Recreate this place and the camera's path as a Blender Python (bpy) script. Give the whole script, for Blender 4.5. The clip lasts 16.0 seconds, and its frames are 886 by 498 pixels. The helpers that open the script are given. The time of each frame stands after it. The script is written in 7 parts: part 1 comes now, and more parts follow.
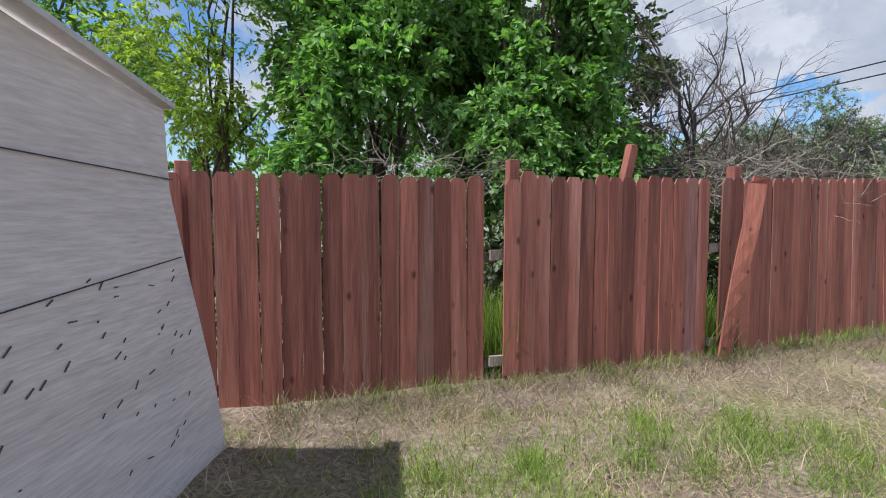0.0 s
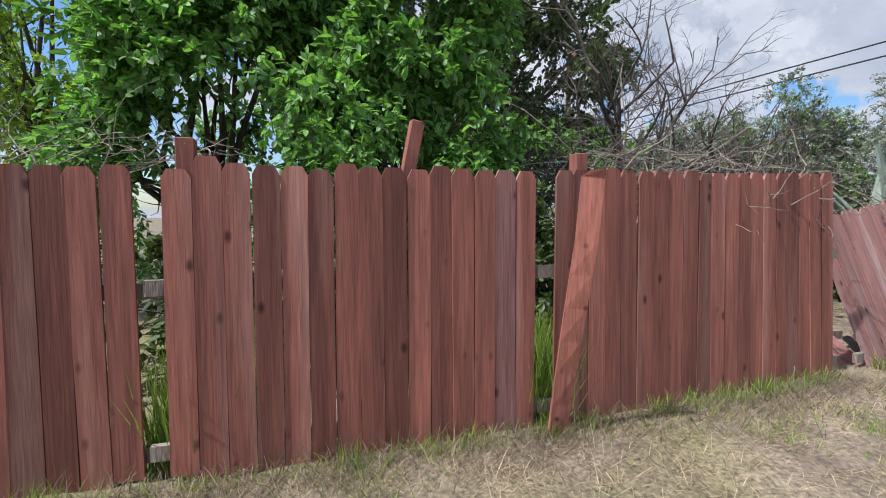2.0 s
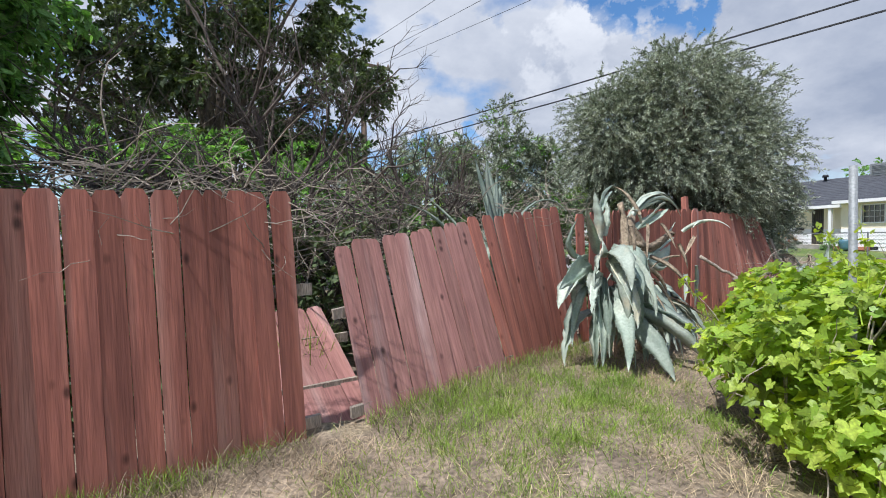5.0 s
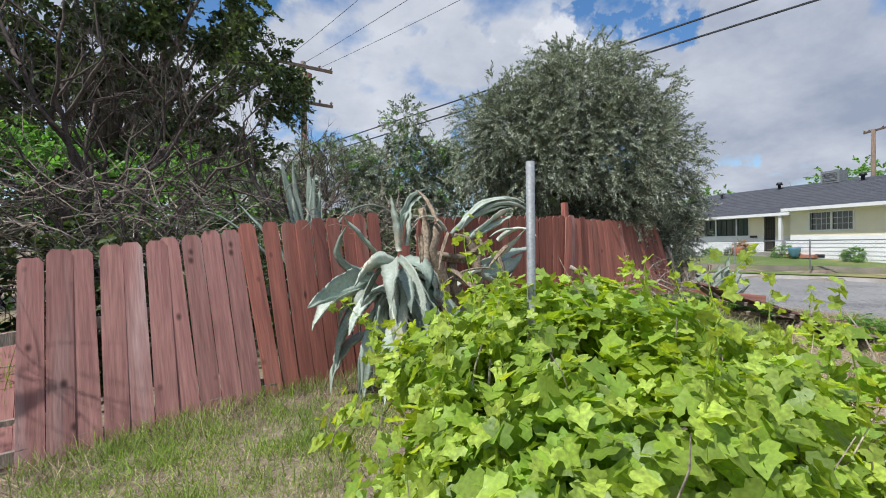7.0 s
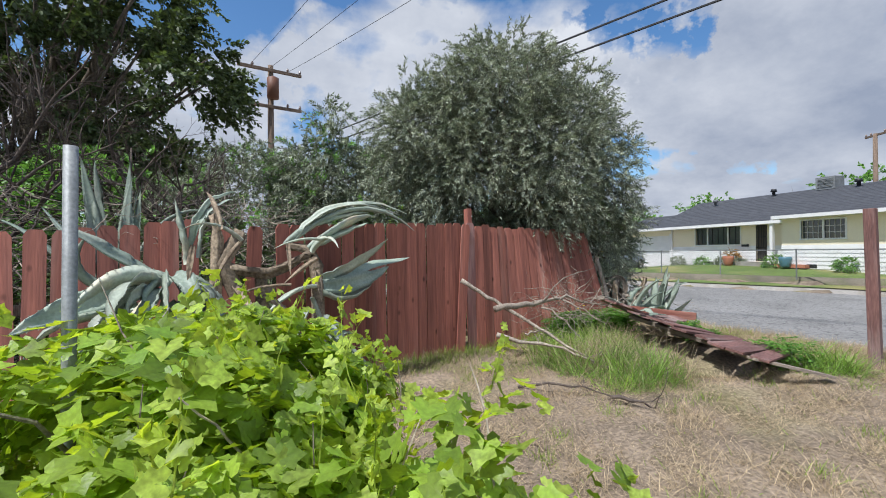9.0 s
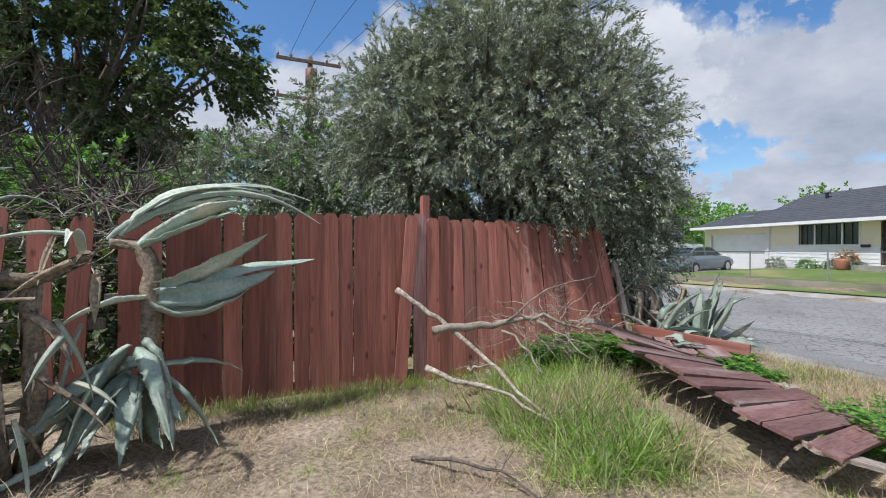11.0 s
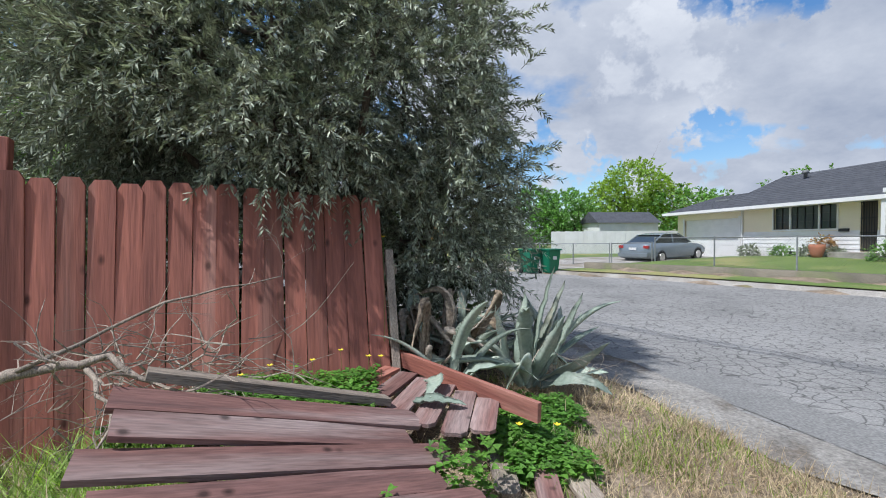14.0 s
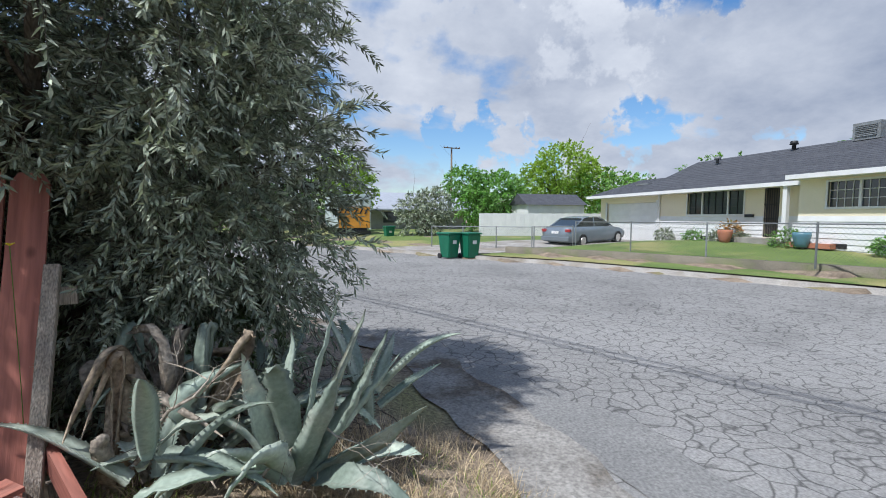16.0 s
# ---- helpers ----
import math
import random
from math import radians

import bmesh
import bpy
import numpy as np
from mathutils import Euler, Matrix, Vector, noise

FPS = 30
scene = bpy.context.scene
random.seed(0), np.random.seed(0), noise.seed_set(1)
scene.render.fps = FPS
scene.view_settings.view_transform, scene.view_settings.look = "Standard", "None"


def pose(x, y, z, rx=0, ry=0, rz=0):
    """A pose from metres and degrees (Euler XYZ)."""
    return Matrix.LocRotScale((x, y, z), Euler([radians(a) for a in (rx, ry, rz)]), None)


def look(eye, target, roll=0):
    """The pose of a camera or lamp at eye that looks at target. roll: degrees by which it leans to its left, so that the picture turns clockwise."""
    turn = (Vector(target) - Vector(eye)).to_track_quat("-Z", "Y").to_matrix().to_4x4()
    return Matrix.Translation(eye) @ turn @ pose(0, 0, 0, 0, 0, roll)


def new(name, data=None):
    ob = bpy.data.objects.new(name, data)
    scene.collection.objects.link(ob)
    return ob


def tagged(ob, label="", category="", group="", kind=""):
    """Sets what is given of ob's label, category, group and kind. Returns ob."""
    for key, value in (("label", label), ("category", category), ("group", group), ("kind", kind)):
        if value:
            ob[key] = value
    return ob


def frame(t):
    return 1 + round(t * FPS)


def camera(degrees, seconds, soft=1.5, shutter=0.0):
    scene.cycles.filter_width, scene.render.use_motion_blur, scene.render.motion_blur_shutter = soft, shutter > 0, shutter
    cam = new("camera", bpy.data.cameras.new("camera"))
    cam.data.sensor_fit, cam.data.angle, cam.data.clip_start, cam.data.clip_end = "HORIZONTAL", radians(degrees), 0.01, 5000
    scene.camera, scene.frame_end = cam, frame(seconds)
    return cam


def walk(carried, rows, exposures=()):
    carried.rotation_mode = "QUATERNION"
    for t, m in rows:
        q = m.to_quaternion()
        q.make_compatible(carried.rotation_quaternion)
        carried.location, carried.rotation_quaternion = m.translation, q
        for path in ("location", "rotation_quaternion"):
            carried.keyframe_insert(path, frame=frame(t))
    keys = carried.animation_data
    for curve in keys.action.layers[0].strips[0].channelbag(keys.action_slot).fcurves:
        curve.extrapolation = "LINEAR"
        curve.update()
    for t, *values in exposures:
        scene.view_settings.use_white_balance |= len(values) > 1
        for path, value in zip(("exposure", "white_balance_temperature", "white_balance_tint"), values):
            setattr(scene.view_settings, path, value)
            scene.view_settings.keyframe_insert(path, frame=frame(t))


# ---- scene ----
cam = camera(90.1, 16.0, soft=1.0)
PATH = [
    (0, (0.033, -0.183, 1.432), (0.034, 1.812, 1.283), 0.2),
    (0.5, (0.462, 0.199, 1.476), (0.468, 2.192, 1.308), 0.4),
    (1, (0.917, 0.598, 1.519), (0.929, 2.59, 1.337), 0.5),
    (1.5, (1.44, 0.868, 1.54), (1.448, 2.86, 1.361), 0.7),
    (2, (1.975, 1.154, 1.486), (1.978, 3.149, 1.346), 0.3),
    (2.5, (2.611, 1.384, 1.555), (2.639, 3.377, 1.385), 0.6),
    (3, (3.183, 1.559, 1.534), (3.292, 3.55, 1.38), 0.7),
    (3.5, (3.761, 1.695, 1.654), (4.067, 3.662, 1.465), 1.5),
    (4, (4.319, 1.738, 1.54), (4.816, 3.673, 1.454), -0.6),
    (6.5, (7.049, 1.623, 1.58), (7.643, 3.533, 1.543), -0.6),
    (7, (7.522, 1.635, 1.559), (8.136, 3.539, 1.536), -0.6),
    (7.5, (8.016, 1.575, 1.552), (8.635, 3.477, 1.543), -0.8),
    (8, (8.421, 1.575, 1.552), (9.037, 3.478, 1.552), -0.6),
    (8.5, (8.92, 1.673, 1.567), (9.524, 3.58, 1.573), -0.6),
    (9, (9.403, 1.747, 1.587), (9.972, 3.664, 1.597), -0.4),
    (11.5, (11.715, 3.193, 1.623), (11.861, 5.188, 1.612), 0.2),
    (12, (12.238, 3.503, 1.568), (12.341, 5.501, 1.556), 0.1),
    (12.5, (12.788, 3.791, 1.535), (12.902, 5.787, 1.523), -0.1),
    (13, (13.26, 4.07, 1.53), (13.434, 6.063, 1.514), -0.2),
    (13.5, (13.677, 4.402, 1.545), (13.89, 6.39, 1.518), -0.2),
    (14, (14.036, 4.661, 1.542), (14.282, 6.645, 1.493), -0.3),
    (14.5, (14.331, 4.895, 1.575), (14.601, 6.875, 1.496), -0.4),
    (15, (14.549, 5.256, 1.616), (14.847, 7.232, 1.518), -0.4),
    (15.5, (14.857, 5.472, 1.676), (15.181, 7.442, 1.558), -0.3),
    (16, (15.267, 5.782, 1.675), (15.775, 7.711, 1.532), 0.2),
]
walk(cam, [(t, look(e, g, r)) for t, e, g, r in PATH], exposures=[(0.0, 0.34, 6000, 11), (2.5, 0.44, 6000, 11), (4.2, 0.48, 6000, 11), (6.5, 0.27, 6150, 10), (16.0, 0.28, 5950, 10)])

# ---- light ----
SUN_TO = Vector((-0.46, -0.21, 0.86)).normalized()
sun_data = bpy.data.lights.new("sun", "SUN")
sun_data.energy, sun_data.angle, sun_data.color = 4.0, radians(1.0), (1.0, 0.97, 0.93)
sun = new("sun", sun_data)
sun.matrix_world = look((0, 0, 30), Vector((0, 0, 30)) - SUN_TO)

world = bpy.data.worlds.new("sky")
scene.world = world
world.use_nodes = True
wn, wl = world.node_tree.nodes, world.node_tree.links
wn.clear()


def wnode(kind, **values):
    n = wn.new(kind)
    for key, value in values.items():
        n.inputs[key].default_value = value
    return n


sky = wn.new("ShaderNodeTexSky")
sky.sky_type, sky.sun_disc = "NISHITA", False
sky.sun_elevation, sky.sun_rotation = math.asin(SUN_TO.z), math.atan2(SUN_TO.x, SUN_TO.y)
coord = wn.new("ShaderNodeTexCoord")
sep = wn.new("ShaderNodeSeparateXYZ")
wl.new(coord.outputs["Generated"], sep.inputs[0])
zup = wn.new("ShaderNodeMath")
zup.operation = "MAXIMUM"
zup.inputs[1].default_value = 0.0
wl.new(sep.outputs["Z"], zup.inputs[0])
zadd = wn.new("ShaderNodeMath")
zadd.operation = "ADD"
zadd.inputs[1].default_value = 0.38
wl.new(zup.outputs[0], zadd.inputs[0])
flat = wn.new("ShaderNodeCombineXYZ")
for axis in "XY":
    d = wn.new("ShaderNodeMath")
    d.operation = "DIVIDE"
    wl.new(sep.outputs[axis], d.inputs[0])
    wl.new(zadd.outputs[0], d.inputs[1])
    wl.new(d.outputs[0], flat.inputs[axis])
flat.inputs["Z"].default_value = 3.7
cover = wnode("ShaderNodeTexNoise", Scale=1.7, Detail=9.0, Roughness=0.52, Distortion=0.15)
wl.new(flat.outputs[0], cover.inputs["Vector"])
# openings and heaped clouds of the afternoon sky: direction, half width in degrees, more or less cover
wobble = wnode("ShaderNodeTexNoise", Scale=5.0, Detail=6.0, Roughness=0.6)
wl.new(coord.outputs["Generated"], wobble.inputs["Vector"])
centred = wn.new("ShaderNodeVectorMath")
centred.operation = "MULTIPLY_ADD"
centred.inputs[1].default_value = (0.15, 0.15, 0.15)
wl.new(wobble.outputs["Color"], centred.inputs[0])
shift = wn.new("ShaderNodeVectorMath")
shift.operation = "ADD"
shift.inputs[1].default_value = (-0.075, -0.075, -0.075)
wl.new(coord.outputs["Generated"], shift.inputs[0])
wl.new(shift.outputs[0], centred.inputs[2])
SKY_SPOTS = [((0.63, 0.74, 0.225), 9, -0.13), ((0.42, 0.89, 0.165), 8, -0.11), ((0.57, 0.74, 0.36), 7, -0.06), ((0.38, 0.84, 0.40), 6, -0.03), ((-0.56, 0.76, 0.33), 16, -0.09), ((-0.12, 0.93, 0.36), 14, 0.08),
             ((0.465, 0.83, 0.30), 8, 0.11), ((0.80, 0.55, 0.25), 20, 0.06), ((0.15, 0.92, 0.40), 18, 0.05)]


def spot(direction, width, amount):
    d = wn.new("ShaderNodeVectorMath")
    d.operation = "DOT_PRODUCT"
    d.inputs[1].default_value = Vector(direction).normalized()
    wl.new(centred.outputs[0], d.inputs[0])
    r = wn.new("ShaderNodeMapRange")
    r.interpolation_type = "SMOOTHSTEP"
    r.inputs["From Min"].default_value, r.inputs["From Max"].default_value = math.cos(radians(width)), 1.0
    r.inputs["To Max"].default_value = amount
    wl.new(d.outputs["Value"], r.inputs["Value"])
    return r.outputs[0]


def plus(a, b):
    n = wn.new("ShaderNodeMath")
    wl.new(a, n.inputs[0])
    wl.new(b, n.inputs[1])
    return n.outputs[0]


amount = cover.outputs["Fac"]
for one in SKY_SPOTS:
    amount = plus(amount, spot(*one))
cover_ramp = wn.new("ShaderNodeValToRGB")
cover_ramp.color_ramp.elements[0].position, cover_ramp.color_ramp.elements[1].position = 0.445, 0.53
wl.new(amount, cover_ramp.inputs[0])
shade = wnode("ShaderNodeTexNoise", Scale=2.4, Detail=7.0, Roughness=0.6)
wl.new(flat.outputs[0], shade.inputs["Vector"])
shade_ramp = wn.new("ShaderNodeValToRGB")
shade_ramp.color_ramp.elements[0].position, shade_ramp.color_ramp.elements[1].position = 0.22, 0.78
shade_ramp.color_ramp.elements[0].color = (0.40, 0.45, 0.56, 1)
shade_ramp.color_ramp.elements[1].color = (0.93, 0.94, 0.97, 1)
wl.new(plus(plus(shade.outputs["Fac"], spot((0.455, 0.83, 0.325), 8, 0.20)), spot((0.80, 0.57, 0.19), 16, -0.10)), shade_ramp.inputs[0])
deep = wnode("ShaderNodeHueSaturation", Saturation=1.25, Value=1.25)
wl.new(sky.outputs[0], deep.inputs["Color"])
bg_sky = wnode("ShaderNodeBackground", Strength=0.10)
wl.new(deep.outputs[0], bg_sky.inputs["Color"])
bg_cloud = wnode("ShaderNodeBackground", Strength=0.70)
wl.new(shade_ramp.outputs[0], bg_cloud.inputs["Color"])
mix = wn.new("ShaderNodeMixShader")
wl.new(cover_ramp.outputs[0], mix.inputs[0])
wl.new(bg_sky.outputs[0], mix.inputs[1])
wl.new(bg_cloud.outputs[0], mix.inputs[2])
wout = wn.new("ShaderNodeOutputWorld")
wl.new(mix.outputs[0], wout.inputs[0])

# ---- materials ----
MATS = {}


def material(name, base, second=None, scale=6.0, rough=0.8, metal=0.0, stretch=(1, 1, 1), bump=0.3, fine=60.0,
             fine_amount=0.35, vary="object", vary_amount=0.3, transl=0.0, spec=0.3, space="Object", third=None, third_scale=1.2,
             third_cut=(0.5, 0.62), transl_color=None):
    """A surface with two scales of variation, a fine relief and a change from piece to piece."""
    if name in MATS:
        return MATS[name]
    m = bpy.data.materials.new(name)
    m.use_nodes = True
    n, l = m.node_tree.nodes, m.node_tree.links
    bsdf = n["Principled BSDF"]
    out = n["Material Output"]
    tc = n.new("ShaderNodeTexCoord")
    mp = n.new("ShaderNodeMapping")
    mp.inputs["Scale"].default_value = stretch
    l.new(tc.outputs[space], mp.inputs["Vector"])
    info = n.new("ShaderNodeObjectInfo")
    if vary == "object":
        rnd = info.outputs["Random"]
    else:
        rnd = n.new("ShaderNodeNewGeometry").outputs["Random Per Island"]
    off = n.new("ShaderNodeVectorMath")
    off.operation = "MULTIPLY_ADD"
    mul = n.new("ShaderNodeCombineXYZ")
    for k in range(3):
        l.new(info.outputs["Random"], mul.inputs[k])
    off.inputs[1].default_value = (37.0, 53.0, 71.0)
    l.new(mul.outputs[0], off.inputs[0])
    l.new(mp.outputs[0], off.inputs[2])
    big = n.new("ShaderNodeTexNoise")
    big.inputs["Scale"].default_value, big.inputs["Detail"].default_value = scale, 6.0
    l.new(off.outputs[0], big.inputs["Vector"])
    small = n.new("ShaderNodeTexNoise")
    small.inputs["Scale"].default_value, small.inputs["Detail"].default_value = fine, 5.0
    l.new(off.outputs[0], small.inputs["Vector"])
    ramp = n.new("ShaderNodeValToRGB")
    ramp.color_ramp.elements[0].position, ramp.color_ramp.elements[1].position = 0.32, 0.68
    second = second or tuple(c * 0.65 for c in base)
    ramp.color_ramp.elements[0].color, ramp.color_ramp.elements[1].color = (*base, 1), (*second, 1)
    l.new(big.outputs["Fac"], ramp.inputs[0])
    col = ramp.outputs[0]
    if third:
        patch = n.new("ShaderNodeTexNoise")
        patch.inputs["Scale"].default_value, patch.inputs["Detail"].default_value = third_scale, 5.0
        l.new(off.outputs[0], patch.inputs["Vector"])
        cut = n.new("ShaderNodeMapRange")
        cut.inputs["From Min"].default_value, cut.inputs["From Max"].default_value = third_cut
        l.new(patch.outputs["Fac"], cut.inputs["Value"])
        tm = n.new("ShaderNodeMix")
        tm.data_type = "RGBA"
        l.new(cut.outputs[0], tm.inputs["Factor"])
        l.new(col, tm.inputs[6])
        tm.inputs[7].default_value = (*third, 1)
        col = tm.outputs[2]
    hsv = n.new("ShaderNodeHueSaturation")
    l.new(col, hsv.inputs["Color"])
    val = n.new("ShaderNodeMapRange")
    val.inputs["To Min"].default_value, val.inputs["To Max"].default_value = 1 - vary_amount, 1 + vary_amount
    l.new(rnd, val.inputs["Value"])
    fin = n.new("ShaderNodeMapRange")
    fin.inputs["From Min"].default_value, fin.inputs["From Max"].default_value = 0.3, 0.7
    fin.inputs["To Min"].default_value, fin.inputs["To Max"].default_value = 1 - fine_amount, 1 + fine_amount
    l.new(small.outputs["Fac"], fin.inputs["Value"])
    prod = n.new("ShaderNodeMath")
    prod.operation = "MULTIPLY"
    l.new(val.outputs[0], prod.inputs[0])
    l.new(fin.outputs[0], prod.inputs[1])
    l.new(prod.outputs[0], hsv.inputs["Value"])
    l.new(hsv.outputs[0], bsdf.inputs["Base Color"])
    bsdf.inputs["Roughness"].default_value, bsdf.inputs["Metallic"].default_value = rough, metal
    bsdf.inputs["Specular IOR Level"].default_value = spec
    if bump:
        bp = n.new("ShaderNodeBump")
        bp.inputs["Strength"].default_value, bp.inputs["Distance"].default_value = bump, 0.01
        l.new(small.outputs["Fac"], bp.inputs["Height"])
        l.new(bp.outputs[0], bsdf.inputs["Normal"])
    if transl:
        tr = n.new("ShaderNodeBsdfTranslucent")
        if transl_color:
            tint = n.new("ShaderNodeMix")
            tint.data_type, tint.blend_type = "RGBA", "MULTIPLY"
            tint.inputs["Factor"].default_value = 1.0
            l.new(hsv.outputs[0], tint.inputs[6])
            tint.inputs[7].default_value = (*transl_color, 1)
            l.new(tint.outputs[2], tr.inputs["Color"])
        else:
            l.new(hsv.outputs[0], tr.inputs["Color"])
        ms = n.new("ShaderNodeMixShader")
        ms.inputs[0].default_value = transl
        l.new(bsdf.outputs[0], ms.inputs[1])
        l.new(tr.outputs[0], ms.inputs[2])
        l.new(ms.outputs[0], out.inputs[0])
    MATS[name] = m
    return m


def plain(name, base, rough=0.5, metal=0.0, spec=0.5):
    return material(name, base, tuple(c * 0.86 for c in base), 3.0, rough, metal, bump=0.05, fine=40, fine_amount=0.08, vary_amount=0.05, spec=spec)


RED = material("stained_redwood", (0.385, 0.142, 0.10), (0.225, 0.086, 0.065), 3.3, 0.75, stretch=(4.5, 4.5, 0.42), bump=0.35, fine=15,
               fine_amount=0.19, vary_amount=0.34, third=(0.44, 0.225, 0.175), third_scale=1.0, third_cut=(0.54, 0.72))
RED_PALE = material("faded_redwood", (0.38, 0.19, 0.16), (0.27, 0.125, 0.11), 3.3, 0.85, stretch=(4.5, 4.5, 0.42), bump=0.4, fine=16,
                    fine_amount=0.22, vary_amount=0.2, third=(0.46, 0.33, 0.30), third_scale=1.1, third_cut=(0.52, 0.72))
RED_FALLEN = material("weathered_fallen_redwood", (0.235, 0.118, 0.10), (0.145, 0.078, 0.07), 3.3, 0.8, stretch=(4.5, 4.5, 0.42), bump=0.6, fine=22,
                      fine_amount=0.28, vary_amount=0.22, third=(0.33, 0.25, 0.23), third_scale=1.2, third_cut=(0.5, 0.68))
GREY_WOOD = material("grey_weathered_wood", (0.36, 0.30, 0.24), (0.22, 0.18, 0.145), 3, 0.9, stretch=(6, 6, 0.6), bump=0.7, fine=30, fine_amount=0.45)
PLYWOOD = material("whitewashed_plywood", (0.82, 0.745, 0.725), (0.72, 0.635, 0.615), 1.4, 0.85, stretch=(1, 0.3, 2.6), bump=0.5, fine=26,
                   fine_amount=0.13, vary_amount=0.03, third=(0.36, 0.27, 0.24), third_scale=5.0, third_cut=(0.70, 0.78))
BARK = material("grey_brown_bark", (0.17, 0.135, 0.10), (0.075, 0.06, 0.048), 8, 0.95, stretch=(3, 3, 0.6), bump=1.0, fine=30, fine_amount=0.5)
DEADWOOD = material("bleached_dead_wood", (0.42, 0.36, 0.29), (0.24, 0.195, 0.15), 7, 0.9, bump=0.8, fine=40, fine_amount=0.5, vary="island")
DARKTWIG = material("dark_dead_twigs", (0.15, 0.12, 0.10), (0.075, 0.06, 0.052), 7, 0.95, bump=0.4, fine=40, fine_amount=0.4, vary="island")
OLIVE = material("olive_leaf", (0.47, 0.50, 0.385), (0.16, 0.195, 0.13), 3, 0.66, bump=0, vary="island", vary_amount=0.48, transl=0.12, spec=0.22, transl_color=(1.05, 1.15, 0.7))
OAKLEAF = material("oak_leaf", (0.135, 0.175, 0.08), (0.075, 0.105, 0.045), 2, 0.5, bump=0, vary="island", vary_amount=0.55, transl=0.2, transl_color=(1.3, 1.4, 0.5))
GREENLEAF = material("fresh_green_leaf", (0.25, 0.42, 0.135), (0.145, 0.265, 0.08), 1.6, 0.45, bump=0, vary="island", vary_amount=0.55, transl=0.40, transl_color=(1.15, 1.4, 0.5))
BRIGHTLEAF = material("young_bright_leaf", (0.33, 0.46, 0.10), (0.23, 0.36, 0.07), 1.6, 0.45, bump=0, vary="island", vary_amount=0.4, transl=0.45, transl_color=(1.4, 1.4, 0.45))
GRAPE = material("grapevine_leaf", (0.36, 0.48, 0.07), (0.21, 0.345, 0.05), 2.6, 0.42, bump=0.25, fine=70, fine_amount=0.18, vary="island", vary_amount=0.4, transl=0.48, spec=0.5,
                 transl_color=(1.6, 1.45, 0.35))
GRAPE_YOUNG = material("young_grape_leaf", (0.46, 0.56, 0.10), (0.36, 0.49, 0.09), 3, 0.45, bump=0.1, vary="island", vary_amount=0.3, transl=0.5, transl_color=(1.5, 1.35, 0.35))
AGAVE = material("agave_leaf", (0.36, 0.415, 0.335), (0.235, 0.295, 0.235), 5, 0.48, bump=0.35, fine=45, fine_amount=0.16, vary_amount=0.28, third=(0.48, 0.50, 0.41), third_scale=4.0, third_cut=(0.56, 0.75))
AGAVE_PALE = material("wilting_agave_leaf", (0.47, 0.51, 0.42), (0.32, 0.37, 0.295), 5, 0.5, bump=0.35, fine=45, fine_amount=0.16, vary_amount=0.25, third=(0.55, 0.50, 0.36), third_scale=4.0, third_cut=(0.55, 0.7))
AGAVE_DEAD = material("dried_agave", (0.38, 0.30, 0.21), (0.20, 0.15, 0.105), 8, 0.9, bump=0.8, fine=40, fine_amount=0.45, vary_amount=0.3)
GRASS = material("green_grass", (0.31, 0.40, 0.085), (0.20, 0.30, 0.06), 1.2, 0.6, bump=0, vary="island", vary_amount=0.5, transl=0.35, transl_color=(1.2, 1.3, 0.5))
LUSH = material("lush_grass", (0.38, 0.50, 0.14), (0.20, 0.32, 0.08), 1.2, 0.55, bump=0, vary="island", vary_amount=0.5, transl=0.4, transl_color=(1.2, 1.35, 0.45))
STRAW = material("dry_straw", (0.60, 0.48, 0.31), (0.42, 0.32, 0.20), 1.2, 0.75, bump=0, vary="island", vary_amount=0.4, transl=0.2)
THATCH = material("brown_thatch", (0.27, 0.21, 0.14), (0.15, 0.115, 0.075), 1.2, 0.85, bump=0, vary="island", vary_amount=0.45, transl=0.1)
CLOVER = material("clover_leaf", (0.15, 0.29, 0.05), (0.09, 0.21, 0.035), 2, 0.5, bump=0, vary="island", vary_amount=0.45, transl=0.35, transl_color=(1.2, 1.4, 0.4))
YELLOW = plain("yellow_petal", (0.80, 0.62, 0.03), 0.5)
STEEL = material("galvanised_steel", (0.27, 0.28, 0.28), (0.19, 0.2, 0.2), 9, 0.6, 0.3, bump=0.1, fine=80, fine_amount=0.2)
GROUND = material("dirt_and_straw", (0.32, 0.25, 0.18), (0.15, 0.115, 0.082), 2.4, 0.95, bump=1.0, fine=34, fine_amount=0.5, third=(0.21, 0.195, 0.085),
                  third_scale=0.5, third_cut=(0.54, 0.70), vary_amount=0.0)
LAWN = material("lawn", (0.15, 0.20, 0.055), (0.105, 0.155, 0.04), 0.8, 0.9, bump=0.8, fine=30, fine_amount=0.4, third=(0.27, 0.25, 0.10), third_scale=0.3, vary_amount=0.0)
CONCRETE = material("concrete", (0.37, 0.345, 0.31), (0.27, 0.25, 0.225), 1.6, 0.9, bump=0.5, fine=40, fine_amount=0.25, vary_amount=0.06, third=(0.23, 0.20, 0.16), third_scale=1.1, third_cut=(0.48, 0.62))
STUCCO = material("cream_stucco", (0.82, 0.73, 0.55), (0.78, 0.69, 0.51), 1.5, 0.9, bump=0.3, fine=60, fine_amount=0.07, vary_amount=0.02)
WHITE = material("white_paint", (0.78, 0.77, 0.755), (0.70, 0.69, 0.675), 2.0, 0.6, bump=0.1, fine=40, fine_amount=0.06, vary_amount=0.03)
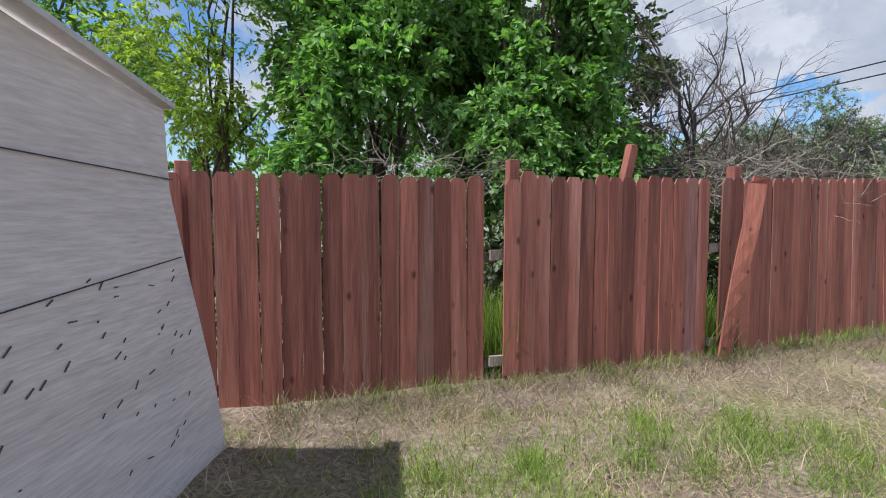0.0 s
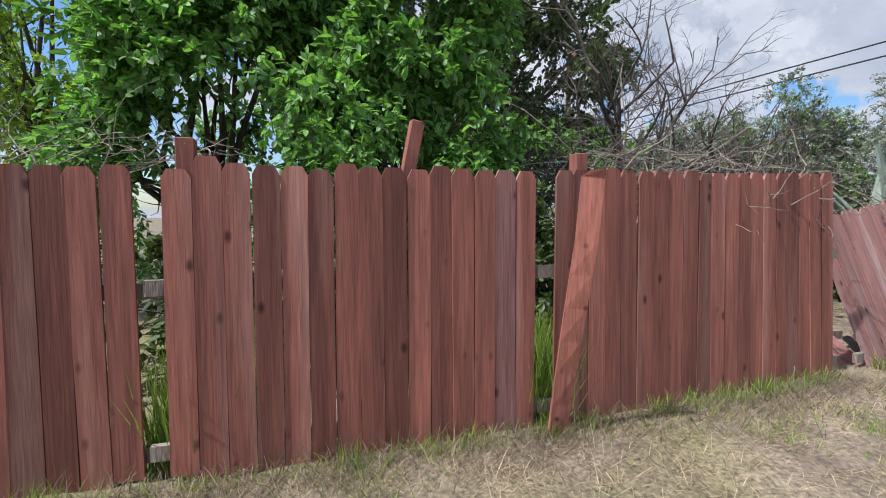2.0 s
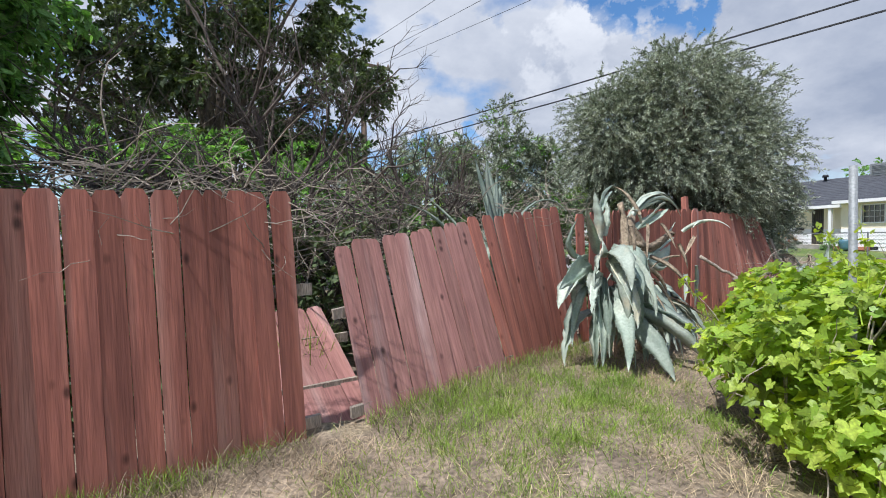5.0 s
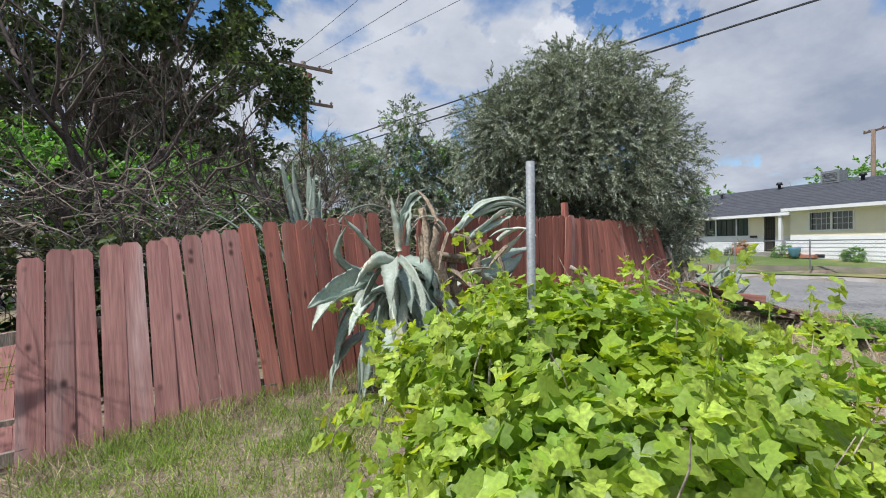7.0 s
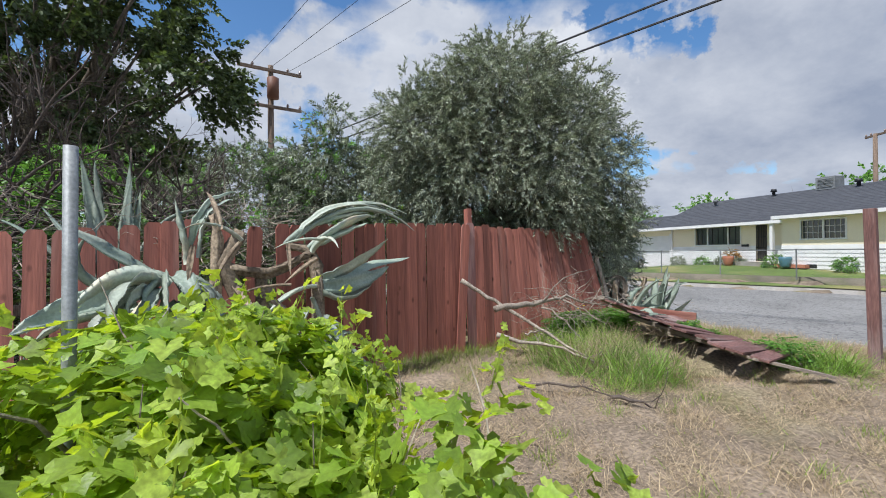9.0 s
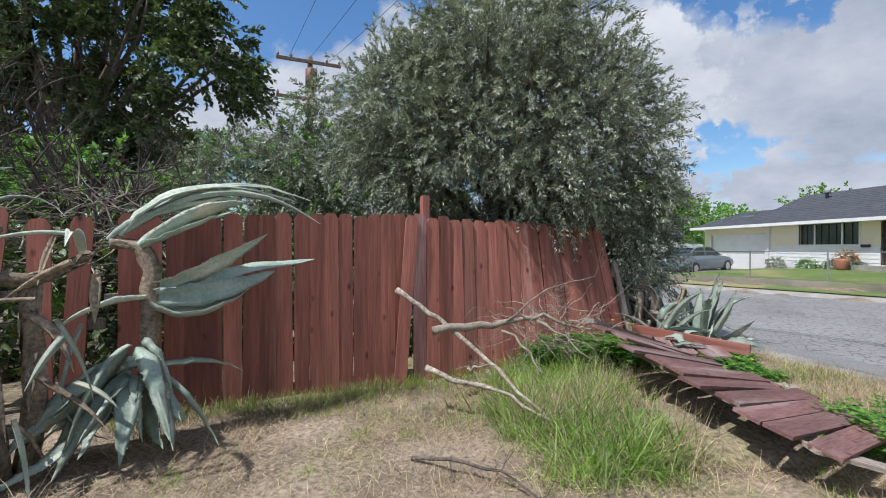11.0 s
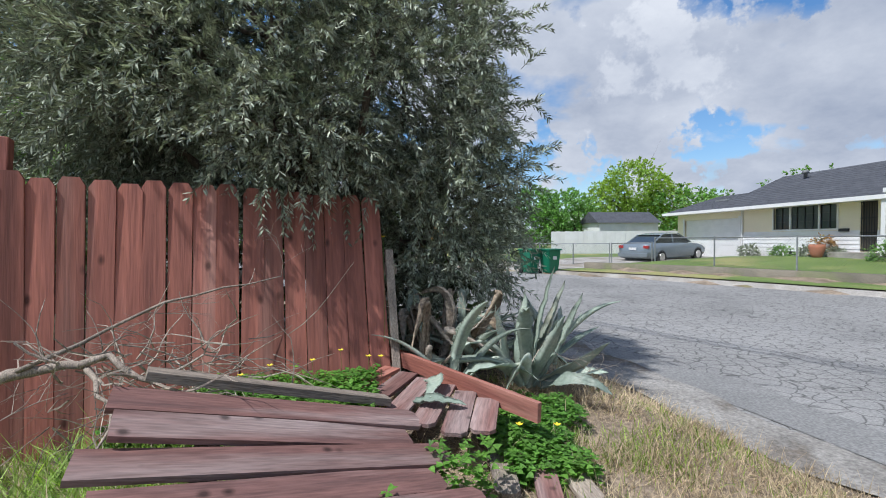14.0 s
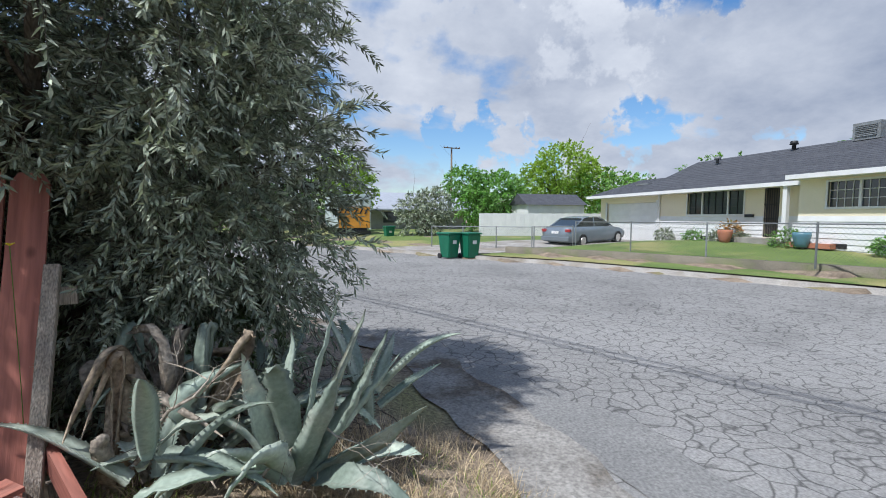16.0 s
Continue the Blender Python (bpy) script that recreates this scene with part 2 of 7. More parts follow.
ROOF = material("charcoal_shingle", (0.085, 0.088, 0.098), (0.06, 0.062, 0.07), 3, 0.9, bump=0.6, fine=30, fine_amount=0.4, vary_amount=0.05)
GLASS = plain("window_glass", (0.045, 0.055, 0.06), 0.06, spec=0.9)
BLACK = plain("black_iron", (0.02, 0.02, 0.022), 0.5)
RUBBER = plain("tyre_rubber", (0.025, 0.025, 0.027), 0.85)
CARPAINT = plain("grey_car_paint", (0.24, 0.28, 0.31), 0.25, 0.35, 0.6)
CHROME = plain("bright_metal", (0.6, 0.6, 0.6), 0.25, 1.0)
TAIL = plain("red_tail_lamp", (0.35, 0.03, 0.03), 0.25)
BIN_GREEN = plain("green_bin_plastic", (0.012, 0.16, 0.085), 0.45)
POLEWOOD = material("creosoted_pole_wood", (0.21, 0.15, 0.11), (0.13, 0.095, 0.07), 3, 0.9, stretch=(5, 5, 0.5), bump=0.6, fine=25)
RUST = plain("rust_brown_metal", (0.20, 0.085, 0.05), 0.6)
CABLE = plain("black_cable", (0.03, 0.03, 0.033), 0.7)
ORANGE = plain("orange_panel", (0.75, 0.33, 0.04), 0.6)
GLAZED_CERAMIC = plain("blue_pot_glaze", (0.10, 0.22, 0.28), 0.4)
BRICK = material("red_brick", (0.42, 0.17, 0.10), (0.33, 0.13, 0.08), 5, 0.9)


def asphalt():
    m = material("cracked_asphalt", (0.275, 0.265, 0.25), (0.21, 0.203, 0.192), 0.7, 0.92, bump=0.6, fine=45, fine_amount=0.28, third=(0.28, 0.27, 0.255), third_scale=0.25, vary_amount=0.0)
    n, l = m.node_tree.nodes, m.node_tree.links
    bsdf = n["Principled BSDF"]
    tc = [x for x in n if x.bl_idname == "ShaderNodeTexCoord"][0]
    wob = n.new("ShaderNodeTexNoise")
    wob.inputs["Scale"].default_value = 2.2
    l.new(tc.outputs["Object"], wob.inputs["Vector"])
    add = n.new("ShaderNodeMix")
    add.data_type, add.blend_type = "RGBA", "LINEAR_LIGHT"
    add.inputs["Factor"].default_value = 0.18
    l.new(tc.outputs["Object"], add.inputs[6])
    l.new(wob.outputs["Color"], add.inputs[7])
    vor = n.new("ShaderNodeTexVoronoi")
    vor.feature = "DISTANCE_TO_EDGE"
    vor.inputs["Scale"].default_value = 5.6
    l.new(add.outputs[2], vor.inputs["Vector"])
    cut = n.new("ShaderNodeMapRange")
    cut.inputs["From Min"].default_value, cut.inputs["From Max"].default_value = 0.006, 0.06
    cut.inputs["To Min"].default_value = 0.42
    l.new(vor.outputs["Distance"], cut.inputs["Value"])
    base = bsdf.inputs["Base Color"].links[0].from_socket
    mul = n.new("ShaderNodeMix")
    mul.data_type, mul.blend_type = "RGBA", "MULTIPLY"
    mul.inputs["Factor"].default_value = 1.0
    l.new(base, mul.inputs[6])
    l.new(cut.outputs[0], mul.inputs[7])
    l.new(mul.outputs[2], bsdf.inputs["Base Color"])
    return m


def knots(m):
    """Dark knots, long with the grain."""
    n, l = m.node_tree.nodes, m.node_tree.links
    bsdf = n["Principled BSDF"]
    tc = [x for x in n if x.bl_idname == "ShaderNodeTexCoord"][0]
    info = [x for x in n if x.bl_idname == "ShaderNodeObjectInfo"][0]
    add = n.new("ShaderNodeMapping")
    add.inputs["Scale"].default_value = (6.0, 2.0, 5.5)
    off = n.new("ShaderNodeMath")
    off.operation = "MULTIPLY"
    off.inputs[1].default_value = 61.0
    l.new(info.outputs["Random"], off.inputs[0])
    vec = n.new("ShaderNodeCombineXYZ")
    for k in (0, 2):
        l.new(off.outputs[0], vec.inputs[k])
    l.new(vec.outputs[0], add.inputs["Location"])
    l.new(tc.outputs["Object"], add.inputs["Vector"])
    vor = n.new("ShaderNodeTexVoronoi")
    vor.inputs["Scale"].default_value = 1.0
    l.new(add.outputs[0], vor.inputs["Vector"])
    cut = n.new("ShaderNodeMapRange")
    cut.inputs["From Min"].default_value, cut.inputs["From Max"].default_value = 0.05, 0.15
    cut.inputs["To Min"].default_value = 0.30
    l.new(vor.outputs["Distance"], cut.inputs["Value"])
    base = bsdf.inputs["Base Color"].links[0].from_socket
    mul = n.new("ShaderNodeMix")
    mul.data_type, mul.blend_type = "RGBA", "MULTIPLY"
    mul.inputs["Factor"].default_value = 1.0
    l.new(base, mul.inputs[6])
    l.new(cut.outputs[0], mul.inputs[7])
    l.new(mul.outputs[2], bsdf.inputs["Base Color"])


for wood in (RED, RED_PALE, RED_FALLEN):
    knots(wood)
ASPHALT = asphalt()
ASPHALT_DARK = material("dark_asphalt", (0.19, 0.185, 0.176), (0.235, 0.228, 0.215), 1.6, 0.9, bump=0.4, fine=45, fine_amount=0.3, vary_amount=0.0)

# ---- building helpers ----


def raw_mesh(name, verts, faces, mat, smooth=False):
    """verts (n, 3); faces (m, k) of one k."""
    verts, faces = np.asarray(verts, dtype=np.float32), np.asarray(faces, dtype=np.int32)
    me = bpy.data.meshes.new(name)
    me.vertices.add(len(verts))
    me.vertices.foreach_set("co", verts.ravel())
    me.loops.add(faces.size)
    me.loops.foreach_set("vertex_index", faces.ravel())
    me.polygons.add(len(faces))
    me.polygons.foreach_set("loop_start", np.arange(0, faces.size, faces.shape[1], dtype=np.int32))
    if smooth:
        me.polygons.foreach_set("use_smooth", np.ones(len(faces), dtype=bool))
    me.update(calc_edges=True)
    me.materials.append(mat)
    return me


def part(name, bm, mat, parent=None, label="", smooth=False, at=None):
    """Links a bmesh as one mesh object under a thing or a part."""
    me = bpy.data.meshes.new(name)
    bm.to_mesh(me)
    bm.free()
    me.materials.append(mat)
    if smooth:
        me.polygons.foreach_set("use_smooth", np.ones(len(me.polygons), dtype=bool))
    return link(name, me, parent, label, at)


def link(name, me, parent=None, label="", at=None):
    ob = new(name, me)
    if parent is not None:
        ob.parent = parent
    if at is not None:
        ob.matrix_basis = at
    return tagged(ob, label)


def thing(name, label, category, at=None, group="", kind=""):
    ob = new(name)
    ob.empty_display_size = 0.1
    if at is not None:
        ob.matrix_basis = at
    return tagged(ob, label, category, group, kind)


def box(bm, x0, y0, z0, x1, y1, z1, m=None):
    vs = [bm.verts.new(p) for p in ((x0, y0, z0), (x1, y0, z0), (x1, y1, z0), (x0, y1, z0), (x0, y0, z1), (x1, y0, z1), (x1, y1, z1), (x0, y1, z1))]
    if m is not None:
        for v in vs:
            v.co = m @ v.co
    for f in ((3, 2, 1, 0), (4, 5, 6, 7), (0, 1, 5, 4), (1, 2, 6, 5), (2, 3, 7, 6), (3, 0, 4, 7)):
        bm.faces.new([vs[i] for i in f])
    return vs


def boxed(name, x0, y0, z0, x1, y1, z1, mat, parent=None, label="", bevel=0.0, at=None):
    bm = bmesh.new()
    box(bm, x0, y0, z0, x1, y1, z1)
    if bevel:
        bmesh.ops.bevel(bm, geom=bm.edges[:], offset=bevel, segments=2, affect="EDGES", profile=0.6)
    return part(name, bm, mat, parent, label, at=at)


def tube(bm, points, radii, sides=7, cap=True):
    """A tube through points with a radius at each."""
    points = [Vector(p) for p in points]
    rings = []
    side = None
    for i, p in enumerate(points):
        d = (points[min(i + 1, len(points) - 1)] - points[max(i - 1, 0)]).normalized()
        if side is None:
            side = d.orthogonal().normalized()
        side = (side - d * side.dot(d)).normalized()
        up = d.cross(side)
        r = radii[i] if hasattr(radii, "__len__") else radii
        rings.append([bm.verts.new(p + (side * math.cos(a) + up * math.sin(a)) * r) for a in (k * math.tau / sides for k in range(sides))])
    for a, b in zip(rings, rings[1:]):
        for k in range(sides):
            bm.faces.new((a[k], a[(k + 1) % sides], b[(k + 1) % sides], b[k]))
    if cap:
        bm.faces.new(rings[0][::-1])
        bm.faces.new(rings[-1])


def wander(rng, start, direction, length, steps, wobble=0.25, lift=0.0):
    p, d, pts = Vector(start), Vector(direction).normalized(), [Vector(start)]
    for _ in range(steps):
        d = (d + Vector(rng.normal(0, wobble, 3)) + Vector((0, 0, lift))).normalized()
        p = p + d * (length / steps)
        pts.append(p.copy())
    return pts


def branch_into(bm, rng, start, direction, length, radius, depth, tips, wobble=0.22, lift=0.04, fork=(2, 4), spread=0.7, sides=6, shrink=0.68, tip_radius=0.25):
    steps = max(3, int(length / 0.22)) if depth else 3
    pts = wander(rng, start, direction, length, min(steps, 8), wobble, lift)
    n = len(pts)
    tube(bm, pts, [radius * (1 - (1 - tip_radius if depth == 0 else 0.38) * i / (n - 1)) for i in range(n)], max(3, sides), cap=False)
    if depth == 0:
        tips.append((pts[-1], (pts[-1] - pts[-2]).normalized()))
        return
    for k in range(int(rng.integers(fork[0], fork[1] + 1))):
        i = int(rng.integers(max(1, n // 3), n))
        d = (pts[i] - pts[i - 1]).normalized()
        side = Vector(rng.normal(0, 1, 3))
        side = (side - d * side.dot(d)).normalized()
        branch_into(bm, rng, pts[i], d * (1 - spread * 0.4) + side * spread, length * shrink * rng.uniform(0.75, 1.15), radius * 0.58, depth - 1, tips, wobble, lift, fork, spread, sides - 1, shrink, tip_radius)
    tips.append((pts[-1], (pts[-1] - pts[-2]).normalized()))


def unit(a):
    return a / np.maximum(np.linalg.norm(a, axis=-1, keepdims=True), 1e-9)


def leaf_verts(pos, axis, side, length, width, kind):
    """Leaf blades at pos, along axis, spread along side; returns verts and faces."""
    n = len(pos)
    nor = np.cross(axis, side)
    L, W = length[:, None], width[:, None]
    if kind == "lance":
        pts = [(0, 0, 0), (0.45, 0.5, 0.10), (1, 0, -0.12), (0.45, -0.5, 0.10)]
        tri = [(0, 1, 2), (0, 2, 3)]
    elif kind == "broad":
        pts = [(0, 0, 0), (0.3, 0.48, 0.12), (0.68, 0.40, 0.05), (1, 0, -0.15), (0.68, -0.40, 0.05), (0.3, -0.48, 0.12)]
        tri = [(0, 1, 2), (0, 2, 3), (0, 3, 4), (0, 4, 5)]
    elif kind == "clover":
        pts = [(0, 0, 0), (0.35, 0.28, 0.06), (0.9, 0.5, 0.0), (0.8, 0.0, -0.06), (0.9, -0.5, 0.0), (0.35, -0.28, 0.06)]
        tri = [(0, 1, 2), (0, 2, 3), (0, 3, 4), (0, 4, 5)]
    else:
        rim = [(0.0, 0.06), (-0.16, 0.30), (0.05, 0.52), (0.25, 0.40), (0.47, 0.56), (0.62, 0.26), (1.0, 0.0)]
        rim = rim + [(a, -b) for a, b in rim[-2::-1]]
        pts = [(0.34, 0, 0)] + [(a, b, 0.11 * (abs(b) * 2) ** 1.5 - 0.12 * max(0, a - 0.5)) for a, b in rim]
        tri = [(0, i, i + 1) for i in range(1, len(rim))]
    P = np.stack([pos + axis * L * a + side * W * b + nor * W * c for a, b, c in pts], axis=1)
    k = len(pts)
    F = (np.arange(n)[:, None, None] * k + np.array(tri)[None]).reshape(-1, 3)
    return P.reshape(-1, 3), F


def twig_leaves(rng, starts, dirs, lengths, per, leaf_len, leaf_wid, droop=0.5, angle=0.8, kind="lance", hang=0.0):
    """Leaves set along thin twigs that start at starts. Returns leaf verts, faces and the twigs' lines."""
    n = len(starts)
    t = np.linspace(0.12, 1.0, per)[None, :, None] + rng.uniform(-0.04, 0.04, (n, per, 1))
    sag = np.zeros((n, per, 3))
    sag[..., 2] = -(t[..., 0] ** 2) * droop * lengths[:, None]
    pos = starts[:, None] + dirs[:, None] * t * lengths[:, None, None] + sag
    tang = dirs[:, None].repeat(per, 1).copy()
    tang[..., 2] -= 2 * t[..., 0] * droop
    tang = unit(tang)
    ran = rng.normal(0, 1, (n, per, 3))
    lat = unit(ran - tang * (ran * tang).sum(-1, keepdims=True))
    axis = unit(tang * math.cos(angle) + lat * math.sin(angle) + np.array((0, 0, -hang)))
    r2 = rng.normal(0, 0.6, (n, per, 3)) + np.array((0, 0, 1.0))
    side = unit(np.cross(r2, axis))
    m = n * per
    return leaf_verts(pos.reshape(m, 3), axis.reshape(m, 3), side.reshape(m, 3), rng.uniform(*leaf_len, m), rng.uniform(*leaf_wid, m), kind), (starts, dirs, lengths, droop)


def twig_lines(starts, dirs, lengths, droop, radius):
    """Three-sided stems for the twigs, as quads."""
    segs = np.linspace(0, 1, 4)
    n = len(starts)
    c = np.stack([starts + dirs * (s * lengths)[:, None] + np.array((0, 0, -1.0)) * (s * s * droop * lengths)[:, None] for s in segs], 1)
    u = unit(np.cross(dirs, np.array((0.31, 0.52, 0.8))))
    v = np.cross(dirs, u)
    ring = []
    for k in range(3):
        a = k * math.tau / 3
        ring.append(c + (u * math.cos(a) + v * math.sin(a))[:, None] * (radius * (1 - 0.7 * segs))[None, :, None])
    V = np.stack(ring, 2).reshape(n, 12, 3)
    f = [(s * 3 + k, s * 3 + (k + 1) % 3, s * 3 + 3 + (k + 1) % 3, s * 3 + 3 + k) for s in range(3) for k in range(3)]
    F = (np.arange(n)[:, None, None] * 12 + np.array(f)[None]).reshape(-1, 4)
    return V.reshape(-1, 3), F


def shell_points(rng, blobs, n, inner=0.55, gap_scale=1.1, gap=-0.12):
    """Places in the outer part of overlapping ellipsoids, with holes where a noise is low, and the way outwards."""
    vol = np.array([b[3] * b[4] * b[5] for b in blobs]) ** 0.8
    pts, outs = [], []
    while len(pts) < n:
        b = blobs[rng.choice(len(blobs), p=vol / vol.sum())]
        d = unit(rng.normal(0, 1, 3))
        r = rng.uniform(inner ** 3, 1) ** (1 / 3)
        wob = 1 + 0.22 * noise.noise(Vector(d * 2.3) + Vector(b[:3]))
        p = np.array(b[:3]) + d * np.array(b[3:]) * r * wob
        if noise.noise(Vector(p * gap_scale)) < gap:
            continue
        pts.append(p)
        outs.append(d)
    return np.array(pts), np.array(outs)


def tree(name, label, base, blobs, leafmat, leaf_len, leaf_wid, kind, twigs, per, twig_len, droop, trunk_r, limbs, seed, bark=BARK, inner=0.5, gap=-0.12, gap_scale=1.1, hang=0.0, lean=(0, 0, 1), angle=0.8, twig_r=0.004, second=None):
    """A tree: tapered trunk with limbs into the crown's lobes, twigs and single leaves."""
    rng = np.random.default_rng(seed)
    base = Vector(base)
    t = thing(name, label, "tree", Matrix.Translation(base))
    inv = -np.array(base)
    bm = bmesh.new()
    centres = [Vector(b[:3]) for b in blobs]
    mid = sum(centres, Vector()) / len(centres)
    fork = base + (mid - base) * 0.42
    stem = [base - Vector((0, 0, 0.15)) + (fork - base) * s + Vector(rng.normal(0, trunk_r * 0.5, 3)) * (s > 0) for s in (0, 0.12, 0.35, 0.6, 0.85, 1.0)]
    tube(bm, [p - base for p in stem], [trunk_r * f for f in (1.5, 1.08, 0.95, 0.85, 0.78, 0.7)], 9)
    for k in range(limbs):
        b = blobs[k % len(blobs)]
        d = unit(rng.normal(0, 1, 3))
        d[2] = abs(d[2]) * 0.8
        goal = Vector(b[:3]) + Vector(d * np.array(b[3:]) * 0.75)
        start = stem[3 + k % 3]
        pts = [start - base]
        for s in (0.25, 0.5, 0.75, 1.0):
            pts.append(start.lerp(goal, s) - base + Vector(rng.normal(0, 0.13, 3)) * (s < 1) + Vector((0, 0, 0.25)) * math.sin(s * math.pi))
        tube(bm, pts, [trunk_r * f for f in (0.5, 0.36, 0.24, 0.14, 0.05)], 6)
        for q in range(3):
            i = int(rng.integers(1, 4))
            tube(bm, wander(rng, pts[i], Vector(rng.normal(0, 1, 3)) + Vector((0, 0, 0.4)), 0.2 * (pts[4] - pts[0]).length, 4, 0.3), [trunk_r * f for f in (0.16, 0.11, 0.07, 0.04, 0.02)], 4)
    part("trunk", bm, bark, t, smooth=True)
    pts, outs = shell_points(rng, blobs, twigs, inner, gap_scale, gap)
    dirs = unit(outs + rng.normal(0, 0.55, outs.shape))
    lens = rng.uniform(*twig_len, twigs)
    (V, F), line = twig_leaves(rng, pts + inv, dirs, lens, per, leaf_len, leaf_wid, droop, angle, kind, hang)
    link("crown", raw_mesh("crown", V, F, leafmat), t)
    TV, TF = twig_lines(*line, twig_r)
    link("twigwork", raw_mesh("twigwork", TV, TF, bark), t)
    if second:
        mat2, share = second
        k = int(twigs * share)
        (V, F), _ = twig_leaves(rng, pts[:k] + inv, unit(dirs[:k] + rng.normal(0, 0.3, (k, 3))), lens[:k] * 1.1, per, leaf_len, leaf_wid, droop, angle, kind, hang)
        link("young_growth", raw_mesh("young_growth", V, F, mat2), t)
    return t


# ---- ground ----
CONTROL = [(-1.5, 2.3, 0.05), (0.6, 3.1, 0.05), (2.5, 3.5, 0.06), (4.4, 4.2, 0.09), (5.6, 4.9, 0.15), (1, -1, -0.04), (4.3, 1.7, 0.07), (6.8, 4.6, 0.27),
           (7.4, 5.6, 0.29), (7.2, 1.6, 0.15), (9.4, 1.7, 0.17), (10.3, 7.2, 0.2), (11.6, 6.4, 0.2), (12.0, 4.6, 0.2), (13.6, 3.8, 0.2), (13.6, 7.2, 0.38),
           (14.3, 8.1, 0.4), (14.3, 5.6, 0.26), (15.5, 8.0, 0.29), (15.6, 6.4, 0.25), (16.6, 8.2, 0.13), (17.6, 6.0, 0.10), (17.5, 9.8, 0.08), (9.0, 12, 0.2), (0, 9, 0.1), (16, 14, 0.1)]
CX = np.array(CONTROL)


def kerb_x(y):
    """Where the far kerb runs, by y."""
    return np.interp(y, [-30, 6, 12.7, 16.2, 19.66, 21.8, 26.7, 60], [29.5, 28.3, 27.0, 25.2, 23.3, 21.5, 18.2, -2])


def near_edge(y):
    """Where the yard meets the road."""
    return np.interp(y, [-30, 4, 7, 7.9, 8.7, 9.5, 10.5, 14, 60], [19, 17.6, 16.5, 16.36, 16.2, 16.1, 16.05, 13.8, -20])


def ground_z(x, y):
    x, y = np.asarray(x, dtype=float), np.asarray(y, dtype=float)
    d2 = (x[..., None] - CX[:, 0]) ** 2 + (y[..., None] - CX[:, 1]) ** 2 + 0.25
    w = d2 ** -1.6
    z = (w * CX[:, 2]).sum(-1) / w.sum(-1)
    ne, ke = near_edge(y), kerb_x(y)
    road = 0.10 - 0.09 * np.clip((x - ne) / np.maximum(ke - ne, 1), 0, 1)
    s = np.clip((x - ne + 0.45) / 0.45, 0, 1)
    z = z * (1 - s) + road * s
    far = np.clip((x - ke - 3.2) / 4.5, 0, 1)
    step = np.clip((x - ke - 1.72) / 0.1, 0, 1) * (y < 22.9) * 0.20
    lawn = 0.13 + step + 0.02 * np.clip(x - ke, 0, 3) + (0.24 + 0.2 * np.clip((22 - y) / 8, 0, 1)) * far
    z = np.where(x > ke, lawn, z)
    return z


def axis_steps(lo, hi, fine_lo, fine_hi, fine_step):
    a = list(np.arange(fine_lo, fine_hi, fine_step))
    left, right, step = [], [], fine_step
    p = fine_lo
    while p > lo:
        step *= 1.18
        p -= step
        left.append(max(p, lo))
    p, step = a[-1], fine_step
    while p < hi:
        step *= 1.18
        p += step
        right.append(min(p, hi))
    return np.array(left[::-1] + a + right)


def sheet(name, X, Y, Z, mat, smooth=True):
    nx, ny = X.shape
    V = np.stack([X, Y, Z], -1).reshape(-1, 3)
    i = np.arange(nx * ny).reshape(nx, ny)
    F = np.stack([i[:-1, :-1], i[1:, :-1], i[1:, 1:], i[:-1, 1:]], -1).reshape(-1, 4)
    return raw_mesh(name, V, F, mat, smooth)


gx, gy = axis_steps(-420, 420, -4, 21, 0.12), axis_steps(-420, 420, -3, 13, 0.12)
GXX, GYY = np.meshgrid(gx, gy, indexing="ij")
GZ = ground_z(GXX, GYY)
near_mask = (GXX < near_edge(GYY) - 0.4) & (np.abs(GXX) < 40) & (np.abs(GYY) < 40)
lump = np.array([[noise.noise(Vector((x * 2.3, y * 2.3, 0))) * 0.030 + noise.noise(Vector((x * 7, y * 7, 4))) * 0.016 if m else 0.0 for x, y, m in zip(rx, ry, rm)] for rx, ry, rm in zip(GXX, GYY, near_mask)])
GZ = GZ + lump - np.where((GXX > near_edge(GYY) + 0.35) & (GXX < kerb_x(GYY) - 0.1), 0.10, 0.0)
tagged(link("ground", sheet("ground", GXX, GYY, GZ, GROUND)), "dry yard ground of dirt, straw and patchy grass", "ground", kind="structure")


def strip(name, y0, y1, n, xa, xb, m, lift, mat, label, category):
    """A sheet over the ground between two lines x = xa(y) and x = xb(y)."""
    yy = np.linspace(y0, y1, n)
    u = np.linspace(0, 1, m)
    a, b = xa(yy), xb(yy)
    X = a[:, None] + (b - a)[:, None] * u[None]
    Y = yy[:, None].repeat(m, 1)
    return tagged(link(name, sheet(name, X, Y, ground_z(X, Y) + lift, mat)), label, category, kind="structure")


strip("road", -30, 60, 220, lambda y: near_edge(y) + 0.55, kerb_x, 30, 0.006, ASPHALT, "cracked grey asphalt street with alligator cracking", "road")
strip("gutter", -30, 60, 300, lambda y: near_edge(y) + 0.06 * np.sin(y * 3.1) + 0.04 * np.sin(y * 7.7), lambda y: near_edge(y) + 0.62 + 0.07 * np.sin(y * 2.3) + 0.05 * np.sin(y * 6.1 + 1), 7, 0.018, material("dirty_gutter_concrete", (0.31, 0.29, 0.26), (0.20, 0.185, 0.165), 2.6, 0.92, bump=0.7, fine=40, fine_amount=0.35, vary_amount=0.0, third=(0.13, 0.105, 0.08), third_scale=1.6, third_cut=(0.5, 0.6)), "worn concrete gutter strip beside the verge", "road")
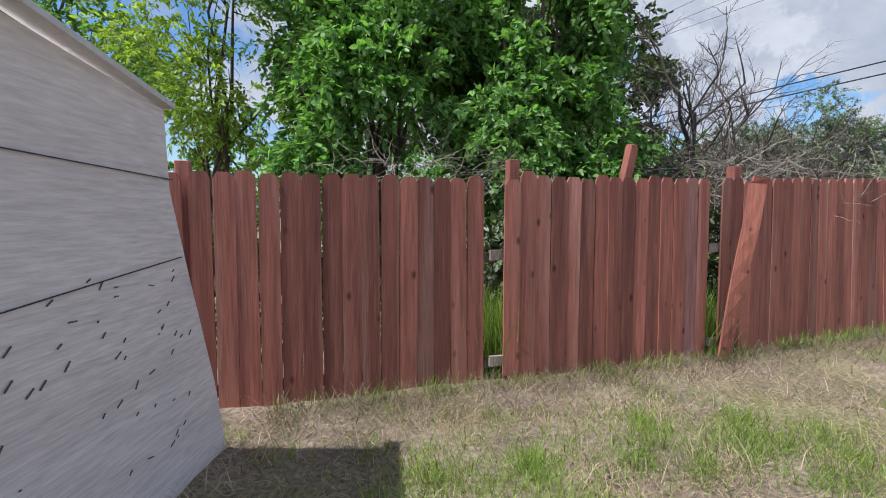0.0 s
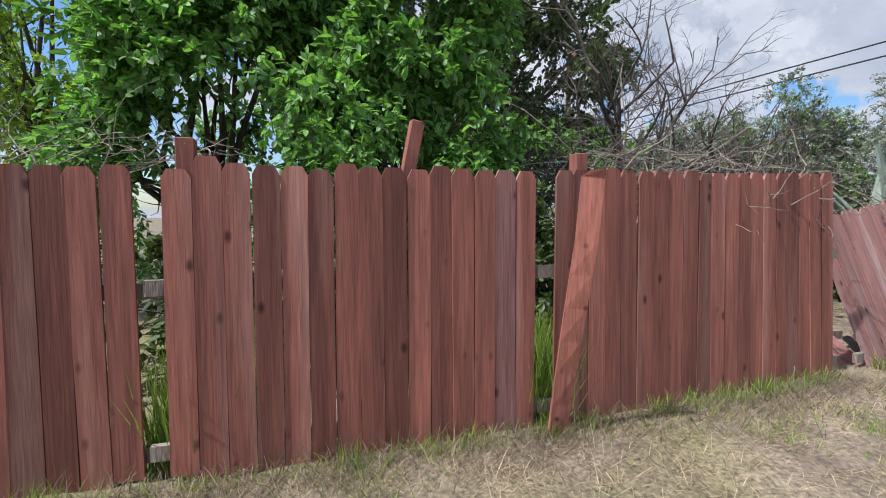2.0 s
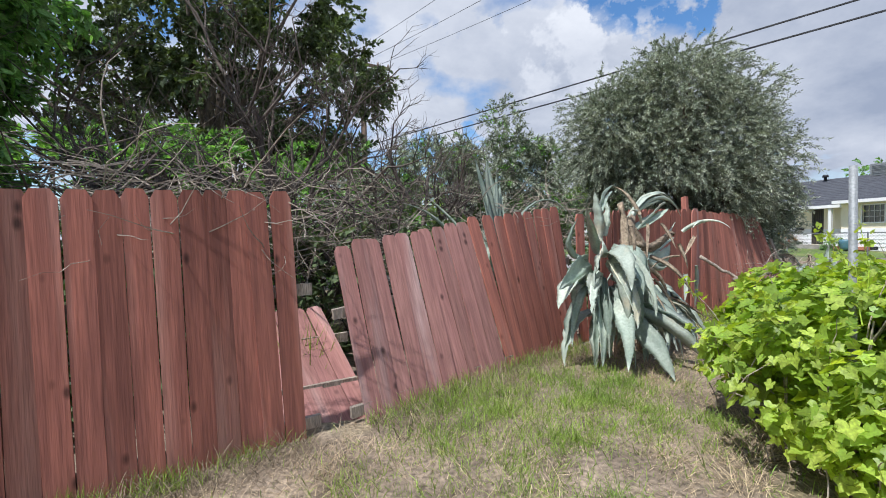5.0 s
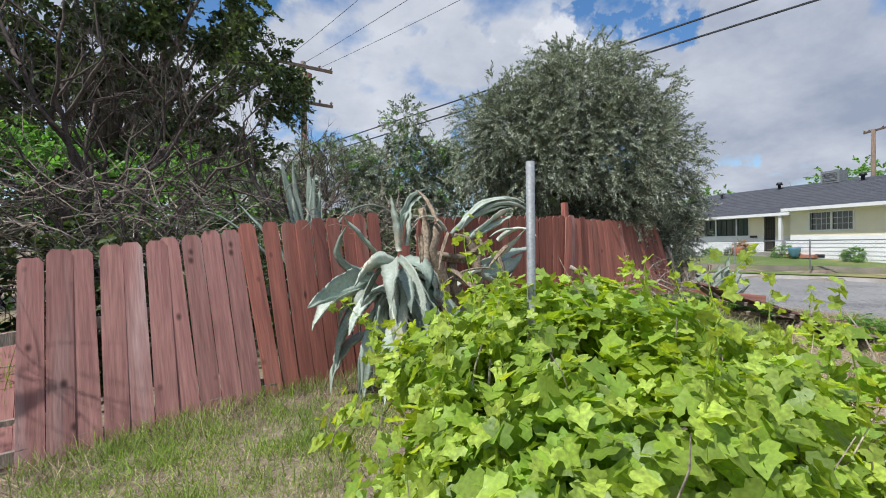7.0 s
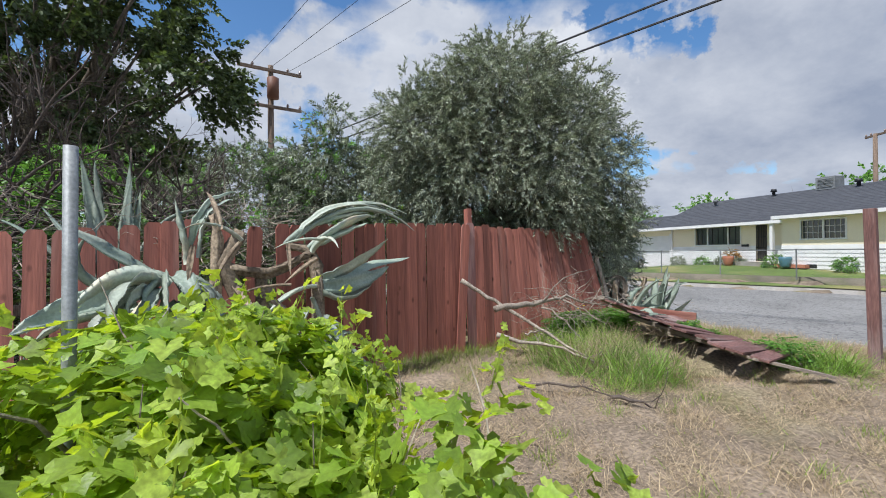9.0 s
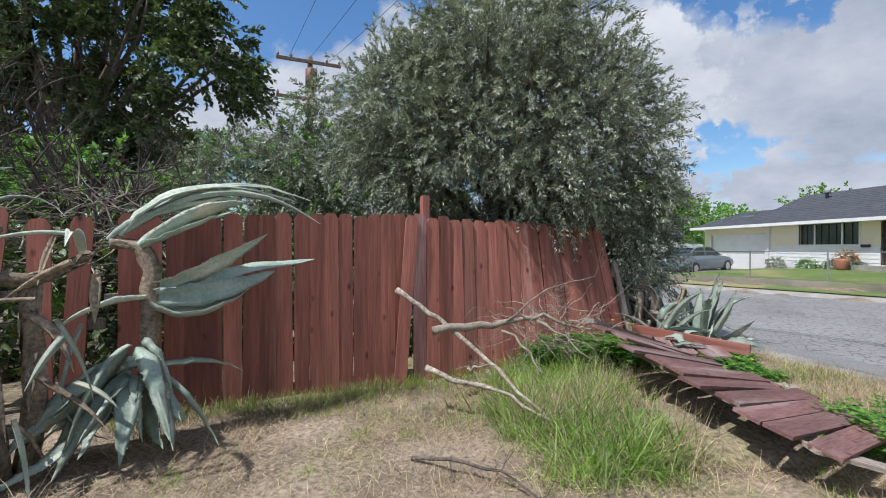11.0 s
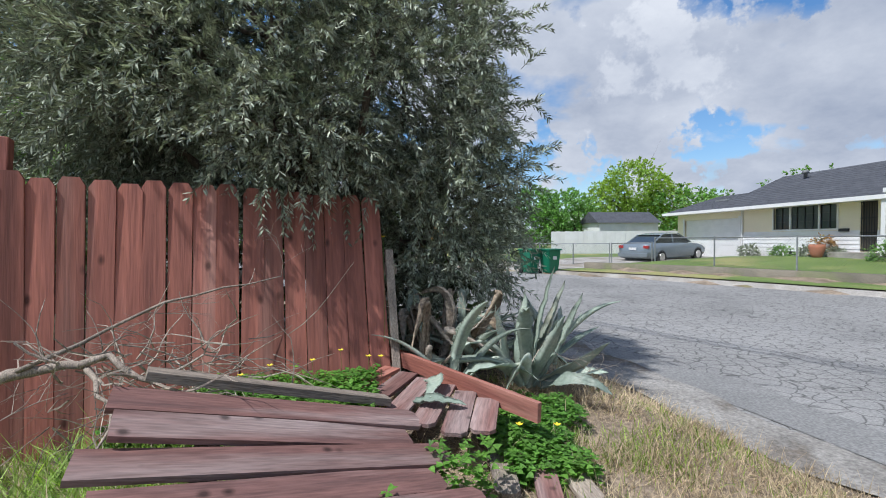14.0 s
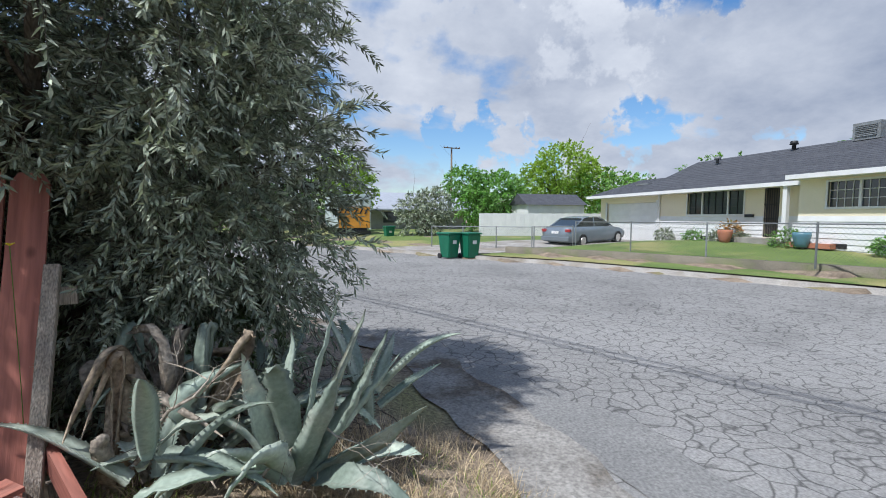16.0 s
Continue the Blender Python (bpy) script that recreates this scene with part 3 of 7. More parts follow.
# darker asphalt beside the gutter, widest midway along, with a wavy outer edge
strip("asphalt_patch", 6.6, 10.1, 60, lambda y: near_edge(y) + 0.62, lambda y: near_edge(y) + 0.75 + 0.55 * np.sin((y - 6.6) / 3.5 * math.pi) + 0.07 * np.sin(y * 5.3), 8, 0.012, ASPHALT_DARK, "darker asphalt strip along the gutter", "road")

# ---- fence ----


def board_mesh(k, width=0.137, thick=0.019):
    """A dog-eared board one metre high; the height is set by the object's scale."""
    rng = np.random.default_rng(100 + k)
    w, ear = width / 2, 0.026
    zs = [0, 0.25, 0.5, 0.75, 0.985 - ear / 1.75]
    bm = bmesh.new()
    rows = []
    for z in zs:
        j = rng.normal(0, 0.0012, 2)
        rows.append([bm.verts.new(p) for p in ((-w + j[0], -thick / 2, z), (w + j[1], -thick / 2, z), (w + j[1], thick / 2, z), (-w + j[0], thick / 2, z))])
    rows.append([bm.verts.new(p) for p in ((-w + ear, -thick / 2, 1), (w - ear, -thick / 2, 1), (w - ear, thick / 2, 1), (-w + ear, thick / 2, 1))])
    for a, b in zip(rows, rows[1:]):
        for i in range(4):
            bm.faces.new((a[i], a[(i + 1) % 4], b[(i + 1) % 4], b[i]))
    bm.faces.new(rows[0][::-1])
    bm.faces.new(rows[-1])
    me = bpy.data.meshes.new("plank")
    bm.to_mesh(me)
    bm.free()
    return me


BOARDS = {}
for tone, mat in (("red", RED), ("pale", RED_PALE), ("fallen", RED_FALLEN)):
    BOARDS[tone] = []
    for k in range(5):
        me = board_mesh(k)
        me.materials.append(mat)
        BOARDS[tone].append(me)


def frame_of(foot, top, along):
    """The pose of a board that stands on foot, rises to top and is as wide as along; and its height."""
    foot, top = Vector(foot), Vector(top)
    up = (top - foot).normalized()
    y = up.cross(Vector(along)).normalized()
    x = y.cross(up)
    m = Matrix((x, y, up)).transposed().to_4x4()
    return Matrix.Translation(foot) @ m, (top - foot).length


def fence_panel(label, foot0, foot1, top0, top1, seed, tone="red", pale=0.1, rails=(0.05, 0.60), gaps=(), tilt=0.006, n=None, ragged=0.012, extra_bury=0.06):
    """A run of dog-eared boards on two or three rails, from one end to the other."""
    rng = np.random.default_rng(seed)
    f0, f1, t0, t1 = (Vector(p) for p in (foot0, foot1, top0, top1))
    t = thing("board_fence", label, "fence", Matrix.Translation(f0), "runs of the board fence")
    n = n or max(2, round((f1 - f0).length / 0.146))
    pitch = (f1 - f0).length / n
    for i in range(n):
        if i in gaps:
            continue
        u = (i + 0.5) / n
        along = (f1 - f0).lerp(t1 - t0, 0.5)
        foot = f0.lerp(f1, u) - f0 + Vector((0, 0, rng.normal(0, ragged))) - Vector((0, 0, extra_bury))
        top = t0.lerp(t1, u) - f0 + Vector((0, 0, rng.normal(0, ragged))) + along.normalized() * rng.normal(0, tilt) * 1.7
        m, h = frame_of(foot, top, along)
        kind = tone if rng.random() > pale * 0.3 else "pale"
        ob = new("plank", BOARDS[kind][int(rng.integers(0, 5))])
        ob.parent = t
        ob.matrix_basis = m @ Matrix.Translation((0, rng.normal(0, 0.003), 0)) @ pose(0, 0, 0, 0, 0, rng.normal(0, 1.1)) @ Matrix.Diagonal((pitch / 0.137 * rng.uniform(0.957, 0.985), 1, h, 1))
    for r in rails:
        a, b = f0.lerp(t0, r) - f0, f1.lerp(t1, r) - f0
        back = (b - a).cross((t0 - f0)).normalized() * -0.048
        if back.y < 0:
            back = -back
        bm = bmesh.new()
        m, h = frame_of(a + back - (b - a).normalized() * 0.10, b + back + (b - a).normalized() * 0.12, Vector((0, 0, 1)))
        box(bm, -0.042, -0.019, 0, 0.042, 0.019, h, m)
        part("rail", bm, GREY_WOOD, t)
    return t


def fence_post(foot, top, size=0.09, mat=RED, label="dark red square wooden fence post behind the boards"):
    t = thing("fence_post", label, "post", Matrix.Translation(Vector(foot)), "fence posts")
    m, h = frame_of((0, 0, -0.1), Vector(top) - Vector(foot), (0.95, 0.3, 0))
    bm = bmesh.new()
    box(bm, -size / 2, -size / 2, 0, size / 2, size / 2, h, m)
    bmesh.ops.bevel(bm, geom=bm.edges[:], offset=0.005, segments=1, affect="EDGES")
    part("shaft", bm, mat, t)


TALL = "dark red-stained dog-eared board fence standing in dry grass"
fence_panel(TALL, (-4.3, 1.96, 0.1), (-1.71, 2.795, 0.1), (-4.32, 1.98, 1.72), (-1.72, 2.81, 1.725), 1)
fence_panel(TALL, (-1.68, 2.80, 0.1), (0.375, 3.455, 0.1), (-1.69, 2.82, 1.735), (0.37, 3.46, 1.745), 2, n=15, pale=0.04)
fence_panel(TALL, (0.535, 3.42, 0.14), (2.60, 4.065, 0.12), (0.53, 3.43, 1.76), (2.58, 4.075, 1.795), 3, n=15, pale=0.16, gaps=())
fence_panel(TALL, (2.73, 4.09, 0.12), (5.385, 4.93, 0.15), (2.71, 4.10, 1.805), (5.30, 4.965, 1.885), 4, n=20, pale=0.08)
LEAN = "faded red board fence panel leaning back and half collapsed"
fence_panel(LEAN, (5.82, 5.03, 0.2), (7.22, 5.55, 0.29), (5.62, 5.53, 1.49), (6.985, 6.045, 1.72), 5, tone="pale", n=10, pale=0, tilt=0.012)
fence_panel("red board fence panel leaning back behind the agave", (7.25, 5.57, 0.29), (8.42, 6.2, 0.27), (7.02, 6.06, 1.735), (8.34, 6.54, 1.915), 6, n=9, pale=0.1, tilt=0.012)
fence_panel("low fallen piece of red board fence lying back in the brush", (5.06, 4.99, 0.14), (5.92, 5.10, 0.18), (4.66, 5.95, 0.86), (5.50, 6.10, 0.90), 7, tone="pale", n=6, pale=0, rails=(0.3, 0.7))
fence_panel("two loose red boards standing by the agave trunks", (8.58, 6.42, 0.2), (8.86, 6.5, 0.2), (8.60, 6.46, 1.84), (8.90, 6.56, 1.83), 8, n=2, tilt=0.03, rails=(0.5,))
fence_panel(TALL, (9.06, 6.62, 0.18), (10.29, 7.22, 0.18), (9.06, 6.68, 1.88), (10.28, 7.22, 1.94), 9, n=9, pale=0.05)
fence_panel(TALL, (10.30, 7.22, 0.18), (11.40, 7.47, 0.2), (10.30, 7.22, 1.945), (11.39, 7.50, 1.965), 10, n=8, pale=0.06, gaps=())
fence_panel("red board fence bowing back under the olive tree", (11.45, 7.47, 0.2), (14.06, 7.88, 0.42), (11.43, 7.51, 1.965), (13.95, 8.42, 1.88), 11, n=18, pale=0.12)
loose = fence_panel("loose red board leaning out of its fence", (11.24, 7.36, 0.2), (11.37, 7.40, 0.2), (11.36, 7.47, 1.94), (11.49, 7.50, 1.94), 12, n=1, rails=())
fence_post((-1.74, 2.86, 0.1), (-1.74, 2.87, 1.80))
fence_post((0.62, 3.53, 0.1), (0.61, 3.54, 1.90))
fence_post((1.42, 4.02, 0.1), (1.81, 4.03, 2.10), 0.085, label="dark red post leaning sideways above the fence top")
fence_post((2.92, 4.22, 0.1), (2.91, 4.24, 1.93))
fence_post((11.58, 7.66, 0.2), (11.59, 7.84, 2.20), 0.085)
fence_post((15.42, 5.1, 0.2), (15.38, 5.12, 2.03), 0.105, RED_FALLEN, "weathered brown fence post standing alone in the yard")
brace = thing("brace_board", "dark red loose board, twisted and leaning off the fence end", "board", Matrix.Translation((2.74, 3.99, 0.05)))
bm = bmesh.new()
rows = []
for k in range(9):
    u = k / 8
    c = Vector((0.17, -0.16, 1.73)) * u + Vector((0, 0.025, 0)) * math.sin(u * math.pi)
    side = Vector((0.94, 0.30, 0)).lerp(Vector((0.90, -0.43, 0.0)), u).normalized()
    depth = Vector((-side.y, side.x, 0)) * 0.011
    w = 0.070 if k < 8 else 0.045
    rows.append([bm.verts.new(c + side * a * w + depth * b) for a, b in ((-1, -1), (1, -1), (1, 1), (-1, 1))])
    if k == 7:
        for v in rows[-1]:
            v.co.z += 0.18
for a, b in zip(rows, rows[1:]):
    for i in range(4):
        bm.faces.new((a[i], a[(i + 1) % 4], b[(i + 1) % 4], b[i]))
bm.faces.new(rows[0][::-1])
bm.faces.new(rows[-1])
part("plank", bm, RED, brace)
stake = thing("fence_stake", "grey weathered stake nailed to the fence end", "stake", Matrix.Translation((14.10, 7.83, 0.40)))
m, h = frame_of((0, 0, 0), (-0.06, 0.38, 1.05), (1, 0.2, 0))
bm = bmesh.new()
box(bm, -0.03, -0.02, 0, 0.03, 0.02, h, m)
bmesh.ops.bevel(bm, geom=bm.edges[:], offset=0.004, segments=1, affect="EDGES")
part("shaft", bm, GREY_WOOD, stake)

# ---- shed side ----
shed = thing("shed", "whitewashed rough plywood shed with a lean-to roof", "shed", Matrix.Translation((-1.27, 2.0, 0)))
bm = bmesh.new()
outline = [(0.0, -6.0, 0.02), (0.0, 0.40, 0.02), (0.0, 0.28, 0.5), (0.0, 0.08, 1.1), (0.0, -0.06, 1.55), (0.0, -0.08, 1.92), (0.0, -0.85, 2.03), (0.0, -6.0, 2.5)]
fr = [bm.verts.new(p) for p in outline]
bk = [bm.verts.new((p[0] - 0.05, p[1], p[2])) for p in outline]
bm.faces.new(fr)
bm.faces.new(bk[::-1])
for i in range(len(fr)):
    j = (i + 1) % len(fr)
    bm.faces.new((fr[j], fr[i], bk[i], bk[j]))
part("siding", bm, PLYWOOD, shed)
bm = bmesh.new()
for y0, z0, y1, z1 in ((-6, 0.68, 0.0, 1.225), (-6, 1.80, -0.05, 1.60)):
    m, h = frame_of((0.008, y0, z0), (0.008, y1, z1), (0, 0, 1))
    box(bm, -0.0022, -0.002, 0, 0.0022, 0.002, h, m)
part("panel_joint", bm, plain("dark_joint", (0.07, 0.06, 0.055), 0.9), shed)
bm = bmesh.new()
m, h = frame_of((-0.02, -0.04, 1.945), (0.03, -0.85, 2.06), (1, 0, 0))
box(bm, -0.05, -0.012, 0, 0.05, 0.012, h, m)
m, h = frame_of((0.03, -0.85, 2.06), (0.07, -6, 2.53), (1, 0, 0))
box(bm, -0.05, -0.012, 0, 0.05, 0.012, h, m)
part("roof_edge", bm, plain("white_roof_edge", (0.74, 0.72, 0.70), 0.6), shed)
bm = bmesh.new()
box(bm, -3.0, -6.0, 0, -0.06, -0.1, 1.9)
part("body", bm, PLYWOOD, shed)
rng = np.random.default_rng(31)
bm = bmesh.new()
for _ in range(70):
    y, z = rng.uniform(-1.5, 0.05), rng.uniform(0.3, 1.2)
    a = rng.uniform(0.4, 1.1) if rng.random() < 0.75 else rng.uniform(-0.3, 0.3)
    L = rng.uniform(0.008, 0.04)
    m, h = frame_of((0.006, y, z), (0.006, y + math.cos(a) * L, z + math.sin(a) * L), (1, 0, 0))
    box(bm, -0.0016, -0.0025, 0, 0.0016, 0.0025, h, m)
tagged(part("splinters", bm, plain("torn_wood", (0.14, 0.11, 0.10), 0.95), shed), "torn veneer splinters and gouges", kind="stuff")

# ---- trees behind the fence ----
tree("tree", "tall airy tree with fresh light green leaves", (-4.0, 7.6, 0.05), [(-4.2, 7.6, 4.6, 1.3, 1.2, 2.0), (-3.3, 7.2, 3.4, 0.9, 0.9, 1.1), (-3.9, 7.5, 6.6, 1.2, 1.2, 1.4)], BRIGHTLEAF, (0.07, 0.12), (0.035, 0.055), "broad", 1000, 14, (0.3, 0.6), 0.35, 0.09, 9, 21, gap=0.1)
tree("tree", "leafy green tree rising close behind the fence", (-0.9, 6.8, 0.05), [(-1.0, 6.7, 3.2, 1.5, 1.1, 1.3), (-0.6, 7.2, 5.0, 1.6, 1.3, 1.6), (-1.9, 7.0, 4.4, 1.0, 1.0, 1.2), (-1.7, 6.3, 2.2, 0.7, 0.6, 0.6)], GREENLEAF, (0.09, 0.16), (0.05, 0.08), "broad", 1900, 16, (0.25, 0.5), 0.5, 0.11, 14, 22, gap=0.17)
tree("tree", "dense dark green tree overhanging the fence", (1.4, 7.4, 0.05), [(1.3, 7.0, 3.3, 1.2, 1.0, 1.6), (1.7, 7.4, 5.2, 1.5, 1.2, 1.7), (0.5, 7.6, 4.4, 0.9, 0.9, 1.3), (2.1, 6.6, 2.4, 0.7, 0.6, 0.8)], GREENLEAF, (0.09, 0.16), (0.05, 0.08), "broad", 2300, 16, (0.25, 0.5), 0.6, 0.12, 14, 23, gap=0.13)
tree("sapling", "young sapling with fresh green leaves behind the fence", (0.9, 5.5, 0.05), [(0.85, 5.35, 2.5, 0.42, 0.35, 0.6), (1.15, 5.5, 2.15, 0.4, 0.3, 0.35)], GREENLEAF, (0.08, 0.13), (0.045, 0.065), "broad", 80, 15, (0.2, 0.4), 0.6, 0.025, 5, 24, gap=-0.4)
tree("tree", "large dark green tree beside the shed", (-8.5, 9.5, 0.05), [(-8.3, 9.4, 4.5, 2.0, 1.8, 2.4), (-6.9, 8.6, 4.2, 1.1, 1.0, 1.4), (-9, 9, 6.8, 2.2, 1.8, 2.0)], GREENLEAF, (0.09, 0.15), (0.05, 0.08), "broad", 1100, 14, (0.3, 0.6), 0.5, 0.16, 10, 25, gap=-0.1)
tree("shrub", "leafy shrub behind the fence", (0.6, 9.5, 0.05), [(-3, 10, 1.9, 3.5, 1.0, 1.6), (2.8, 10.2, 1.9, 3.4, 1.0, 1.5), (5.5, 11.5, 2.0, 2.6, 1.2, 1.3)], GREENLEAF, (0.10, 0.16), (0.05, 0.08), "broad", 1500, 14, (0.3, 0.6), 0.4, 0.06, 10, 26, gap=0.02)
tree("oak_tree", "large spreading oak with dark foliage and sky gaps", (2.7, 15.6, 0.1), [(3.2, 15.4, 5.0, 3.4, 2.6, 2.4), (5.6, 15.2, 6.2, 2.0, 2.0, 2.0), (2.0, 15.5, 8.2, 3.8, 2.8, 2.4), (-1.2, 15.5, 6.0, 2.6, 2.4, 2.6), (5.6, 14.6, 3.4, 1.6, 1.2, 1.3), (4.5, 15.6, 9.0, 2.2, 2.0, 1.8)], OAKLEAF, (0.11, 0.18), (0.06, 0.095), "broad", 3600, 20, (0.35, 0.75), 0.35, 0.34, 26, 27, gap=0.22, gap_scale=0.9)
tree("olive_shrub", "pale grey-green olive shrubs behind the fence", (9.2, 12.2, 0.1), [(8.3, 12.2, 2.4, 1.6, 1.2, 1.5), (9.9, 11.6, 2.9, 1.3, 1.0, 1.5), (9.8, 11.4, 4.1, 0.4, 0.4, 0.6), (10.9, 11.6, 2.6, 1.0, 0.9, 1.3), (6.6, 12.6, 2.0, 1.3, 1.0, 1.1)], OLIVE, (0.07, 0.11), (0.02, 0.032), "lance", 3400, 28, (0.3, 0.55), 0.35, 0.10, 10, 28, gap=-0.3, second=(GREENLEAF, 0.12))
tree("olive_tree", "large grey-green olive tree hanging over the fence", (13.8, 9.4, 0.3), [(13.0, 9.5, 3.35, 2.1, 1.7, 1.95), (12.0, 9.4, 2.9, 1.25, 1.2, 1.2), (14.2, 9.2, 2.9, 1.1, 1.25, 2.0), (14.65, 8.95, 1.75, 0.72, 0.7, 1.25), (13.1, 8.45, 2.35, 1.2, 0.55, 0.55), (11.75, 9.5, 3.7, 0.9, 0.9, 1.1), (11.2, 9.5, 3.5, 0.85, 0.9, 1.25), (12.8, 9.3, 4.7, 1.2, 1.2, 0.75), (14.3, 8.85, 1.2, 0.75, 0.5, 0.85)], OLIVE, (0.05, 0.085), (0.012, 0.019), "lance", 9500, 36, (0.22, 0.46), 0.30, 0.17, 18, 29, inner=0.36, gap=-0.2, gap_scale=1.5, angle=0.7, twig_r=0.0028)
part_rng = np.random.default_rng(5)
tree("undergrowth", "dark green undergrowth filling the ground behind the fence", (0, 5.5, 0.05), [(-3, 4.4, 0.6, 2.2, 0.6, 0.75), (0.5, 5.2, 0.7, 1.5, 0.5, 0.8), (3, 5.9, 0.8, 1.5, 0.5, 0.9), (5, 6.9, 0.8, 1.4, 0.5, 0.9), (10, 9, 0.8, 2.5, 0.6, 0.9), (13, 9.6, 0.9, 2, 0.6, 0.9), (7.4, 8.4, 0.9, 1.6, 0.6, 1.0)], OAKLEAF, (0.08, 0.14), (0.045, 0.075), "broad", 2600, 12, (0.2, 0.45), 0.3, 0.03, 7, 30, gap=-0.6, inner=0.3)

# ---- dead tree and brush ----


def dead_tree(label, base, lean, height, radius, seed, depth=5, mat=DARKTWIG, spread=0.75):
    rng = np.random.default_rng(seed)
    t = thing("dead_tree", label, "tree", Matrix.Translation(Vector(base)))
    stem = wander(rng, (0, 0, -0.1), lean, height * 0.7, 7, 0.07, 0.03)
    bm = bmesh.new()
    tube(bm, stem, [radius * (1 - 0.07 * i) for i in range(8)], 8)
    part("trunk", bm, mat, t, smooth=True)
    for k in range(7):
        i = 3 + k % 5
        a = k * 2.4 + rng.uniform(-0.4, 0.4)
        bm, tips = bmesh.new(), []
        branch_into(bm, rng, stem[i], (math.cos(a) * spread, math.sin(a) * spread, 0.75), height * rng.uniform(0.38, 0.55), radius * 0.55, depth - 1, tips, 0.13, 0.09, (2, 4), spread, 6, 0.66)
        part("limb", bm, mat, t, smooth=True)


dead_tree("bare dead tree with forked dark branches against the sky", (4.95, 9.0, 0.05), (0.04, 0, 1), 3.5, 0.085, 41, 6)
dead_tree("bare dead tree spreading behind the leaning fence", (7.0, 9.4, 0.05), (0.12, -0.05, 1), 2.9, 0.07, 42, 6)
dead_tree("bare dead tree leaning towards the agave", (5.2, 7.0, 0.05), (0.5, -0.05, 0.85), 1.9, 0.04, 43)
dead_tree("low bare dead tree standing in the brush", (4.2, 6.8, 0.05), (0.15, -0.05, 1), 1.8, 0.04, 45)
dead_tree("thin bare tree among the green trees", (2.9, 7.8, 0.05), (0.0, 0.0, 1), 3.0, 0.045, 44)


def brush(label, name, x0, y0, x1, y1, zlo, zhi, count, seed, mat, length=(0.4, 1.1), radius=(0.003, 0.011), depth_y=0.5, flat=0.35):
    """A tangle of dead sticks, each bent and tapered."""
    rng = np.random.default_rng(seed)
    bm = bmesh.new()
    for _ in range(count):
        u = rng.random()
        p = (x0 + (x1 - x0) * u, y0 + (y1 - y0) * u + rng.uniform(0, depth_y), rng.uniform(zlo, zhi))
        d = rng.normal(0, 1, 3) * np.array((1, 0.6, flat))
        r = rng.uniform(*radius)
        pts = wander(rng, p, d, rng.uniform(*length), 5, 0.25)
        tube(bm, pts, [r, r * 0.9, r * 0.75, r * 0.6, r * 0.45, r * 0.25], 4, cap=False)
    return tagged(part(name, bm, mat), label, "brush", kind="stuff")


brush("tangle of dead bleached sticks along the fence top", "brush_pile", 3.5, 5.6, 6.6, 6.9, 1.2, 2.3, 420, 51, DEADWOOD, depth_y=0.9)
brush("dark tangle of dead twigs behind the fence", "brush_pile", 3.2, 5.9, 6.4, 7.4, 0.4, 2.4, 600, 52, DARKTWIG, (0.5, 1.5), (0.003, 0.012), 1.2, 0.5)
brush("dry vine stems lying over the fence top", "brush_pile", -0.9, 3.42, 0.75, 3.78, 1.70, 1.98, 110, 53, DEADWOOD, (0.2, 0.6), (0.002, 0.005), 0.25, 0.25)
brush("dry brush behind the agave", "brush_pile", 7.4, 6.5, 9.2, 7.2, 1.4, 2.1, 160, 54, DEADWOOD, (0.4, 0.9), (0.003, 0.009), 0.5, 0.3)
brush("dead twigs hanging over the fence corner", "brush_pile", 4.3, 4.62, 5.5, 5.0, 1.45, 1.95, 55, 55, DEADWOOD, (0.25, 0.6), (0.002, 0.006), 0.12, 0.7)

# ---- agaves ----


def agave_leaf(bm, rng, start, direction, length, width, droop, cup=0.35, segs=12, twist=0.0, thick=0.02, teeth=True):
    p, d = Vector(start), Vector(direction).normalized()
    flat = Vector((d.y, -d.x, 0))
    if flat.length < 0.2:
        flat = Vector((1, 0, 0))
    side = flat.normalized()
    rows, edge = [], []
    step = length / segs
    for i in range(segs + 1):
        u = i / segs
        w = width * (0.72 + 0.9 * u * (1 - u) * 1.4) * (1 - u ** 3.2) / 1.15 + 0.002
        s = (Matrix.Rotation(twist * u, 3, d) @ side)
        s = (s - d * s.dot(d)).normalized()
        n = s.cross(d).normalized()
        if n.z < 0 and abs(twist) < 0.5:
            n = -n
        c = cup * w * (1 - 0.5 * u)
        th = thick * (1 - u * 0.85)
        ring = [p + s * w / 2 + n * c, p + s * w * 0.22 + n * c * 0.15, p - n * 0.0, p - s * w * 0.22 + n * c * 0.15, p - s * w / 2 + n * c, p - s * w * 0.25 - n * th, p + s * w * 0.25 - n * th]
        rows.append([bm.verts.new(q) for q in ring])
        edge.append((p + s * w / 2 + n * c, p - s * w / 2 + n * c, s, d.copy()))
        d = (d + Vector((0, 0, -droop * step * (0.4 + 1.6 * u))) + Vector(rng.normal(0, 0.025, 3))).normalized()
        p = p + d * step
    k = 7
    for a, b in zip(rows, rows[1:]):
        for i in range(k):
            bm.faces.new((a[i], a[(i + 1) % k], b[(i + 1) % k], b[i]))
    bm.faces.new(rows[0])
    bm.faces.new(rows[-1][::-1])
    if teeth:
        for a, b in zip(edge, edge[1:-1]):
            for q, sgn in ((0, 1), (1, -1)):
                for f in (0.25, 0.75):
                    c = a[q].lerp(b[q], f)
                    bm.faces.new([bm.verts.new(c - a[3] * 0.007), bm.verts.new(c + a[3] * 0.007), bm.verts.new(c + a[2] * sgn * 0.011 + a[3] * 0.004)])


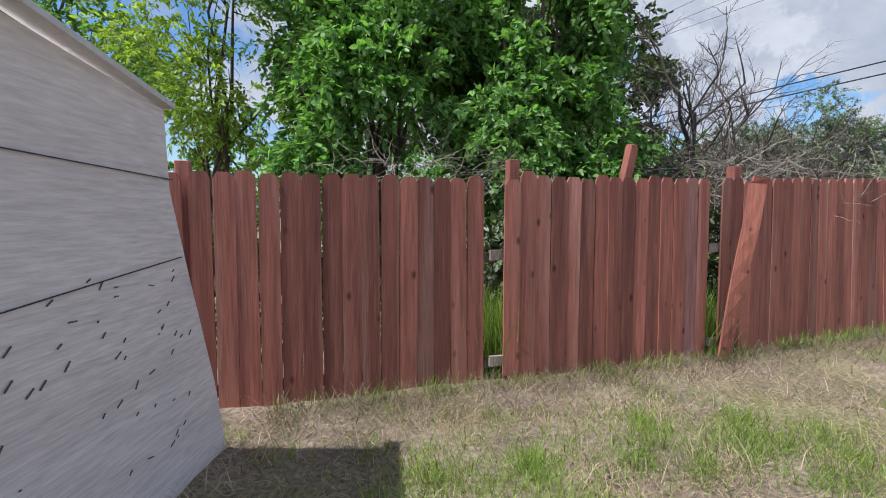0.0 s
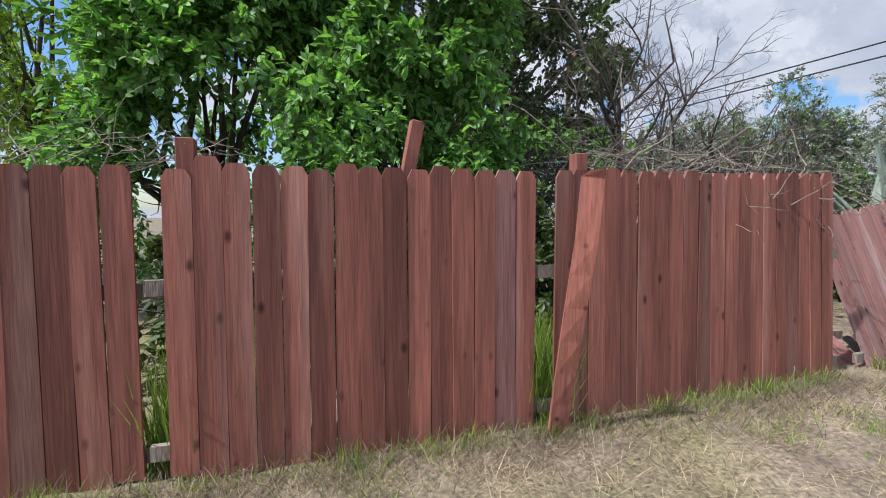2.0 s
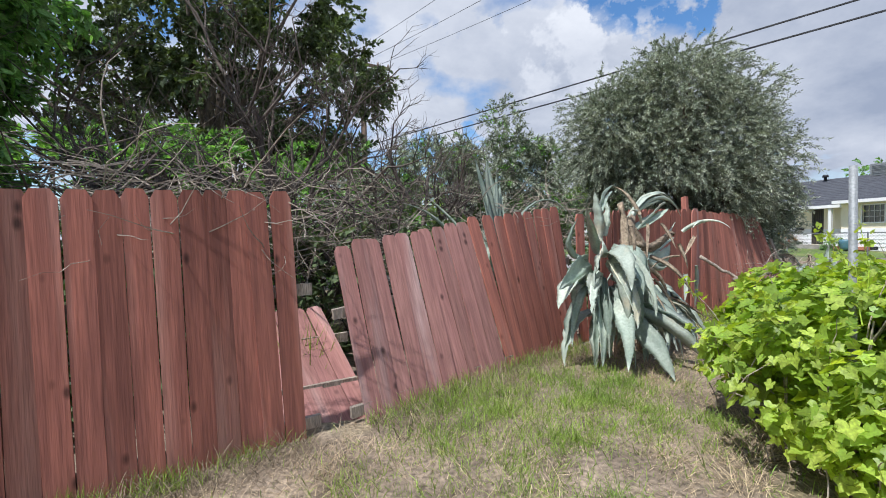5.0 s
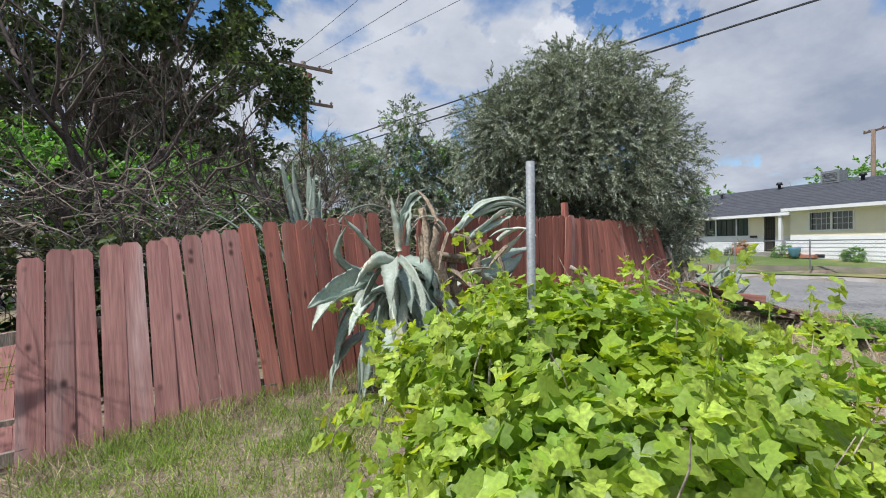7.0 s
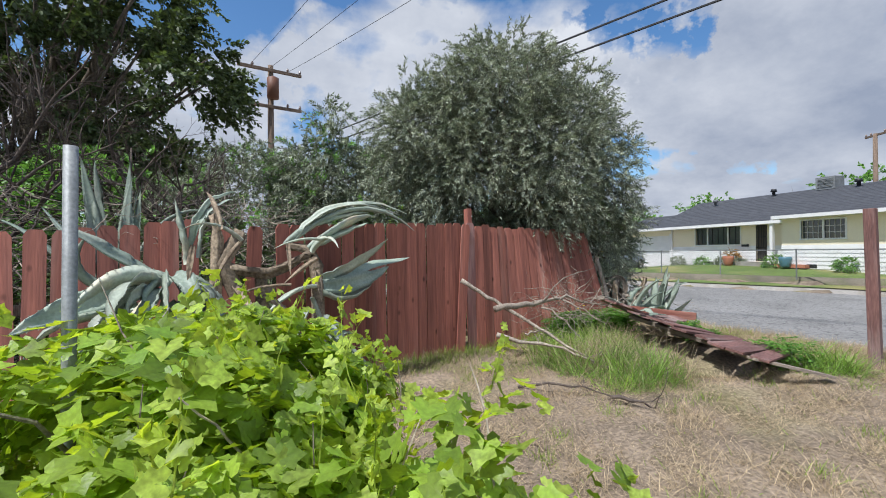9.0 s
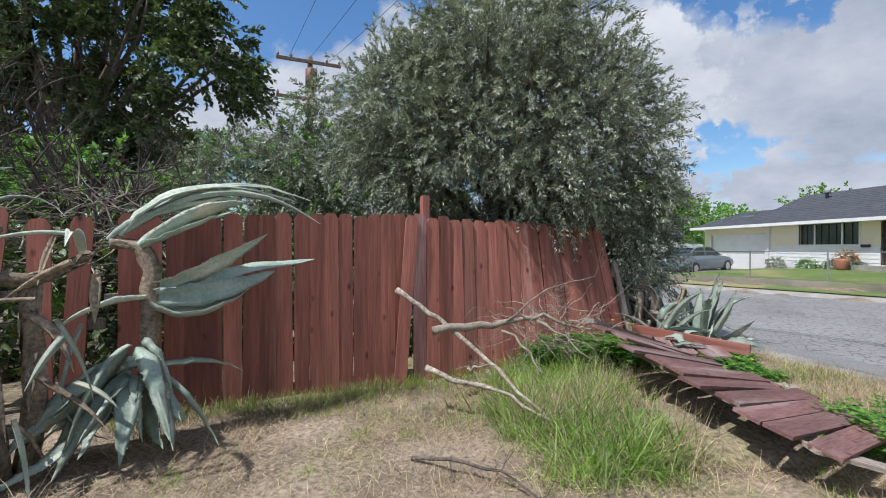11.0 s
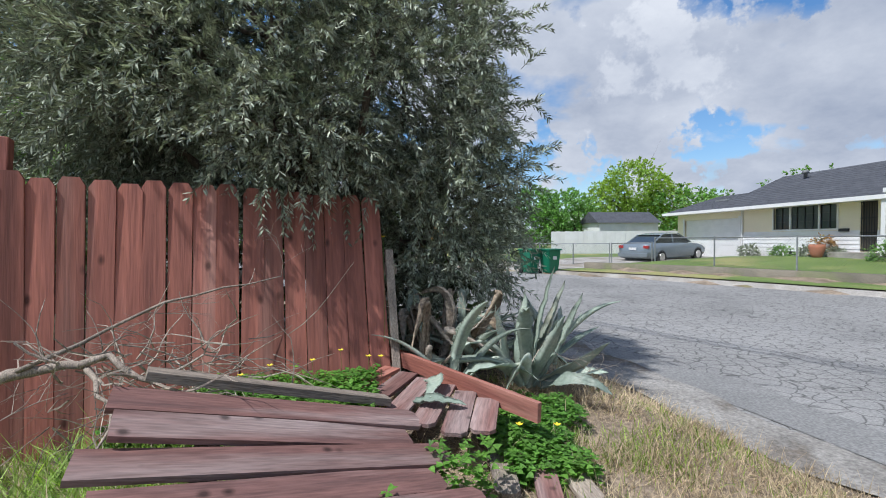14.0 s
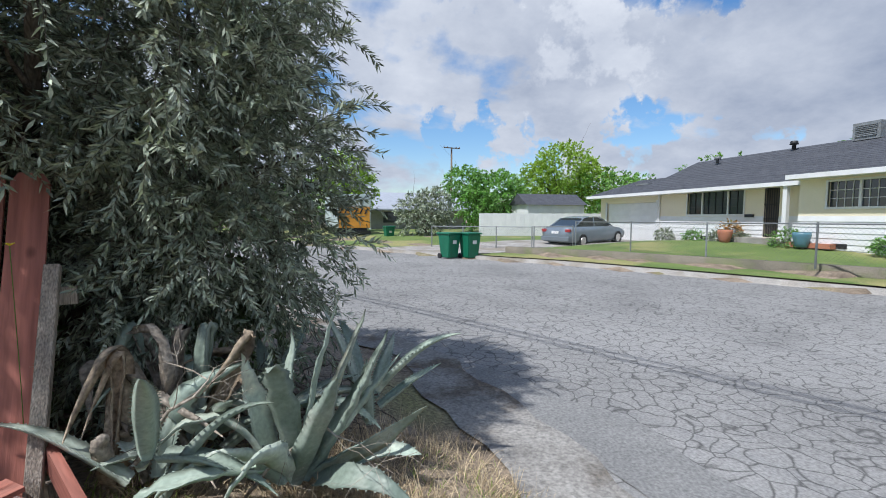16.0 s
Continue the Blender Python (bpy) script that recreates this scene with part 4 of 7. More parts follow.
def agave(label, base, leaves, seed, mats=(AGAVE,)):
    """leaves: (start offset, direction, length, width, droop)."""
    rng = np.random.default_rng(seed)
    t = thing("agave", label, "agave", Matrix.Translation(Vector(base)), "agave plants")
    for i, (s, d, L, w, droop) in enumerate(leaves):
        bm = bmesh.new()
        agave_leaf(bm, rng, s, d, L, w, droop, rng.uniform(0.18, 0.42), twist=rng.normal(0, 0.35))
        part("leaf", bm, mats[i % len(mats)], t, smooth=True)
    return t


def rosette(rng, n, tilt=(0.15, 1.35), length=(0.55, 0.95), width=(0.10, 0.15), droop=(0.2, 1.2), lift=(0, 0, 0), toward=None, height=0.25):
    out = []
    for i in range(n):
        a = i * 2.39996 + rng.uniform(-0.3, 0.3)
        e = rng.uniform(*tilt)
        d = np.array((math.cos(a) * math.sin(e), math.sin(a) * math.sin(e), math.cos(e)))
        if toward is not None:
            d = d + np.array(toward)
        s = np.array(lift) + np.array((math.cos(a) * 0.07, math.sin(a) * 0.07, rng.uniform(0, height)))
        out.append((tuple(s), tuple(d), rng.uniform(*length), rng.uniform(*width), rng.uniform(*droop)))
    return out


rng = np.random.default_rng(61)


def limp_leaf(bm, rng, start, via, end, width, cup=0.28, thick=0.016, segs=14, teeth=True, roll=0.0):
    """A strap leaf along a bent spine, narrow at its foot and drawn out to a point."""
    a, b, c = Vector(start), Vector(via), Vector(end)
    b = b * 2 - (a + c) * 0.5
    rows, edge, ref = [], [], None
    for i in range(segs + 1):
        u = i / segs
        p = a * (1 - u) ** 2 + b * 2 * u * (1 - u) + c * u * u + Vector(rng.normal(0, 0.004, 3))
        d = ((b - a) * (1 - u) + (c - b) * u).normalized()
        if ref is None:
            ref = d.cross(Vector((0, 0, 1)))
            ref = (Matrix.Rotation(roll, 3, d) @ (ref if ref.length > 0.1 else Vector((1, 0, 0)))).normalized()
        s = (Matrix.Rotation(0.05 * math.sin(u * 9), 3, d) @ (ref - d * ref.dot(d))).normalized()
        ref = s
        n = s.cross(d)
        w = width * math.sin(math.pi * (0.17 + 0.83 * u)) ** 0.85 * (1 + 0.07 * math.sin(u * 23)) + 0.003
        k, th = cup * w * (1 - 0.4 * u), thick * (1 - 0.8 * u)
        rows.append([bm.verts.new(q) for q in (p + s * w / 2 + n * k, p + s * w * 0.22 + n * k * 0.2, p, p - s * w * 0.22 + n * k * 0.2, p - s * w / 2 + n * k, p - s * w * 0.25 - n * th, p + s * w * 0.25 - n * th)])
        edge.append((p + s * w / 2 + n * k, p - s * w / 2 + n * k, s.copy(), d))
    for r, q in zip(rows, rows[1:]):
        for i in range(7):
            bm.faces.new((r[i], r[(i + 1) % 7], q[(i + 1) % 7], q[i]))
    bm.faces.new(rows[0])
    bm.faces.new(rows[-1][::-1])
    if teeth:
        for r, q in zip(edge[1:], edge[2:-1]):
            for k, sgn in ((0, 1), (1, -1)):
                m = r[k].lerp(q[k], 0.5)
                bm.faces.new([bm.verts.new(m - r[3] * 0.006), bm.verts.new(m + r[3] * 0.006), bm.verts.new(m + r[2] * sgn * 0.009 + r[3] * 0.004)])


def limp_agave(label, base, leaves, seed, mats):
    rng = np.random.default_rng(seed)
    t = thing("agave", label, "agave", Matrix.Translation(Vector(base)), "agave plants")
    o = Vector(base)
    for i, (a, v, e, w) in enumerate(leaves):
        bm = bmesh.new()
        limp_leaf(bm, rng, Vector(a) - o, Vector(v) - o, Vector(e) - o, w, rng.uniform(0.1, 0.35), teeth=w > 0.08, roll=rng.normal(0, 0.9))
        part("leaf", bm, mats[i % len(mats)], t, smooth=True)


# limp leaves of the leaning plant: foot, middle, tip, width
big = [((8.15, 5.62, 1.30), (7.85, 5.40, 1.22), (7.56, 5.20, 1.07), 0.19), ((8.10, 5.60, 1.12), (7.78, 5.36, 1.10), (7.60, 5.28, 0.88), 0.20), ((8.26, 5.66, 1.38), (8.05, 5.42, 1.58), (7.83, 5.18, 1.80), 0.15),
       ((8.12, 5.60, 1.30), (7.84, 5.46, 1.45), (7.90, 5.42, 1.72), 0.07), ((8.35, 5.60, 1.35), (8.12, 5.36, 1.40), (7.92, 5.15, 1.22), 0.16), ((8.40, 5.60, 1.20), (8.75, 5.50, 1.02), (9.05, 5.35, 0.70), 0.15)]
big += [((8.35, 5.55, 0.95), (8.85, 5.25, 0.75), (9.30, 5.00, 0.32), 0.19), ((8.40, 5.50, 0.85), (8.75, 5.10, 0.62), (8.95, 4.85, 0.28), 0.18), ((8.30, 5.50, 0.80), (8.42, 5.10, 0.62), (8.45, 4.80, 0.28), 0.20), ((8.20, 5.50, 0.85), (8.20, 5.15, 0.80), (8.12, 4.98, 0.34), 0.18)]
for k in range(54):
    a = rng.uniform(-2.9, 0.1)
    z = rng.uniform(0.75, 1.45)
    reach = rng.uniform(0.28, 0.62)
    fall = rng.uniform(0.15, 0.75)
    st = np.array((8.32 + 0.12 * math.cos(a), 5.60 + 0.1 * math.sin(a), z))
    en = np.array((8.32 + reach * math.cos(a), 5.60 + reach * math.sin(a), max(0.30, z - fall)))
    big.append((tuple(st), tuple((st + en) / 2 + np.array((0.1 * math.cos(a), 0.1 * math.sin(a), rng.uniform(0.02, 0.16)))), tuple(en), rng.uniform(0.07, 0.165)))
limp_agave("large grey-green agave with limp, toothed leaves against the fence", (8.42, 5.72, 0.24), big, 62, (AGAVE, AGAVE_PALE, AGAVE))
husks = [((8.42, 5.82, 1.50), (8.38, 5.80, 1.78), (8.34, 5.79, 2.03), 0.13), ((8.44, 5.84, 1.60), (8.52, 5.90, 1.96), (8.78, 6.02, 2.13), 0.05), ((8.44, 5.84, 1.60), (8.54, 5.90, 1.90), (8.74, 6.00, 2.06), 0.04), ((8.50, 5.84, 1.55), (8.52, 5.84, 1.75), (8.56, 5.86, 1.92), 0.12)]
limp_agave("pale dried leaf stubs standing on the agave crown", (8.45, 5.85, 0.3), husks, 66, (AGAVE_PALE, AGAVE, AGAVE))
top = [((9.45, 6.35, 1.32), (9.82, 6.46, 1.47), (10.21, 6.61, 1.73), 0.14), ((9.47, 6.34, 1.28), (10.0, 6.66, 1.42), (10.53, 6.96, 1.51), 0.12), ((9.46, 6.32, 1.20), (9.78, 6.42, 1.12), (10.08, 6.66, 1.31), 0.19), ((9.46, 6.32, 1.25), (9.85, 6.48, 1.27), (10.25, 6.74, 1.42), 0.17),
       ((9.38, 6.38, 1.62), (9.72, 6.46, 1.86), (10.05, 6.63, 1.98), 0.17), ((9.38, 6.40, 1.63), (9.66, 6.40, 1.75), (9.98, 6.50, 1.90), 0.15), ((9.22, 6.38, 1.70), (9.72, 6.52, 2.08), (10.40, 6.88, 2.00), 0.07), ((9.22, 6.38, 1.70), (9.90, 6.56, 2.05), (10.58, 6.90, 1.83), 0.055)]
top += [((9.22, 6.38, 1.72), (9.80, 6.58, 2.10), (10.50, 6.94, 2.04), 0.05), ((9.15, 6.36, 1.68), (9.50, 6.44, 1.90), (10.0, 6.62, 2.02), 0.07), ((9.45, 6.28, 1.25), (9.22, 6.10, 1.20), (9.0, 5.95, 1.02), 0.11), ((9.50, 6.18, 0.75), (9.80, 6.45, 0.74), (9.96, 6.80, 0.56), 0.07),
        ((9.45, 6.18, 0.80), (9.22, 5.95, 0.68), (8.95, 5.68, 0.34), 0.18), ((9.15, 6.08, 1.10), (9.18, 5.88, 0.62), (9.42, 5.90, 0.40), 0.07), ((9.50, 6.12, 0.65), (9.30, 5.82, 0.42), (9.02, 5.50, 0.24), 0.10), ((9.52, 6.20, 0.70), (9.56, 6.36, 0.45), (9.54, 6.42, 0.24), 0.10)]
for k in range(28):
    a = rng.uniform(-2.9, 0.3)
    reach = rng.uniform(0.25, 0.6)
    st = np.array((9.45 + 0.06 * math.cos(a), 6.16 + 0.06 * math.sin(a), rng.uniform(0.5, 0.95)))
    en = np.array((9.45 + reach * math.cos(a), 6.12 + reach * math.sin(a), rng.uniform(0.24, 0.5)))
    top.append((tuple(st), tuple((st + en) / 2 + np.array((0, 0, rng.uniform(0.0, 0.14)))), tuple(en), rng.uniform(0.09, 0.17)))
limp_agave("toppled agave crown with pale drooping leaves on a bent trunk", (9.50, 6.25, 0.2), top, 63, (AGAVE_PALE, AGAVE))
up = [((rng.normal(0, 0.08), rng.normal(0, 0.08), 0), (rng.normal(0, 0.22), rng.normal(0, 0.15), 1), rng.uniform(0.9, 1.5), rng.uniform(0.13, 0.18), rng.uniform(0.0, 0.12)) for _ in range(8)]
up += [((0.1, 0, 0.3), (0.35, 0, 1), 1.25, 0.09, 1.9), ((-0.3, 0.1, 0.2), (-0.7, 0, 0.8), 1.1, 0.13, 0.6), ((-0.2, 0.1, 0.2), (-0.5, 0.2, 0.9), 1.0, 0.13, 0.3)]
agave("upright grey-green agave rising behind the leaning fence", (7.62, 6.7, 1.1), up, 64)
trunks = thing("dead_agave", "dried brown agave trunks, bent and stripped of leaves", "agave stem", Matrix.Translation((8.95, 5.72, 0.2)))
for pts, rad in (([(0.0, 0, 0), (-0.05, -0.05, 0.5), (-0.12, 0, 1.0), (-0.25, 0.0, 1.3), (-0.12, 0.1, 1.55)], (0.09, 0.085, 0.10, 0.11, 0.07)), ([(0.05, 0.1, 0), (0.08, 0.14, 0.4), (0.05, 0.16, 0.8), (0.03, 0.18, 1.18)], (0.085, 0.08, 0.075, 0.07)),
                 ([(0.55, 0.55, 0), (0.52, 0.55, 0.55), (0.51, 0.61, 1.0), (0.49, 0.66, 1.25), (0.40, 0.69, 1.42), (0.22, 0.65, 1.45)], (0.09, 0.085, 0.085, 0.08, 0.075, 0.05)), ([(-0.2, 0, 1.25), (0.1, 0.05, 1.2), (0.35, 0.1, 1.32), (0.45, 0.1, 1.38)], (0.07, 0.06, 0.05, 0.035)), ([(-0.45, -0.15, 0.0), (-0.4, -0.1, 0.5), (-0.3, -0.05, 1.0), (-0.28, 0, 1.5), (-0.32, 0.02, 1.7)], (0.08, 0.08, 0.075, 0.05, 0.03))):
    bm = bmesh.new()
    tube(bm, pts, [r * 0.72 for r in rad], 8)
    bmesh.ops.subdivide_edges(bm, edges=bm.edges[:], cuts=1, use_grid_fill=True)
    for v in bm.verts:
        v.co += Vector(part_rng.normal(0, 0.009, 3))
    part("stem", bm, AGAVE_DEAD, trunks, smooth=True)
for k in range(24):
    bm = bmesh.new()
    agave_leaf(bm, rng, (rng.uniform(-0.4, 0.6), rng.uniform(-0.25, 0.1), rng.uniform(0.4, 1.6)), (rng.normal(0, 0.6), rng.normal(-0.3, 0.4), rng.normal(-0.3, 0.5)), rng.uniform(0.3, 0.6), rng.uniform(0.03, 0.07), rng.uniform(0.5, 2.5), 0.6, teeth=False, thick=0.008)
    part("dry_leaf", bm, AGAVE_DEAD if k % 3 else AGAVE_PALE, trunks, smooth=True)
st = [((15.12, 8.02, 0.38), (15.20, 8.00, 0.85), (15.33, 7.98, 1.32), 0.15), ((15.15, 8.0, 0.38), (15.36, 7.98, 0.70), (15.56, 7.98, 1.10), 0.15), ((15.14, 8.06, 0.38), (15.30, 8.08, 0.78), (15.46, 8.10, 1.20), 0.14), ((15.18, 7.98, 0.40), (15.45, 7.92, 0.55), (15.74, 7.90, 0.72), 0.12),
      ((15.08, 8.03, 0.38), (15.06, 8.02, 0.75), (15.10, 8.02, 1.12), 0.15), ((15.02, 8.06, 0.38), (14.92, 8.06, 0.72), (14.87, 8.04, 1.02), 0.14), ((15.10, 7.96, 0.38), (15.22, 7.80, 0.72), (15.30, 7.72, 0.98), 0.14), ((15.05, 7.95, 0.40), (14.80, 7.82, 0.62), (14.56, 7.74, 0.50), 0.13)]
st += [((15.10, 7.94, 0.42), (14.98, 7.70, 0.66), (14.82, 7.58, 0.48), 0.13), ((15.20, 7.95, 0.38), (15.40, 7.72, 0.50), (15.62, 7.62, 0.42), 0.11), ((15.18, 8.05, 0.40), (15.42, 8.12, 0.66), (15.66, 8.2, 0.92), 0.12), ((15.0, 8.0, 0.45), (14.75, 7.98, 0.74), (14.50, 7.92, 0.62), 0.10), ((15.22, 8.0, 0.38), (15.50, 8.0, 0.46), (15.70, 7.85, 0.50), 0.13), ((15.12, 8.0, 0.40), (15.05, 7.85, 0.90), (15.02, 7.74, 1.02), 0.12)]
limp_agave("blue-green agave with upright toothed leaves at the roadside", (15.12, 8.02, 0.27), st, 65, (AGAVE, AGAVE, AGAVE_PALE))
dry = thing("dead_agave", "dried brown agave remains beside the fence end", "agave stem", Matrix.Translation((14.35, 8.15, 0.35)))
for k in range(22):
    bm = bmesh.new()
    x, y = rng.uniform(-0.15, 0.5), rng.uniform(-0.1, 0.35)
    e = Vector((x + rng.normal(0, 0.18), y + rng.normal(-0.05, 0.15), rng.uniform(0.05, 0.75)))
    limp_leaf(bm, rng, (x, y, rng.uniform(0, 0.3)), (x + rng.normal(0, 0.12), y + rng.normal(0, 0.1), rng.uniform(0.3, 0.8)), e, rng.uniform(0.05, 0.13), 0.5, teeth=False, roll=rng.normal(0, 0.9))
    part("dry_leaf", bm, (AGAVE_DEAD, AGAVE, DEADWOOD)[k % 3], dry, smooth=True)
for k, (bx, by, n) in enumerate(((14.65, 8.25, 9), (14.95, 8.55, 8), (14.5, 7.9, 6), (15.5, 8.5, 7))):
    agave("grey-green agave offset, partly dried, below the olive tree", (bx, by, 0.32), rosette(rng, n, (0.3, 1.5), (0.4, 0.7), (0.07, 0.12), (0.4, 1.8), (0, 0, 0.1)), 70 + k, (AGAVE, AGAVE_PALE, AGAVE))
for a, v, e, w in (((14.98, 7.74, 0.60), (14.74, 7.62, 0.66), (14.50, 7.60, 0.60), 0.15), ((14.28, 7.50, 0.62), (14.32, 7.35, 0.66), (14.22, 7.12, 0.61), 0.10), ((14.18, 7.18, 0.61), (14.32, 7.12, 0.63), (14.46, 7.08, 0.61), 0.09)):
    lf = thing("cut_agave_leaf", "fallen pale agave leaf lying on the boards", "leaf", Matrix.Translation(a))
    bm = bmesh.new()
    limp_leaf(bm, rng, (0, 0, 0), Vector(v) - Vector(a), Vector(e) - Vector(a), w, 0.15, 0.012)
    part("blade", bm, AGAVE, lf, smooth=True)

# ---- grapevine on its pipe ----
pipe = thing("pipe_post", "grey galvanised steel pipe standing in the grapevine", "post", Matrix.Translation((8.59, 3.56, 0.1)))
bm = bmesh.new()
tube(bm, [(0, 0, 0), (0.01, 0.01, 0.9), (0.015, 0.02, 1.86)], 0.022, 12)
part("pipe", bm, STEEL, pipe, smooth=True)
rng = np.random.default_rng(81)
vine = thing("grapevine", "lush grapevine bush with bright lobed leaves", "grapevine", Matrix.Translation((8.6, 3.5, 0.12)))
VINE_BLOBS = [(8.75, 3.45, 0.78, 1.0, 1.0, 0.55), (8.2, 3.05, 0.56, 0.5, 0.6, 0.44), (9.85, 2.95, 0.62, 0.5, 0.6, 0.55), (9.1, 3.2, 0.68, 0.5, 0.75, 0.55), (8.6, 2.85, 0.68, 0.75, 0.5, 0.52), (8.95, 3.95, 0.85, 0.8, 0.55, 0.5), (9.4, 2.95, 0.55, 0.5, 0.55, 0.48), (9.15, 3.9, 0.8, 0.6, 0.6, 0.52)]


def vine_leaves(n, size, mat, name, inner, grow=1.0, upward=0.8):
    pts, outs = shell_points(rng, [(b[0], b[1], b[2], b[3] * grow, b[4] * grow, b[5] * grow) for b in VINE_BLOBS], n, inner, 2.6, -0.07)
    keep = pts[:, 2] > 0.18
    pts, outs = pts[keep], outs[keep]
    nrm = unit(outs * 0.8 + np.array((0, 0, upward)) + rng.normal(0, 0.7, pts.shape))
    r = rng.normal(0, 1, pts.shape) + np.array((0, 0, -0.9)) + outs * 0.6
    axis = unit(r - nrm * (r * nrm).sum(-1, keepdims=True))
    side = np.cross(nrm, axis)
    L = rng.uniform(*size, len(pts))
    V, F = leaf_verts(pts - np.array((8.6, 3.5, 0.12)), axis, side, L, L * rng.uniform(0.9, 1.1, len(pts)), "grape")
    link(name, raw_mesh(name, V, F, mat), vine)
    return pts


vine_leaves(10500, (0.045, 0.105), GRAPE, "leaves", 0.55)
tips = vine_leaves(2300, (0.04, 0.085), GRAPE_YOUNG, "young_leaves", 0.9, 1.06)
bm = bmesh.new()
for _ in range(130):
    p = tips[rng.integers(0, len(tips))]
    pts = wander(rng, p - np.array((8.6, 3.5, 0.12)) - np.array((0, 0, 0.25)), (rng.normal(0, 0.3), rng.normal(0, 0.3), 1), rng.uniform(0.25, 0.5), 5, 0.15)
    tube(bm, pts, [0.004, 0.0037, 0.0033, 0.003, 0.0025, 0.0015], 4, cap=False)
for _ in range(26):
    a = rng.uniform(0, math.tau)
    pts = wander(rng, (rng.normal(0, 0.15), rng.normal(0, 0.15), 0.0), (math.cos(a), math.sin(a), 0.7), rng.uniform(0.8, 1.3), 6, 0.25)
    tube(bm, pts, [0.02, 0.018, 0.014, 0.011, 0.009, 0.007, 0.005], 5, cap=False)
tagged(part("cane_tangle", bm, DEADWOOD, vine), kind="stuff")
shoots = []
bm = bmesh.new()
for k in range(70):
    p = tips[rng.integers(0, len(tips))].copy()
    if p[2] < 0.95:
        continue
    pts = wander(rng, p - np.array((8.6, 3.5, 0.12)), (rng.normal(0, 0.25), rng.normal(0, 0.25), 1), rng.uniform(0.15, 0.42), 6, 0.12)
    tube(bm, pts, [0.003, 0.0028, 0.0026, 0.0023, 0.002, 0.0017, 0.001], 4, cap=False)
    shoots += [np.array(q) for q in pts[2:] for _ in range(3)]
tagged(part("shoot_growth", bm, GRAPE_YOUNG, vine), kind="stuff")
sp = np.array(shoots) + rng.normal(0, 0.018, (len(shoots), 3))
ax = unit(rng.normal(0, 1, sp.shape))
sd = unit(np.cross(ax, rng.normal(0, 1, sp.shape)))
L = rng.uniform(0.02, 0.055, len(sp))
V, F = leaf_verts(sp, ax, sd, L, L, "grape")
link("shoot_leaves", raw_mesh("shoot_leaves", V, F, GRAPE_YOUNG), vine)

# ---- fallen fence boards ----


def lying_board(parent, a, b, width=0.14, thick=0.022, mat=RED_FALLEN, name="plank", roll=0.0, dog=True):
    """A board lying from a to b, face up."""
    a, b = Vector(a), Vector(b)
    y = (b - a).normalized()
    x = y.cross(Vector((0, 0, 1))).normalized()
    z = x.cross(y)
    L, w, e = (b - a).length, width / 2, 0.028 if dog else 0.002
    bm = bmesh.new()
    outline = [(-w, 0), (w, 0), (w, L * 0.5), (w, L - e), (w - e, L), (-w + e, L), (-w, L - e), (-w, L * 0.5)]
    r = Matrix.Rotation(roll, 3, y)
    place = lambda u, v, h: a + r @ (x * u + z * h) + y * v
    lo = [bm.verts.new(place(u, v, 0)) for u, v in outline]
    hi = [bm.verts.new(place(u, v, thick)) for u, v in outline]
    bm.faces.new(lo[::-1])
    bm.faces.new(hi)
    for i in range(8):
        j = (i + 1) % 8
        bm.faces.new((lo[i], lo[j], hi[j], hi[i]))
    m = frame_of(a, b, x)[0]
    bm.transform(m.inverted())
    base = parent.matrix_basis.inverted() if parent else Matrix()
    return part(name, bm, mat, parent, at=base @ m)


fallen = thing("fallen_fence_panel", "fallen fence panel of weathered boards lying fanned on the grass", "fence", Matrix.Translation((13.2, 6.0, 0.2)))
for i in range(10):
    u = i / 9
    a = Vector((12.98, 6.46, 0.93)).lerp(Vector((13.52, 5.00, 0.50)), u) + Vector((0.05 * math.sin(i * 2.3), 0, 0.012 * math.sin(i * 1.7)))
    b = Vector((14.12, 7.00, 0.56)).lerp(Vector((14.66, 5.52, 0.40)), u) + Vector((0.07 * math.sin(i * 3.1 + 1), 0, 0))
    lying_board(fallen, a, b, 0.158, 0.024, roll=0.22 + 0.04 * math.sin(i * 2.1))
lying_board(fallen, (13.0, 6.68, 0.95), (14.02, 7.18, 0.60), 0.10, 0.04, GREY_WOOD, "rail", dog=False)
lying_board(fallen, (13.32, 6.5, 0.72), (13.72, 5.2, 0.46), 0.085, 0.04, GREY_WOOD, "rail", dog=False)
lying_board(fallen, (14.15, 6.75, 0.42), (14.3, 5.45, 0.36), 0.085, 0.04, GREY_WOOD, "rail", dog=False)
small = thing("fallen_fence_panel", "short fallen boards fanned out below a red rail", "fence", Matrix.Translation((14.2, 7.0, 0.3)))
for i, (bx, by) in enumerate(((13.72, 7.40), (13.90, 7.23), (14.05, 7.07), (14.20, 6.94), (14.35, 6.82), (14.50, 6.84))):
    lying_board(small, Vector((14.06, 7.84, 0.60)).lerp(Vector((14.62, 7.22, 0.57)), i / 5), (bx, by, 0.575 - 0.006 * i), 0.135, 0.02, RED if i == 0 else RED_FALLEN)
lying_board(small, (14.02, 8.10, 0.60), (14.84, 6.95, 0.54), 0.035, 0.11, RED, "rail", dog=False)
